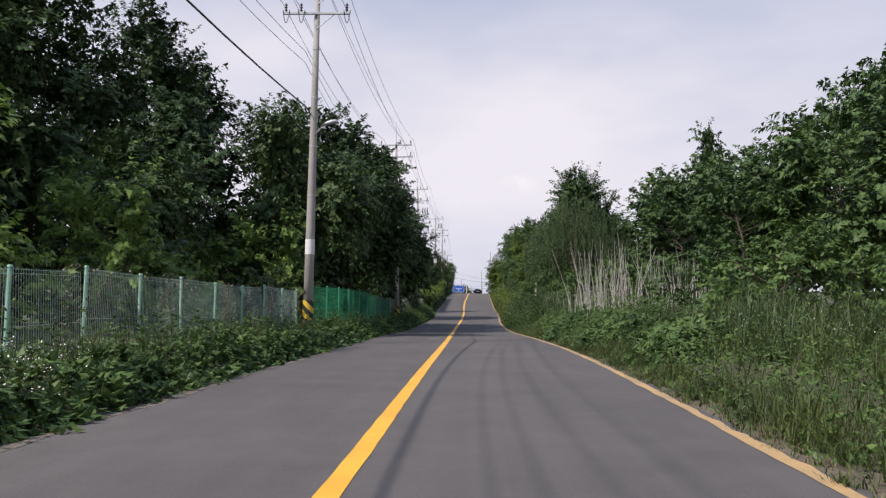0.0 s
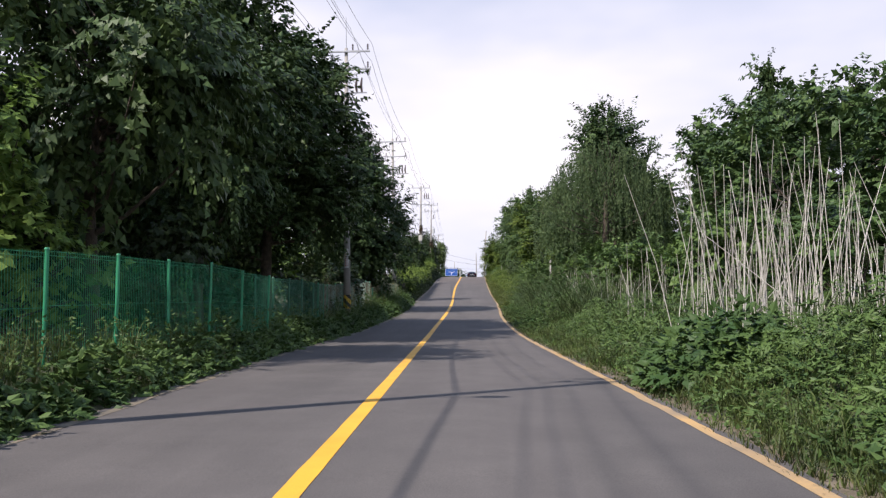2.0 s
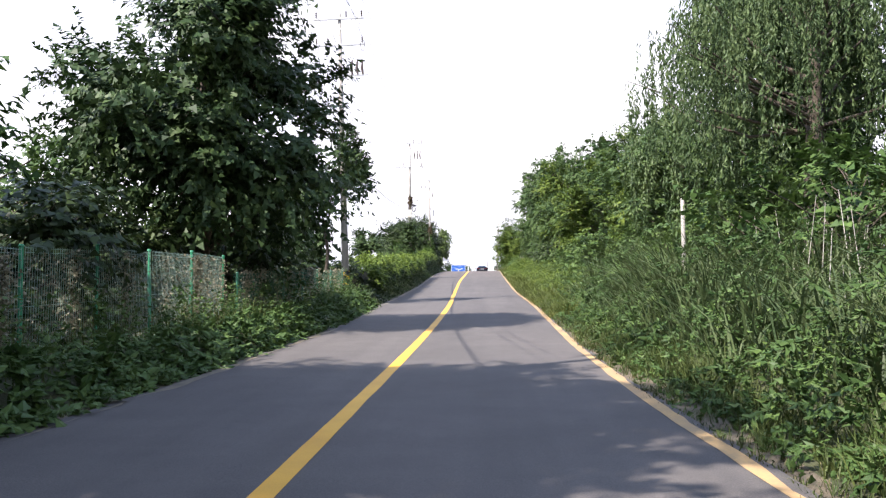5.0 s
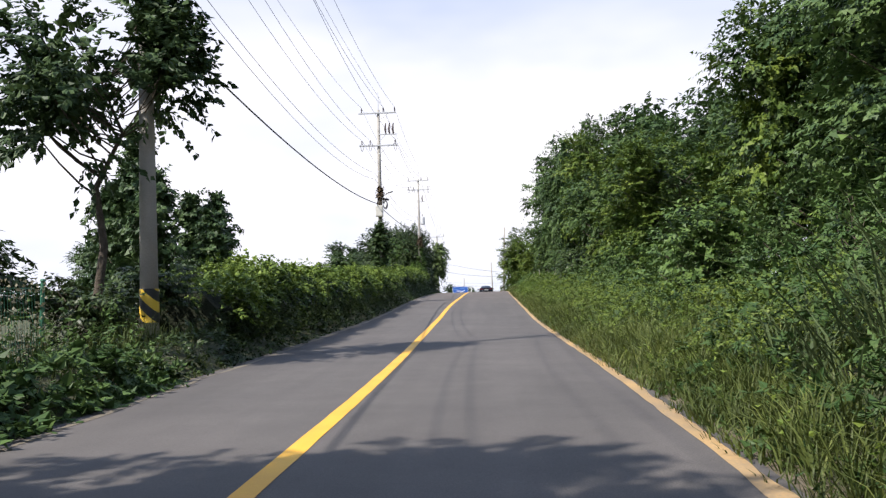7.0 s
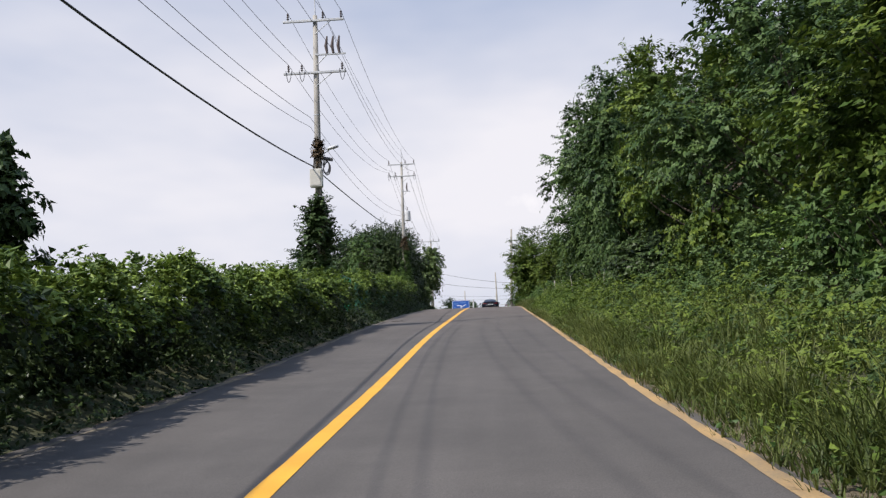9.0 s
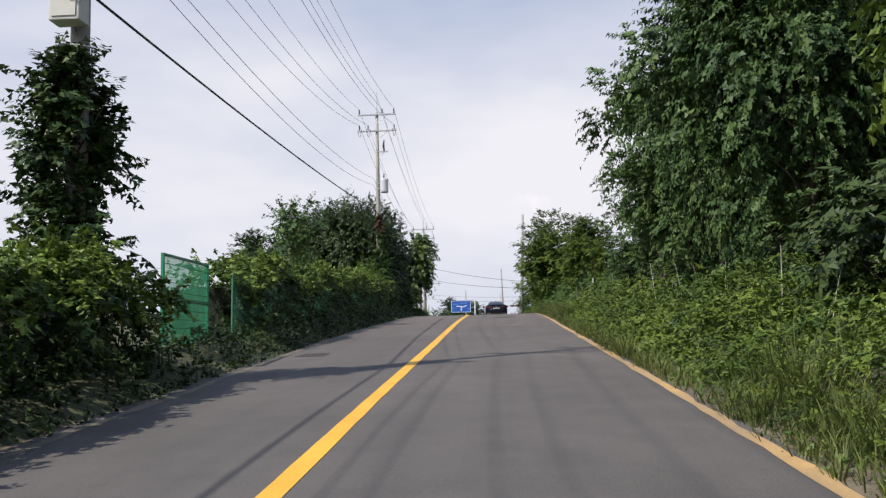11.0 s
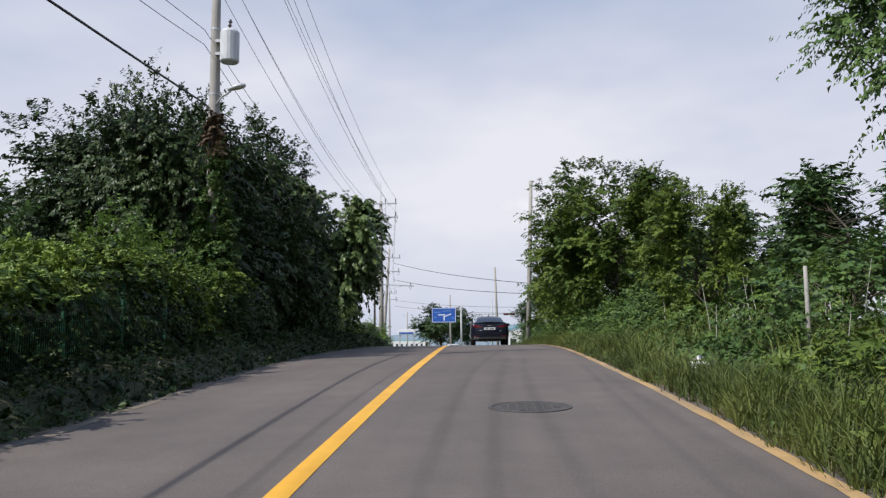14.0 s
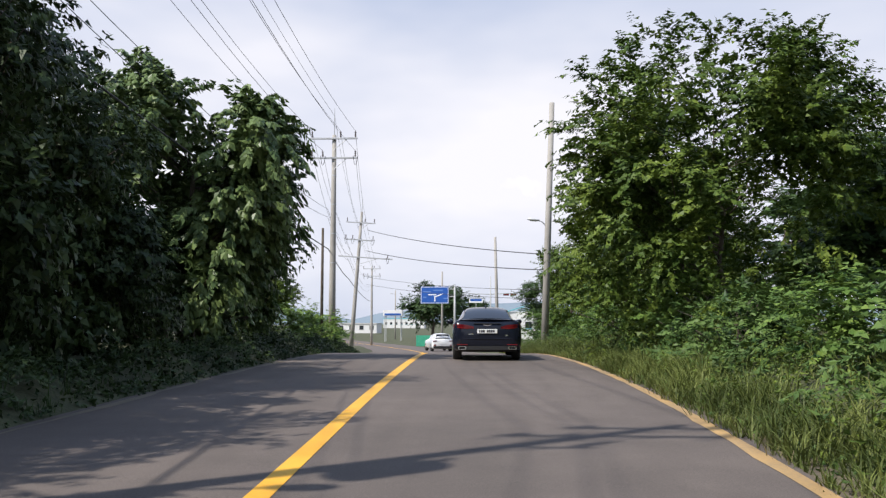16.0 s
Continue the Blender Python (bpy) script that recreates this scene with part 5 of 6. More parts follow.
# near-black solid filling: the hedge's inner shade put into its colour
HEDGE_CORE = surface("hedge_inner_shade", (0.010, 0.014, 0.006), (0.022, 0.030, 0.012), 1.0, 3, 20, 0.8, depth=0.05)
hedge_core("hedge_twigs", "solid dark core standing for the shade inside the hedge", 93.0, 128.6, (-5.85, -6.5), 1.32, 1.7)
# bright leaves above and dark ones below put sun and shade into the hedge
shoot_bank("vine_hedge", "thick hedge of bright vine leaves over a fence", 41, 5600, hedge_place(92.4, 129, (-5.42, -6.0), 1.42, 1.9, 0.54), 0.36, 0.092, LEAF_HEDGE, 15, 0.85)
shoot_bank("hedge_skirt", "leaves low on the hedge face, coloured dark for its shade", 45, 2600, hedge_place(92.4, 129, (-5.62, -6.2), 1.38, 1.9, 0.0, 0.57), 0.40, 0.085, LEAF_VINE, 13, 0.8)
hedge_core("hedge_twigs", "solid dark core standing for the shade inside the vine wall", 135.4, 166.7, (-6.95, -7.35), 1.4, 1.2)
shoot_bank("vine_hedge", "wall of hanging vines with bright tops", 42, 4600, hedge_place(134.8, 166.7, (-6.7, -7.05), 1.55, 1.6, 0.58), 0.36, 0.092, LEAF_HEDGE, 15, 0.85)
shoot_bank("hedge_skirt", "leaves low on the vine wall, coloured dark for its shade", 46, 2000, hedge_place(134.8, 168, (-6.85, -7.2), 1.5, 1.6, 0.0, 0.62), 0.42, 0.085, LEAF_VINE, 13, 0.8)


# ---- verges ----
def left_cover(y0, y1, d0, d1, h0):
    def place(rng, n):
        p, d = beside(rng, n, -1, d0, d1, y0, y1)
        mounds = 0.5 + 0.5 * np.sin(p[:, 1] * 1.7 + p[:, 0] * 2) * np.sin(p[:, 1] * 0.6)
        p[:, 2] += rng.uniform(0.02, 1, n) ** 0.6 * h0 * (0.35 + 0.65 * mounds) * ease(0.0, 0.7, d - d0 + 0.1)
        return p, np.stack([np.full(n, 0.5), np.zeros(n), np.full(n, 0.8)], -1)
    return place


shoot_bank("bank_creepers", "low leafy creepers spilling down the bank", 43, 3800, left_cover(-9.4, 87.4, 0.15, 0.85, 0.46), 0.34, 0.12, LEAF_BANK)
# the dark leaf colour stands for the shade at the hedge foot
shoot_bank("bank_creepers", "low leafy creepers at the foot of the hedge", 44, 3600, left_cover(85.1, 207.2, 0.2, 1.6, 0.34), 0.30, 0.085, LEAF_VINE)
rng = np.random.default_rng(51)
p, d = beside(rng, 19000, -1, 0.15, 2.2, -9.4, 90.5)
grass("verge_grass", "tufts of grass on the bank by the fence", 52, p, 0.25 + 0.42 * ease(0.4, 1.3, d), 0.006)
p, d = beside(rng, 5000, -1, 0.05, 1.2, 127.6, 208.8)
# leaf-dark blades put the shade of the vines into the grass
grass("verge_grass", "rough grass at the foot of the vines", 53, p, 0.18 + 0.18 * ease(0.2, 1, d), 0.006, LEAF_DARK)
p, d = beside(rng, 24000, 1, -0.02, 1.0, -6.2, 78.1)
grass("verge_grass", "short rough grass at the road edge", 54, p, 0.14 + 0.30 * ease(0.0, 0.8, d), 0.006, lean=0.8)
p, d = beside(rng, 28000, 1, 0.6, 5.5, -3.1, 71.8, 1.3)
grass("verge_grass", "tall feathery meadow grass and weeds", 55, p, 0.45 + 0.4 * ease(0.8, 3, d), 0.005, lean=0.75)
p, d = beside(rng, 52000, 1, -0.02, 1.1, 78.1, 208.8)
low = (p[:, 1] < 126) | (p[:, 1] > 151) | (d < 0.3)
p, d = p[low], d[low]
grass("verge_grass", "thick arching olive-green grass at the road edge", 56, p, 0.26 + 0.30 * ease(0.0, 0.6, d), 0.007, GRASS_OLIVE, lean=0.9)
p, d = beside(rng, 19000, 1, 0.7, 4.2, 78.1, 208.8, 1.2)
bare = ((p[:, 1] > 158.5) & (p[:, 1] < 163.5) & (d < 1.8)) | ((p[:, 1] > 125) & (p[:, 1] < 151))          # left open by the dumped bags and the broad weeds
grass("verge_grass", "rank green grass on the bank", 57, p[~bare], (0.35 + 0.4 * ease(0.7, 2.5, d))[~bare], 0.007, GRASS_OLIVE, lean=0.95)
p, d = beside(rng, 1500, 1, 0.35, 5.0, 3.1, 78.1)
weeds("roadside_weeds", "leafy green weeds among the grass", 58, p, 0.75, 0.085, LEAF_MID, 14)
p, d = beside(rng, 1500, 1, 0.22, 4.0, 78.1, 208.8)
low = (p[:, 1] < 147.9) | (p[:, 1] > 166.7) | (d > 1.4)
p, d = p[low], d[low]
weeds("roadside_weeds", "leafy green weeds on the bank", 59, p[~((p[:, 1] > 158.2) & (p[:, 1] < 163.9) & (d < 2.0))], 0.6, 0.085, LEAF_FRESH, 15)
p, d = beside(rng, 900, -1, 0.45, 1.5, -6.2, 87.4)
weeds("roadside_weeds", "leafy weeds on the bank below the fence", 60, p, 0.72, 0.12, LEAF_BANK)


p, d = beside(rng, 6500, 1, 1.1, 4.6, 53.1, 84.3)
grass("leafy_reeds", "tall green reeds with long arching leaves", 64, p, 0.9 + 1.0 * ease(0.9, 2.6, d), 0.015, REED_LEAF, 1.0, 7)
p, d = beside(rng, 5000, 1, 2.2, 5.0, 12.5, 56.2)
grass("leafy_reeds", "green reeds among the tall grass", 65, p, 1.1, 0.012, REED_LEAF, 0.6)


def thicket(d0, d1, y0, y1, h):
    def place(rng, n):
        p, d = beside(rng, n, 1, d0, d1, y0, y1)
        mounds = np.clip(0.62 + 0.55 * np.sin(p[:, 1] * 1.1 + p[:, 0] + h) * np.sin(p[:, 1] * 0.43 + p[:, 0] * 0.9 + 2 * h), 0.12, 1.15)
        keep = rng.uniform(0, 0.55, n) < mounds
        p, d, mounds, n = p[keep], d[keep], mounds[keep], int(keep.sum())
        p[:, 2] += rng.uniform(0.0, 1, n) ** 0.7 * h * mounds * ease(d0 - 0.3, d0 + 1.6, d)
        return p, np.stack([np.full(n, -0.45), np.zeros(n), np.full(n, 0.7)], -1)
    return place


shoot_bank("bramble_thicket", "tangled leafy thicket along the road edge", 91, 3400, thicket(0.4, 4.4, 53.1, 85.9, 1.7), 0.42, 0.10, LEAF_BANK, width=0.24)
shoot_bank("bramble_thicket", "low leafy tangle on the bank", 92, 4200, thicket(0.6, 4.0, 84.3, 133.5, 1.15), 0.42, 0.075, LEAF_FRESH, width=0.3)
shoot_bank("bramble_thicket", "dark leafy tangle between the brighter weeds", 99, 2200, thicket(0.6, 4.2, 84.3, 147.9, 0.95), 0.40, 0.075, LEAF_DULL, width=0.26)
p, d = beside(rng, 2800, 1, 0.5, 3.2, 84.3, 127, 1.0)
grass("verge_grass", "long pale arching grass among the brambles", 85, p, 0.8, 0.007, GRASS_OLIVE, 0.9, 9)
shoot_bank("bramble_thicket", "tall tangle of brambles under the trees", 98, 3400, thicket(2.2, 5.8, 82.7, 152.6, 2.3), 0.5, 0.095, LEAF_DEEP)
shoot_bank("bramble_thicket", "low leafy tangle behind the verge", 94, 700, thicket(1.3, 4.2, 155.7, 166.7, 0.6), 0.36, 0.10, LEAF_MID)
shoot_bank("bramble_thicket", "waist-high mass of drooping leafy shoots by the road", 95, 2700, thicket(0.7, 4.4, 165.9, 208.8, 1.3), 0.42, 0.11, LEAF_MID, width=0.22)
shoot_bank("bramble_thicket", "rank broad-leaved weeds crowding the road edge", 97, 3800, thicket(0.55, 4.2, 126.5, 156.5, 1.2), 0.42, 0.105, LEAF_FRESH, width=0.26)
shoot_bank("bramble_thicket", "low leafy tangle among the grass", 93, 700, thicket(1.2, 4.5, 0.0, 31.2, 0.6), 0.38, 0.085, LEAF_BANK, width=0.24)
shoot_bank("bramble_thicket", "chest-high weeds in front of the dead reeds", 90, 1200, thicket(0.7, 3.6, 26.0, 38.0, 1.35), 0.42, 0.09, LEAF_BANK, width=0.2)
shoot_bank("bramble_thicket", "thick stand of broad-leaved weeds by the road", 96, 3000, thicket(0.7, 4.0, 26.5, 54.6, 1.05), 0.40, 0.10, LEAF_BANK, width=0.2)


def clump(x0, y0, r, h):
    """A rounded mass of shoots about one spot."""
    def place(rng, n):
        a, q = rng.uniform(0, 2 * math.pi, n), np.sqrt(rng.uniform(0, 1, n))
        x, y = x0 + r * q * np.cos(a), y0 + 1.5 * r * q * np.sin(a)
        up = rng.uniform(0.1, 1, n) ** 0.6 * h * np.sqrt(np.clip(1.02 - q * q, 0, 1))
        return np.stack([x, y, ground_z(x, y) + up], -1), np.stack([np.full(n, -0.3), np.full(n, -0.3), np.full(n, 0.7)], -1)
    return place


shoot_bank("broad_leaved_weeds", "clump of tall weeds with broad pointed leaves", 101, 330, clump(4.0, 33.7, 1.15, 1.0), 0.38, 0.15, LEAF_BANK, 10, width=0.34)
shoot_bank("broad_leaved_weeds", "clump of broad-leaved weeds among the grass", 102, 260, clump(4.4, 25.9, 1.2, 0.85), 0.36, 0.14, LEAF_BANK, 10, width=0.34)
shoot_bank("broad_leaved_weeds", "clump of broad-leaved weeds among the grass", 103, 220, clump(4.6, 18.7, 1.1, 0.75), 0.36, 0.13, LEAF_BANK, 10, width=0.34)


def mat(side, d0, d1, y0, y1):
    def place(rng, n):
        p, d = beside(rng, n, side, d0, d1, y0, y1)
        p[:, 2] += rng.uniform(0.01, 0.16, n)
        return p, np.zeros(p.shape)
    return place


leaf_bank("ground_cover", "mat of small creeping leaves under the grass", 74, 24000, mat(1, 0.05, 4.2, 78.1, 208.8), 0.07, LEAF_MID, up=0.2)
leaf_bank("ground_cover", "mat of small creeping leaves under the grass", 75, 15000, mat(1, 0.05, 4.2, -3.1, 78.1), 0.07, LEAF_MID, up=0.2)
leaf_bank("ground_cover", "mat of small creeping leaves on the bank", 76, 9000, mat(-1, 0.1, 1.9, -6.2, 87.4), 0.07, LEAF_BANK, up=0.2)
# dark leaves carry the shade below the vines in their colour
leaf_bank("ground_cover", "mat of small leaves darkened for shade under the vines", 77, 15000, mat(-1, 0.05, 2.0, 87.4, 207.2), 0.075, LEAF_VINE, up=0.2)


# dry vines hanging on the fences
def on_fence(x0, y0, x1, y1, lo, hi):
    def place(rng, n):
        t = rng.uniform(0, 1, n)
        t = t + 0.02 * np.sin(t * 60)
        keep = np.sin(t * (y1 - y0) * 1.3) * np.sin(t * (y1 - y0) * 0.45 + 1) > rng.uniform(-1.0, 0.4, n)
        t = t[keep]
        x, y = x0 + (x1 - x0) * t, y0 + (y1 - y0) * t
        m = len(t)
        pos = np.stack([x + rng.normal(0.03, 0.05, m), y, ground_z(x, y) + rng.uniform(lo, hi, m)], -1)
        return pos, np.tile(np.array([0.3, 0, -0.3]), (m, 1))
    return place


leaf_bank("dry_vines", "grey withered vines clinging to the wire fence", 66, 7000, on_fence(-6.2, -9.4, -6.15, 27.6, 0.1, 1.5), 0.05, DRY_VINE, up=0)
leaf_bank("dry_vines", "withered vines and tendrils over the fence", 67, 13000, on_fence(-6.3, 54.0, -6.41, 71.2, 0.1, 1.55), 0.055, DRY_VINE, up=0)
leaf_bank("dry_vines", "withered vines and tendrils over the fence", 68, 8000, on_fence(-6.35, 72.1, -6.0, 85.2, 0.0, 1.3), 0.055, DRY_VINE, up=0)
leaf_bank("fence_vines", "green vine leaves climbing the fence", 69, 2400, on_fence(-6.2, 56.2, -6.0, 87.4, 0.0, 1.0), 0.09, LEAF_BANK, up=0)


p, d = beside(rng, 9000, 1, -0.03, 0.45, -3.1, 208.8)
grass("dry_grass", "short straw-coloured dry grass along the road edge", 70, p, 0.13, 0.005, DRY_GRASS, lean=0.9, tuft=9)

# tall dead reeds
def reeds(name, label, seed, count, x0, x1, y0, y1, h):
    rng = np.random.default_rng(seed)
    s = Shape()
    for _ in range(count):
        y = rng.uniform(y0, y1)
        x = float(right_x(y)) + rng.uniform(x0, x1)
        hh = h * rng.uniform(0.55, 1.25)
        t = rng.normal(0, 0.10, 2)
        if rng.uniform() < 0.15:
            t *= 3.2
        z = gz(x, y)
        s.tube([(x, y, z), (x + t[0] * hh * 0.4, y + t[1] * hh * 0.4, z + hh * 0.5), (x + t[0] * hh, y + t[1] * hh, z + hh)], [0.011, 0.008, 0.004], 4, False)
    return tagged(new(name, s.mesh(name, STRAW)), label, "reeds", kind="stuff")


reeds("dead_reeds", "stand of tall bleached dead reed stalks", 61, 100, 1.7, 4.6, 33.6, 38.4, 3.3)
reeds("dead_reeds", "stand of bleached reed stalks back from the road", 72, 60, 5.4, 8.0, 35.0, 40.0, 2.7)
reeds("dead_reeds", "loose bleached dead stalks behind the weeds", 71, 40, 2.9, 5.8, 37.5, 51.5, 2.3)
reeds("dead_reeds", "bleached dead stalks leaning below the willow", 62, 70, 2.8, 5.0, 51.5, 70.2, 1.9)
reeds("dead_reeds", "scattered dry stalks among the weeds", 63, 60, 2.2, 5.0, 127.6, 171.3, 1.3)


# ---- cars ----
CAR_BLACK = surface("black_car_paint", (0.007, 0.009, 0.017), (0.009, 0.012, 0.021), 0.2, 2, 200, 0.0, coat=0.2)
CAR_BLACK.node_tree.nodes["Principled BSDF"].inputs["Specular IOR Level"].default_value = 0.3
CAR_WHITE = surface("white_car_paint", (0.72, 0.72, 0.71), (0.78, 0.78, 0.77), 0.25, 2, 200, 0.0, coat=1.0)
CAR_GLASS = plain("tinted_glass", (0.012, 0.014, 0.018), 0.04, coat=0.5)
TYRE = surface("tyre_rubber", (0.018, 0.018, 0.018), (0.035, 0.034, 0.032), 0.85, 8, 60, 0.2)
TRIM_BLACK = surface("matt_black_trim", (0.008, 0.008, 0.008), (0.014, 0.014, 0.014), 0.6, 8, 90, 0.1)
CHROME = plain("chrome", (0.75, 0.75, 0.76), 0.12, metal=1.0)
RED_LENS = plain("red_lamp_lens", (0.10, 0.005, 0.008), 0.12, coat=0.4)
DARK_RED = plain("dark_red_reflector", (0.16, 0.01, 0.012), 0.2)
PLATE_WHITE = plain("plate_white", (0.70, 0.71, 0.70), 0.4)
INK = plain("dark_ink", (0.03, 0.03, 0.035), 0.6)
WHITE_LENS = plain("clear_lamp_lens", (0.60, 0.60, 0.60), 0.1)
RIM = surface("alloy_rim", (0.30, 0.30, 0.31), (0.42, 0.42, 0.43), 0.35, 8, 60, 0.0, metal=0.8)


def chaikin(pts, rounds=2):
    for _ in range(rounds):
        out = [pts[0]]
        for a, b in zip(pts, pts[1:]):
            out += [tuple(0.75 * u + 0.25 * v for u, v in zip(a, b)), tuple(0.25 * u + 0.75 * v for u, v in zip(a, b))]
        pts = out + [pts[-1]]
    return pts


def stations(table, count):
    """Smooth rows between the few given ones."""
    t = np.array(table, float)
    ys = np.unique(np.r_[np.linspace(t[0, 0], t[-1, 0], count), t[:, 0]])
    cols = []
    for k in range(1, t.shape[1]):
        m = np.gradient(t[:, k], t[:, 0])
        i = np.clip(np.searchsorted(t[:, 0], ys, side="right") - 1, 0, len(t) - 2)
        h = t[i + 1, 0] - t[i, 0]
        u = (ys - t[i, 0]) / h
        lo, hi = np.minimum(t[i, k], t[i + 1, k]), np.maximum(t[i, k], t[i + 1, k])
        v = (2 * u**3 - 3 * u**2 + 1) * t[i, k] + (u**3 - 2 * u**2 + u) * h * m[i] + (3 * u**2 - 2 * u**3) * t[i + 1, k] + (u**3 - u**2) * h * m[i + 1]
        cols.append(np.clip(v, lo, hi))
    return np.stack([ys, *cols], -1)


def mirror(half):
    return half + [(-x, y, z) for x, y, z in reversed(half[1:-1])]


def wheel(car, x, y, r, side):
    w = part("wheel", Shape().tube([(x - 0.06 * side, y, r), (x + 0.015 * side, y, r)], [0.22, 0.22], 24), TRIM_BLACK, car)
    prof = [(-0.115, r * 0.66), (-0.12, r * 0.9), (-0.095, r * 0.985), (-0.04, r), (0.04, r), (0.095, r * 0.985), (0.12, r * 0.9), (0.115, r * 0.66)]
    secs = [[(x + dx, y + q * math.cos(a), r + q * math.sin(a)) for dx, q in prof] for a in [2 * math.pi * k / 32 for k in range(32)]]
    part("tyre", Shape().loft(secs + [secs[0]], cap=False), TYRE, w, smooth=True)
    s = Shape()
    for k in range(5):
        a = 2 * math.pi * k / 5
        d = Vector((0, math.cos(a), math.sin(a)))
        e = Vector((0, -math.sin(a), math.cos(a)))
        c = Vector((x + 0.085 * side, y, r))
        s.add([c + d * 0.03 - e * 0.03, c + d * 0.03 + e * 0.03, c + d * r * 0.66 + e * 0.045, c + d * r * 0.66 - e * 0.045], [(0, 1, 2, 3)])
    s.tube([(x + 0.07 * side, y, r), (x + 0.10 * side, y, r)], [0.06, 0.05], 14)
    s.tube([(x + 0.03 * side, y, r), (x + 0.105 * side, y, r)], [r * 0.66, r * 0.69], 28, False)
    part("rim", s, RIM, w)


def patch(car, name, fn, us, vs, material, label="", thick=0.004):
    """A curved panel laid over the bodywork: fn(u, v) gives its points."""
    s = Shape()
    n = len(vs)
    s.add([fn(u, v) for u in us for v in vs], [(i * n + j, i * n + j + 1, (i + 1) * n + j + 1, (i + 1) * n + j) for i in range(len(us) - 1) for j in range(n - 1)])
    return part(name, s, material, car, label, smooth=True)


def sedan(place, turn):
    car = thing("car", place, "glossy black four-door sedan seen from behind, on the road", "car", turn=turn)
    body = stations([(0.0, 0.70, 0.44, 0.88), (0.03, 0.80, 0.36, 0.97), (0.09, 0.875, 0.29, 1.05), (0.22, 0.915, 0.25, 1.095), (0.6, 0.938, 0.22, 1.08), (1.3, 0.945, 0.20, 1.03),
                     (2.5, 0.945, 0.19, 1.0), (3.6, 0.94, 0.19, 0.97), (4.4, 0.92, 0.20, 0.88), (4.8, 0.86, 0.24, 0.77), (4.95, 0.74, 0.34, 0.68), (4.99, 0.58, 0.42, 0.62)], 44)
    secs = []
    for y, w, zb, zs in body:
        m = zb + (zs - zb) * 0.45
        half = chaikin([(0, y, zb), (0.78 * w, y, zb), (0.95 * w, y, zb + 0.05), (w, y, zb + 0.22), (w * 0.995, y, m + 0.12), (w * 0.965, y, zs - 0.10), (w * 0.90, y, zs - 0.015), (w * 0.6, y, zs + 0.012), (0, y, zs + 0.02)], 2)
        secs.append(mirror(half))
    smooth_auto(part("body", Shape().loft(secs), CAR_BLACK, car), 50)
    cab = stations([(0.42, 0.74, 0.50, 1.09), (0.9, 0.765, 0.535, 1.28), (1.35, 0.78, 0.555, 1.415), (1.9, 0.785, 0.565, 1.462), (2.4, 0.785, 0.56, 1.455), (2.9, 0.78, 0.54, 1.35), (3.75, 0.76, 0.50, 1.0)], 26)
    csecs = []
    for y, w, wr, zt in cab:
        lo = 0.95
        half = chaikin([(0, y, lo), (w, y, lo), (w, y, min(zt - 0.03, 1.06)), (wr + 0.02, y, zt - 0.055), (wr * 0.7, y, zt - 0.008), (0, y, zt)], 2)
        csecs.append(mirror(half))
    smooth_auto(part("cabin", Shape().loft(csecs), CAR_BLACK, car), 60)

    def rear_glass(u, v):
        y = 0.50 + 0.80 * u
        zt = np.interp(y, cab[:, 0], cab[:, 3])
        w = np.interp(u, [0, 1], [0.66, 0.53])
        return (w * v, y - 0.012, zt + 0.010 - 0.035 * abs(v) ** 3)

    patch(car, "rear_window", rear_glass, np.linspace(0, 1, 8), np.linspace(-1, 1, 13), CAR_GLASS, "dark tinted rear window")

    def front_glass(u, v):
        y = 2.75 + 0.92 * u
        zt = np.interp(y, cab[:, 0], cab[:, 3])
        return (0.58 * v, y + 0.01, zt + 0.008 - 0.03 * abs(v) ** 3)

    patch(car, "windscreen", front_glass, np.linspace(0, 1, 6), np.linspace(-1, 1, 9), CAR_GLASS)
    for side in (-1, 1):
        for y0, y1 in ((0.85, 1.85), (1.95, 2.95)):
            def side_glass(u, v, y0=y0, y1=y1, side=side):
                y = y0 + (y1 - y0) * u
                w, wr, zt = (np.interp(y, cab[:, 0], cab[:, k]) for k in (1, 2, 3))
                z0, z1 = 1.07, zt - 0.075
                z = z0 + max(0.01, z1 - z0) * v
                x = w + (wr + 0.03 - w) * np.clip((z - 1.06) / max(0.05, zt - 0.055 - 1.06), 0, 1)
                return (side * (x + 0.010), y, z)
            patch(car, "side_window", side_glass, np.linspace(0, 1, 6), np.linspace(0, 1, 4), CAR_GLASS)

    for side in (-1, 1):
        def lamp(u, v, side=side):
            x = 0.36 + (0.90 - 0.36) * u
            z = np.interp(u, [0, 0.35, 1], [0.86, 0.845, 0.875]) + v * np.interp(u, [0, 0.35, 1], [0.05, 0.115, 0.105])
            y = 0.004 + 0.42 * max(0, (x - 0.62) / 0.30) ** 2.4 * 0.55
            return (side * x, y - 0.012, z)
        o = patch(car, "tail_lamp", lamp, np.linspace(0, 1, 10), np.linspace(0, 1, 4), RED_LENS, "red wrap-around tail lamp")
        s = Shape()
        for k in range(9):
            a, b = lamp(k / 9, 0.12), lamp((k + 1) / 9, 0.12)
            a2, b2 = lamp(k / 9, 0.30), lamp((k + 1) / 9, 0.30)
            s.add([(a[0], a[1] - 0.006, a[2]), (b[0], b[1] - 0.006, b[2]), (b2[0], b2[1] - 0.006, b2[2]), (a2[0], a2[1] - 0.006, a2[2])], [(0, 1, 2, 3)])
        part("reversing_strip", s, WHITE_LENS if False else DARK_RED, o)
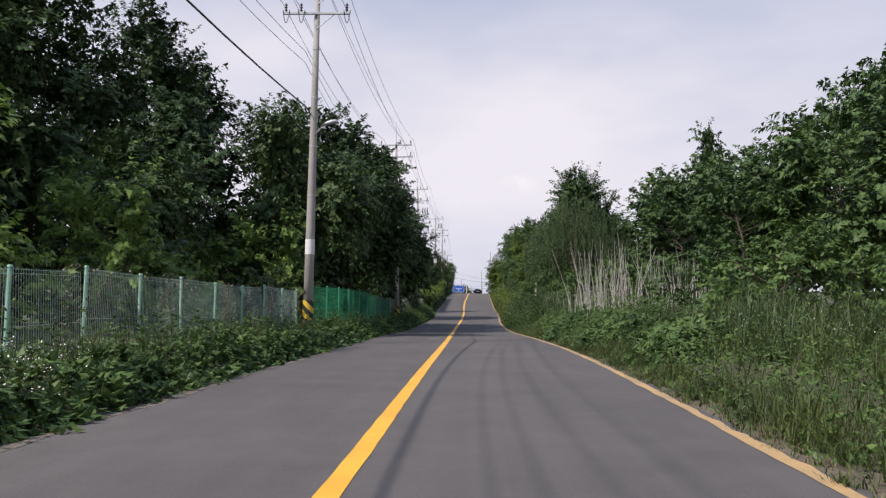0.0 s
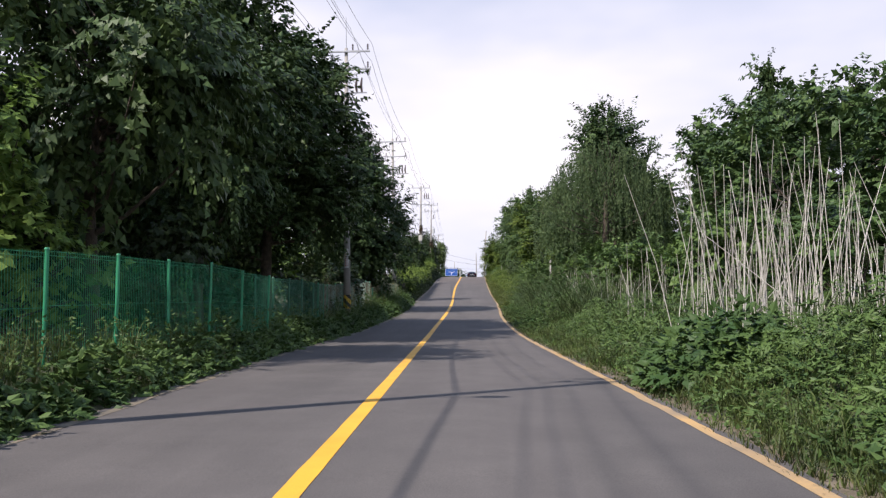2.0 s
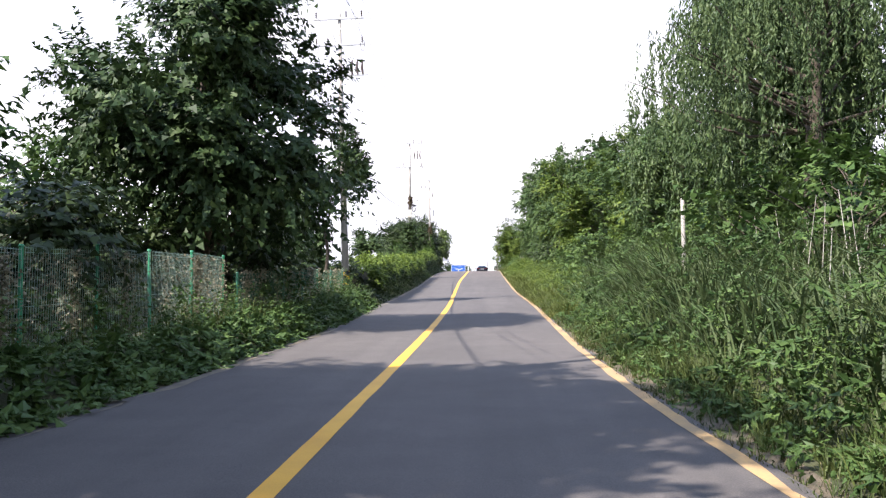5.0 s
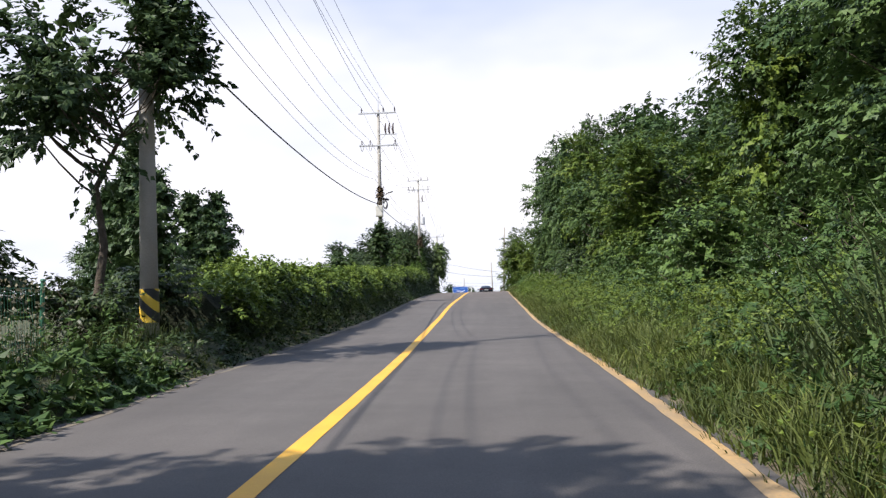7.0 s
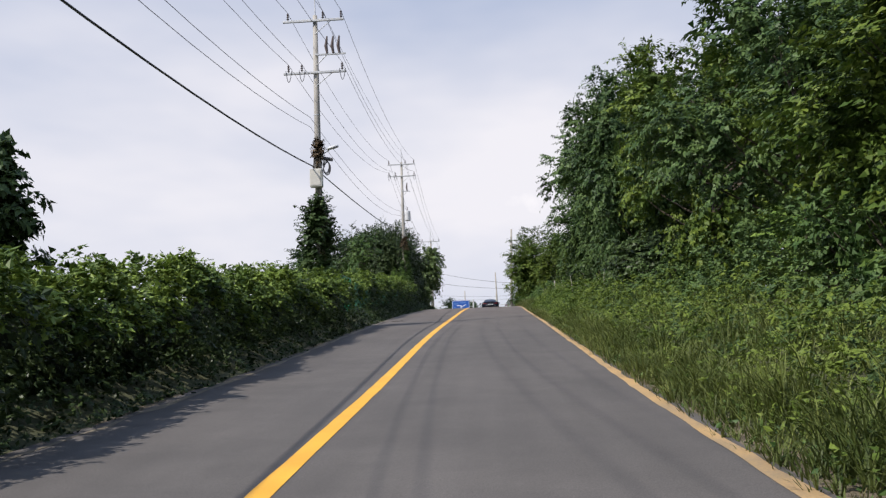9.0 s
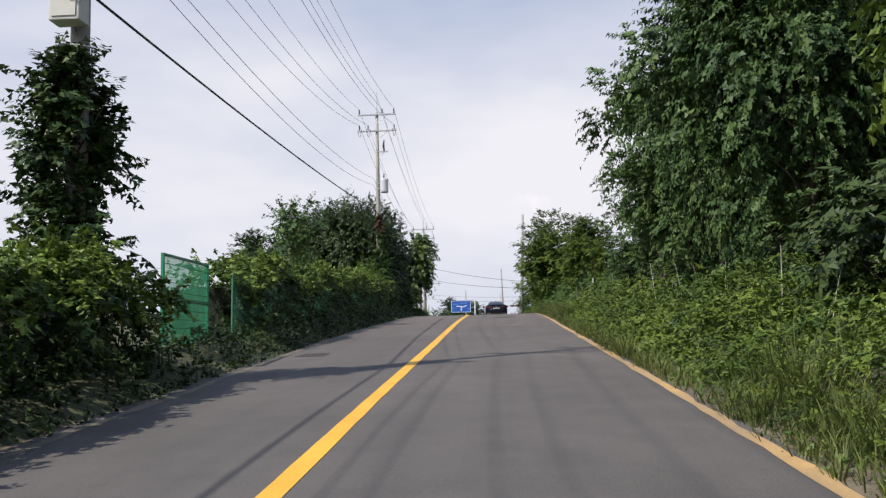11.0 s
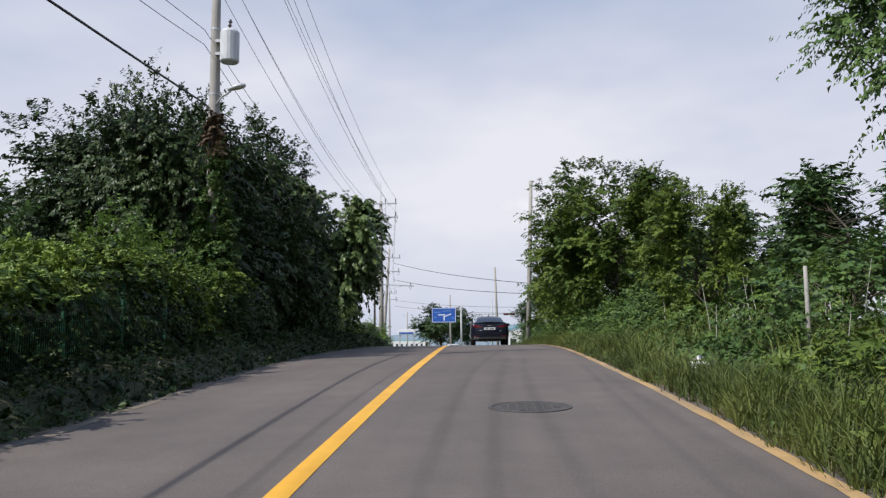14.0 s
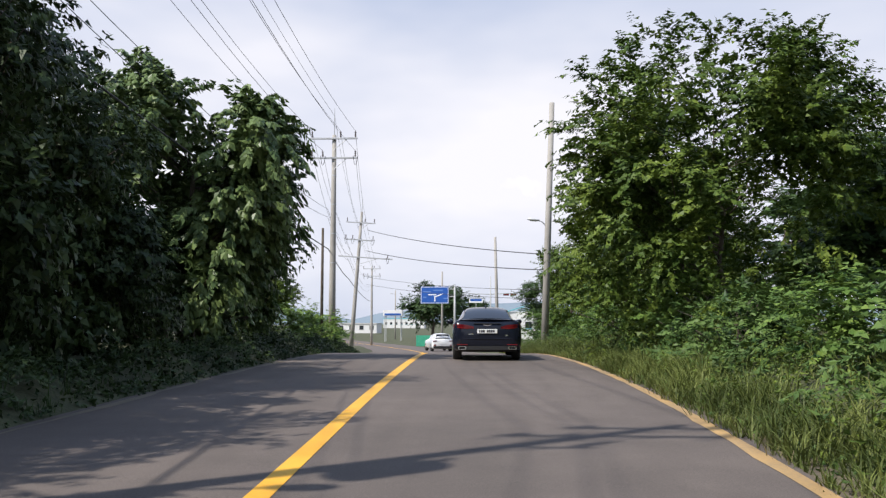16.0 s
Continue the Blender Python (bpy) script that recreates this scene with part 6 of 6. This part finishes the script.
        part("exhaust_tip", Shape().loft([[(side * (0.665 + sx * 0.105 * k), -0.012 + dy, 0.345 + sz * 0.042 * k) for sx, sz in ((-1, -0.7), (-0.8, -1), (0.8, -1), (1, -0.7), (1.05, 0.8), (0.85, 1), (-0.85, 1), (-1.05, 0.8))]
                                          for dy, k in ((0.03, 1.0), (-0.012, 1.0), (-0.012, 0.74), (0.02, 0.70))], cap=False), CHROME, car, "chrome exhaust tip")
        part("reflector", Shape().box((side * 0.52, -0.018, 0.425), (side * 0.80, 0.02, 0.445), 0.004), DARK_RED, car)
        mir = Shape().loft([[(side * (0.93 + 0.20 * t), 3.05 + 0.02 * t + w * 0.075 * math.cos(a), 1.03 + 0.02 * t + w * 0.075 * math.sin(a)) for a in [2 * math.pi * k / 12 for k in range(12)]] for t, w in ((0, 0.3), (0.2, 0.9), (0.6, 1.0), (0.9, 0.85), (1.0, 0.4))])
        part("wing_mirror", mir, CAR_BLACK, car, smooth=True)
        wheel(car, side * 0.80, 0.98, 0.345, side)
        wheel(car, side * 0.80, 3.98, 0.345, side)
    part("number_plate", Shape().box((-0.265, -0.030, 0.735), (0.265, -0.012, 0.845), 0.006), PLATE_WHITE, car, "white number plate with dark bars")
    bars = Shape()
    for k, wd in enumerate((0.035, 0.045, 0.05, 0.0, 0.045, 0.045, 0.045, 0.045)):
        if wd:
            bars.box((-0.20 + k * 0.053 - wd / 2, -0.033, 0.757), (-0.20 + k * 0.053 + wd / 2, -0.0305, 0.823))
    part("plate_bars", bars, INK, car)
    part("boot_lip", Shape().loft([[(x, 0.075 + 0.16 * abs(x) ** 2 - 0.03, 1.080 - 0.02 * abs(x)), (x, 0.02 + 0.16 * abs(x) ** 2, 1.112 - 0.03 * abs(x)), (x, 0.14 + 0.16 * abs(x) ** 2, 1.095 - 0.02 * abs(x))] for x in np.linspace(-0.74, 0.74, 13)]), CAR_BLACK, car, smooth=True)
    part("boot_garnish", Shape().box((-0.36, -0.012, 0.985), (0.36, 0.02, 1.0), 0.004), TRIM_BLACK, car)
    part("badge", Shape().add([(0, -0.010, 0.925), (-0.115, -0.004, 0.962), (-0.10, -0.004, 0.945), (-0.03, -0.010, 0.925), (0, -0.014, 0.955), (0.03, -0.010, 0.925), (0.10, -0.004, 0.945), (0.115, -0.004, 0.962)], [(0, 4, 2, 3), (4, 1, 2), (0, 5, 6, 4), (4, 6, 7)]), CHROME, car, "chrome winged badge")
    part("model_badge", Shape().box((-0.50, -0.006, 0.70), (-0.37, 0.004, 0.725)), CHROME, car)
    part("model_badge", Shape().box((0.47, -0.006, 0.665), (0.55, 0.004, 0.70)), CHROME, car)
    part("bumper_trim", Shape().loft([[(x, 0.0 + 0.10 * abs(x) ** 4 - 0.012, 0.40), (x, 0.0 + 0.10 * abs(x) ** 4 - 0.016, 0.30), (x, 0.10 + 0.10 * abs(x) ** 4, 0.25), (x, 0.12, 0.40)] for x in np.linspace(-0.78, 0.78, 11)]), TRIM_BLACK, car)
    part("crease_trim", Shape().loft([[(x, 0.10 * abs(x) ** 4 - 0.010, 0.60), (x, 0.10 * abs(x) ** 4 - 0.020, 0.59), (x, 0.10 * abs(x) ** 4 - 0.006, 0.575)] for x in np.linspace(-0.74, 0.74, 11)]), CAR_BLACK, car)
    part("aerial_fin", Shape().loft([[(-0.02, 1.50, 1.44), (0.02, 1.50, 1.44), (0.012, 1.52, 1.52), (-0.012, 1.52, 1.52)], [(-0.03, 1.72, 1.455), (0.03, 1.72, 1.455), (0.006, 1.70, 1.462), (-0.006, 1.70, 1.462)]]), CAR_BLACK, car)
    return car


def hatchback(place, turn):
    car = thing("car", place, "white compact crossover seen from behind", "car", turn=turn)
    body = stations([(0.0, 0.72, 0.42, 0.95), (0.05, 0.84, 0.32, 1.05), (0.2, 0.89, 0.26, 1.08), (1.2, 0.90, 0.22, 1.02), (3.0, 0.90, 0.22, 0.98), (3.8, 0.86, 0.26, 0.85), (4.15, 0.62, 0.40, 0.66)], 26)
    secs = []
    for y, w, zb, zs in body:
        secs.append(mirror(chaikin([(0, y, zb), (0.8 * w, y, zb), (0.97 * w, y, zb + 0.06), (w, y, zb + 0.3), (w * 0.97, y, zs - 0.1), (w * 0.88, y, zs), (0, y, zs + 0.02)], 1)))
    smooth_auto(part("body", Shape().loft(secs), CAR_WHITE, car), 50)
    csecs = []
    for y, w, wr, zt in ((0.12, 0.74, 0.56, 1.30), (0.35, 0.77, 0.58, 1.50), (1.0, 0.78, 0.58, 1.55), (2.0, 0.78, 0.57, 1.52), (3.1, 0.74, 0.52, 1.0)):
        csecs.append(mirror(chaikin([(0, y, 0.95), (w, y, 0.95), (w, y, min(1.06, zt - 0.04)), (wr, y, zt - 0.05), (0, y, zt)], 1)))
    smooth_auto(part("cabin", Shape().loft(csecs), CAR_WHITE, car), 50)
    part("rear_window", Shape().add([(-0.60, 0.095, 1.10), (0.60, 0.095, 1.10), (0.50, 0.215, 1.42), (-0.50, 0.215, 1.42)], [(0, 1, 2, 3)]), CAR_GLASS, car)
    part("roof_spoiler", Shape().box((-0.56, 0.10, 1.44), (0.56, 0.42, 1.48), 0.01), CAR_WHITE, car)
    for side in (-1, 1):
        part("tail_lamp", Shape().box((side * 0.52, -0.01, 0.86), (side * 0.84, 0.12, 0.94), 0.01), RED_LENS, car)
        part("lower_lamp", Shape().box((side * 0.60, -0.012, 0.52), (side * 0.78, 0.10, 0.60), 0.01), DARK_RED, car)
        wheel(car, side * 0.78, 0.80, 0.33, side)
        wheel(car, side * 0.78, 3.35, 0.33, side)
    part("bumper_trim", Shape().box((-0.80, -0.015, 0.30), (0.80, 0.10, 0.48), 0.02), TRIM_BLACK, car)
    part("number_plate", Shape().box((-0.26, -0.02, 0.66), (0.26, 0.0, 0.77)), PLATE_WHITE, car)
    return car


sedan((-0.66, 185.3, float(road_z(187.5))), 1.5)
hatchback((-4.2, 232.2, float(road_z(234.0))), 14)


# ---- the junction beyond the crest ----
SIGN_BLUE = surface("blue_sign_face", (0.012, 0.075, 0.32), (0.018, 0.10, 0.40), 0.35, 2, 60, 0.0)
SIGN_WHITE = plain("sign_white", (0.78, 0.78, 0.78), 0.4)
SIGN_PALE = plain("faded_sign_lettering", (0.10, 0.20, 0.48), 0.4)
SIGN_POST = surface("painted_steel_post", (0.30, 0.31, 0.30), (0.42, 0.43, 0.42), 0.5, 3, 60, 0.05)
sg = thing("direction_sign", (-4.75, 274.4, gz(-4.75, 274.4)), "large blue road direction sign on a steel post", "road sign")
part("post", Shape().tube([(0, 0, -0.3), (0, 0, 7.6)], [0.16, 0.13], 12), SIGN_POST, sg, smooth=True)
part("arm", Shape().tube([(0, 0, 6.1), (-4.4, 0, 6.1)], 0.07, 8).tube([(0, 0, 7.1), (-4.4, 0, 7.1)], 0.06, 8), SIGN_POST, sg)
panel = part("panel", Shape().box((-4.6, -0.16, 5.15), (-0.8, -0.10, 7.45), 0.01), SIGN_BLUE, sg)
part("border", Shape().box((-4.55, -0.166, 5.20), (-0.85, -0.163, 5.26)).box((-4.55, -0.166, 7.34), (-0.85, -0.163, 7.40)).box((-4.55, -0.166, 5.26), (-4.49, -0.163, 7.34)).box((-0.91, -0.166, 5.26), (-0.85, -0.163, 7.34)), SIGN_WHITE, panel)
part("arrow", Shape().box((-2.75, -0.166, 5.45), (-2.60, -0.163, 6.2)).add([(-2.72, -0.166, 6.10), (-2.62, -0.166, 6.0), (-1.55, -0.166, 6.42), (-1.62, -0.166, 6.54)], [(0, 1, 2, 3)]).box((-3.6, -0.166, 6.28), (-2.5, -0.163, 6.42)), SIGN_WHITE, panel)
for k, (x, z, w) in enumerate(((-4.3, 6.65, 1.1), (-2.9, 6.85, 1.3), (-1.5, 5.75, 0.6), (-4.3, 5.9, 0.5))):
    part("legend_bar", Shape().box((x, -0.166, z), (x + w, -0.163, z + 0.18)), SIGN_PALE, panel)
plain_pole(-6.6, 277.5, 15.0, 0.16, CONCRETE, "slender concrete pole beside the direction sign")
tp = thing("traffic_signal", (0.3, 305.6, gz(0.3, 305.6)), "traffic signal mast with an arm over the junction", "traffic light")
part("mast", Shape().tube([(0, 0, -0.3), (0, 0, 11.0)], [0.15, 0.10], 12), SIGN_POST, tp, smooth=True)
part("arm", Shape().tube([(0, 0, 7.9), (4.6, 0, 8.1)], [0.08, 0.05], 8).tube([(0, 0, 7.9), (-5, 0, 8.0)], [0.07, 0.04], 8), SIGN_POST, tp)
for x in (2.2, 3.4):
    hd = part("signal_head", Shape().box((x, -0.2, 7.65), (x + 1.0, 0.05, 8.0), 0.03), TRIM_BLACK, tp)
    part("lens", Shape().tube([(x + 0.2, -0.205, 7.82), (x + 0.2, -0.215, 7.82)], 0.12, 12).tube([(x + 0.5, -0.205, 7.82), (x + 0.5, -0.215, 7.82)], 0.12, 12).tube([(x + 0.8, -0.205, 7.82), (x + 0.8, -0.215, 7.82)], 0.12, 12), DARK_RED, hd)
bs = thing("street_name_sign", (-2.2, 306.1, gz(-2.2, 306.1)), "small blue name sign on a pole", "road sign")
part("post", Shape().tube([(0, 0, -0.3), (0, 0, 7.4)], 0.07, 8), SIGN_POST, bs)
bsp = part("panel", Shape().box((-1.2, -0.1, 6.4), (1.2, -0.04, 7.3), 0.01), SIGN_WHITE, bs)
part("legend_bar", Shape().box((-1.0, -0.106, 6.65), (1.0, -0.103, 7.05)), SIGN_BLUE, bsp)
plain_pole(-16.5, 308.7, 13.6, 0.14, CONCRETE, "thin lamp post by the junction", lamp=13.0)

WALL_WHITE = surface("white_cladding", (0.60, 0.60, 0.58), (0.74, 0.74, 0.72), 0.7, 1, 20, 0.1)
WALL_GREY = surface("grey_render", (0.38, 0.38, 0.37), (0.52, 0.52, 0.50), 0.8, 1, 20, 0.1)
ROOF_TURQ = surface("turquoise_roof", (0.10, 0.42, 0.48), (0.18, 0.56, 0.60), 0.5, 2, 20, 0.1)
WINDOW_DARK = plain("window_glass", (0.03, 0.035, 0.04), 0.08)
GREEN_SHEET = surface("green_hoarding", (0.02, 0.26, 0.15), (0.05, 0.36, 0.22), 0.6, 2, 30, 0.1)


def building(x, y, w, d, h, wall, roof, label, storeys=1, turn=0, pitch=0.0):
    b = thing("building", (x, y, gz(x, y)), label, "building", turn=turn)
    part("wall", Shape().box((-w / 2, 0, -0.5), (w / 2, d, h)), wall, b)
    if pitch:
        rs = Shape().loft([[(-w / 2 - 0.3, yy, h), (0, yy, h + pitch), (w / 2 + 0.3, yy, h), (w / 2 + 0.3, yy, h - 0.15), (0, yy, h + pitch - 0.15), (-w / 2 - 0.3, yy, h - 0.15)] for yy in (-0.3, d + 0.3)])
        part("roof", rs, roof, b)
    else:
        part("roof", Shape().box((-w / 2 - 0.15, -0.15, h + 0.004), (w / 2 + 0.15, d + 0.15, h + 0.35)), roof, b)
    n = max(2, int(w / 2.6))
    for s in range(storeys):
        z = (s + 0.4) * h / storeys
        for k in range(n):
            cx = -w / 2 + (k + 0.5) * w / n
            win = part("window", Shape().box((cx - 0.6, -0.05, z), (cx + 0.6, 0.01, z + min(1.2, h / storeys * 0.45)), 0.01), WINDOW_DARK, b)
            part("sill", Shape().box((cx - 0.68, -0.09, z - 0.08), (cx + 0.68, 0.0, z - 0.01)), roof, win)
    return b


building(7.2, 313.4, 8.0, 9, 5.0, WALL_WHITE, ROOF_TURQ, "white shed with a turquoise gabled roof", pitch=1.3)
building(-40, 405.5, 15, 12, 2.6, WALL_WHITE, WALL_GREY, "long low white building with a flat roof")
building(-44, 605.3, 22, 14, 5.0, WALL_WHITE, ROOF_TURQ, "pale low factory with a turquoise roof edge in the distance", 1)
building(14, 402.4, 14, 12, 6.0, WALL_GREY, WALL_WHITE, "pale two-storey workshop behind the trees", 2)
kz = gz(-15.4, 293.1)
ks = thing("bus_shelter", (-15.2, 293.1, kz), "small roadside shelter with steel posts and white roof band", "shelter")
for x in (-1.25, 1.25):
    for y in (0, 1.6):
        part("post", Shape().box((x - 0.05, y - 0.05, -0.2), (x + 0.05, y + 0.05, 4.0)), SIGN_POST, ks)
part("roof", Shape().box((-1.5, -0.2, 4.0), (1.5, 1.9, 4.9), 0.03), WALL_WHITE, ks)
part("sign_band", Shape().box((-1.3, -0.23, 4.1), (1.3, -0.204, 4.4)), SIGN_BLUE, ks)
hb = thing("hoarding", (-8.3, 265, gz(-8.3, 265)), "low bright green hoarding beside the junction", "barrier")
for k in range(6):
    part("board", Shape().box((-0.85 + k * 0.29, -0.02 - 0.01 * (k % 2), 0), (-0.57 + k * 0.29, 0.02, 1.35)), GREEN_SHEET, hb)
again(dark_b, -10.5, 318.1, 30, 1.35, 0.98, label="rounded tree beyond the junction")
again(dark_b, -5.0, 327.5, 130, 1.2, 0.92, label="rounded tree beyond the junction")
again(locust_b, -14.0, 210.4, 30, 0.55, 0.5, label="small tree by the far poles")
again(dark_b, -16.0, 216.6, 200, 0.6, 0.55, label="small dark tree by the far poles")
again(locust_b, 6.0, 227.5, 100, 0.8, 0.75)
again(locust_a, 5.5, 246.3, 10, 0.75, 0.6)
for x, y, s in ((-8.8, 200, 0.62), (-9.8, 206.0, 0.8), (-11.2, 213.5, 0.8), (-8.8, 194.6, 0.62), (-8.6, 203.5, 0.45)):
    again(shrub_light, x, y, y * 7, s, 0.40, label="low light green bush on the verge")

# ridge far off, the haze put into its bluish colour
HILL = surface("hill_in_painted_haze", (0.15, 0.20, 0.24), (0.19, 0.24, 0.275), 1.0, 0.004, 0.05, 0.0)
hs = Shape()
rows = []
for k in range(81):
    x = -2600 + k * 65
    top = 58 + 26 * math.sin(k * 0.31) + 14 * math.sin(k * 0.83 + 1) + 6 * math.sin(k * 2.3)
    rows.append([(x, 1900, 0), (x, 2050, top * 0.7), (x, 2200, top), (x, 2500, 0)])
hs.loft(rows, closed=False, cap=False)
tagged(new("backdrop", hs.mesh("backdrop", HILL, True)), "wooded ridge on the horizon with haze in its bluish colour", "hills", kind="structure")

# ---- small things on and by the road ----
IRON = surface("cast_iron", (0.05, 0.045, 0.04), (0.11, 0.10, 0.09), 0.7, 6, 50, 0.5, metal=0.3)


def slope_at(y):
    return math.degrees(math.atan2(float(road_z(y + 0.5) - road_z(y - 0.5)), 1.0))


def cover(x, y, r, label):
    ob = tagged(new("manhole_cover"), label, "manhole")
    ob.matrix_basis = pose(x, y, float(road_z(y)) + 0.004, slope_at(y))
    part("frame", Shape().loft([[(q * math.cos(a), q * math.sin(a), z) for a in [2 * math.pi * k / 36 for k in range(36)]] for q, z in ((r + 0.06, -0.01), (r + 0.06, 0.006), (r + 0.01, 0.006), (r + 0.01, -0.01))], cap=False), IRON, ob)
    s = Shape().tube([(0, 0, -0.02), (0, 0, 0.003)], r, 36)
    for k in range(-4, 5):
        for j in range(-4, 5):
            if math.hypot(k, j) * 0.15 * r / 0.62 < r * 0.86:
                s.box((k * 0.145 * r / 0.62 - 0.04, j * 0.145 * r / 0.62 - 0.04, 0.003), (k * 0.145 * r / 0.62 + 0.04, j * 0.145 * r / 0.62 + 0.04, 0.009))
    part("lid", s, IRON, ob)


cover(-0.28, 156.0, 0.47, "round cast-iron manhole cover set in the asphalt")
gr = tagged(new("drain_grate"), "rectangular iron drain grate in the asphalt", "drain")
gr.matrix_basis = pose(-4.75, 133.7, float(road_z(133.7)) + 0.004, slope_at(133.7))
part("frame", Shape().box((-0.30, -0.40, -0.02), (0.30, -0.34, 0.006)).box((-0.30, 0.34, -0.02), (0.30, 0.40, 0.006)).box((-0.30, -0.34, -0.02), (-0.25, 0.34, 0.006)).box((0.25, -0.34, -0.02), (0.30, 0.34, 0.006)), IRON, gr)
for k in range(9):
    part("bar", Shape().box((-0.245, -0.32 + k * 0.076, -0.01), (0.245, -0.28 + k * 0.076, 0.004)), IRON, gr)
DUSTY = surface("dried_mud", (0.24, 0.215, 0.18), (0.38, 0.34, 0.29), 0.95, 5, 40, 0.3)
rng = np.random.default_rng(71)
ms = Shape()
for _ in range(34):
    x, y = rng.normal(0.10, 0.22), rng.normal(147.0, 0.6)
    r = 0.012 + 0.075 * rng.uniform(0, 1) ** 2.2
    k = rng.uniform(0.4, 0.9, 9)
    z = float(road_z(y))
    ring = [(x + r * k[i] * 1.4 * math.cos(2 * math.pi * i / 9), y + r * k[i] * math.sin(2 * math.pi * i / 9), 0) for i in range(9)]
    ms.add([(a, b, float(road_z(b)) + 0.004) for a, b, c in ring], [tuple(range(9))])
tagged(new("mud_spots", ms.mesh("mud_spots", DUSTY)), "scattered pale dried mud spots on the asphalt", "mud", kind="stuff")
BAG = surface("white_plastic", (0.66, 0.66, 0.66), (0.80, 0.80, 0.80), 0.5, 6, 40, 0.3)
for x, y, s in ((2.9, 160.3, 0.18), (3.15, 160.9, 0.14), (2.6, 160.0, 0.11), (2.75, 160.8, 0.08)):
    bm = bmesh.new()
    bmesh.ops.create_icosphere(bm, subdivisions=3, radius=s)
    for q in bm.verts:
        f = 1 + 0.35 * noise.noise(q.co * 5 / s * 0.4 + Vector((x, y, 0))) + 0.15 * noise.noise(q.co * 14 / s * 0.4)
        q.co = Vector((q.co.x * f * 1.3, q.co.y * f, q.co.z * f * 0.45))
    me = bpy.data.meshes.new("plastic_bag")
    bm.to_mesh(me)
    bm.free()
    me.materials.append(BAG)
    for poly in me.polygons:
        poly.use_smooth = True
    o = tagged(new("plastic_bag", me), "crumpled white plastic bag dumped on the verge", "rubbish", "dumped bags")
    o.location = (x, y, gz(x, y) + s * 0.28)
p, d = beside(np.random.default_rng(81), 200, 1, 1.6, 3.2, 7.8, 31.2)
p[:, 2] += 0.75
leaf_bank("white_blossom", "small white wildflowers among the grass", 82, 200, lambda r, n: (p + r.normal(0, 0.06, p.shape), np.zeros(p.shape)), 0.02, FLOWER, category="flowers")
fl = np.random.default_rng(83)
p2 = np.stack([fl.normal(-5.1, 0.25, 260), fl.normal(8.7, 0.8, 260), np.zeros(260)], -1)
p2[:, 2] = ground_z(p2[:, 0], p2[:, 1]) + fl.uniform(0.35, 0.6, 260)
leaf_bank("white_blossom", "patch of small white wildflowers on the bank", 84, 260, lambda r, n: (p2, np.zeros(p2.shape)), 0.03, FLOWER, category="flowers")
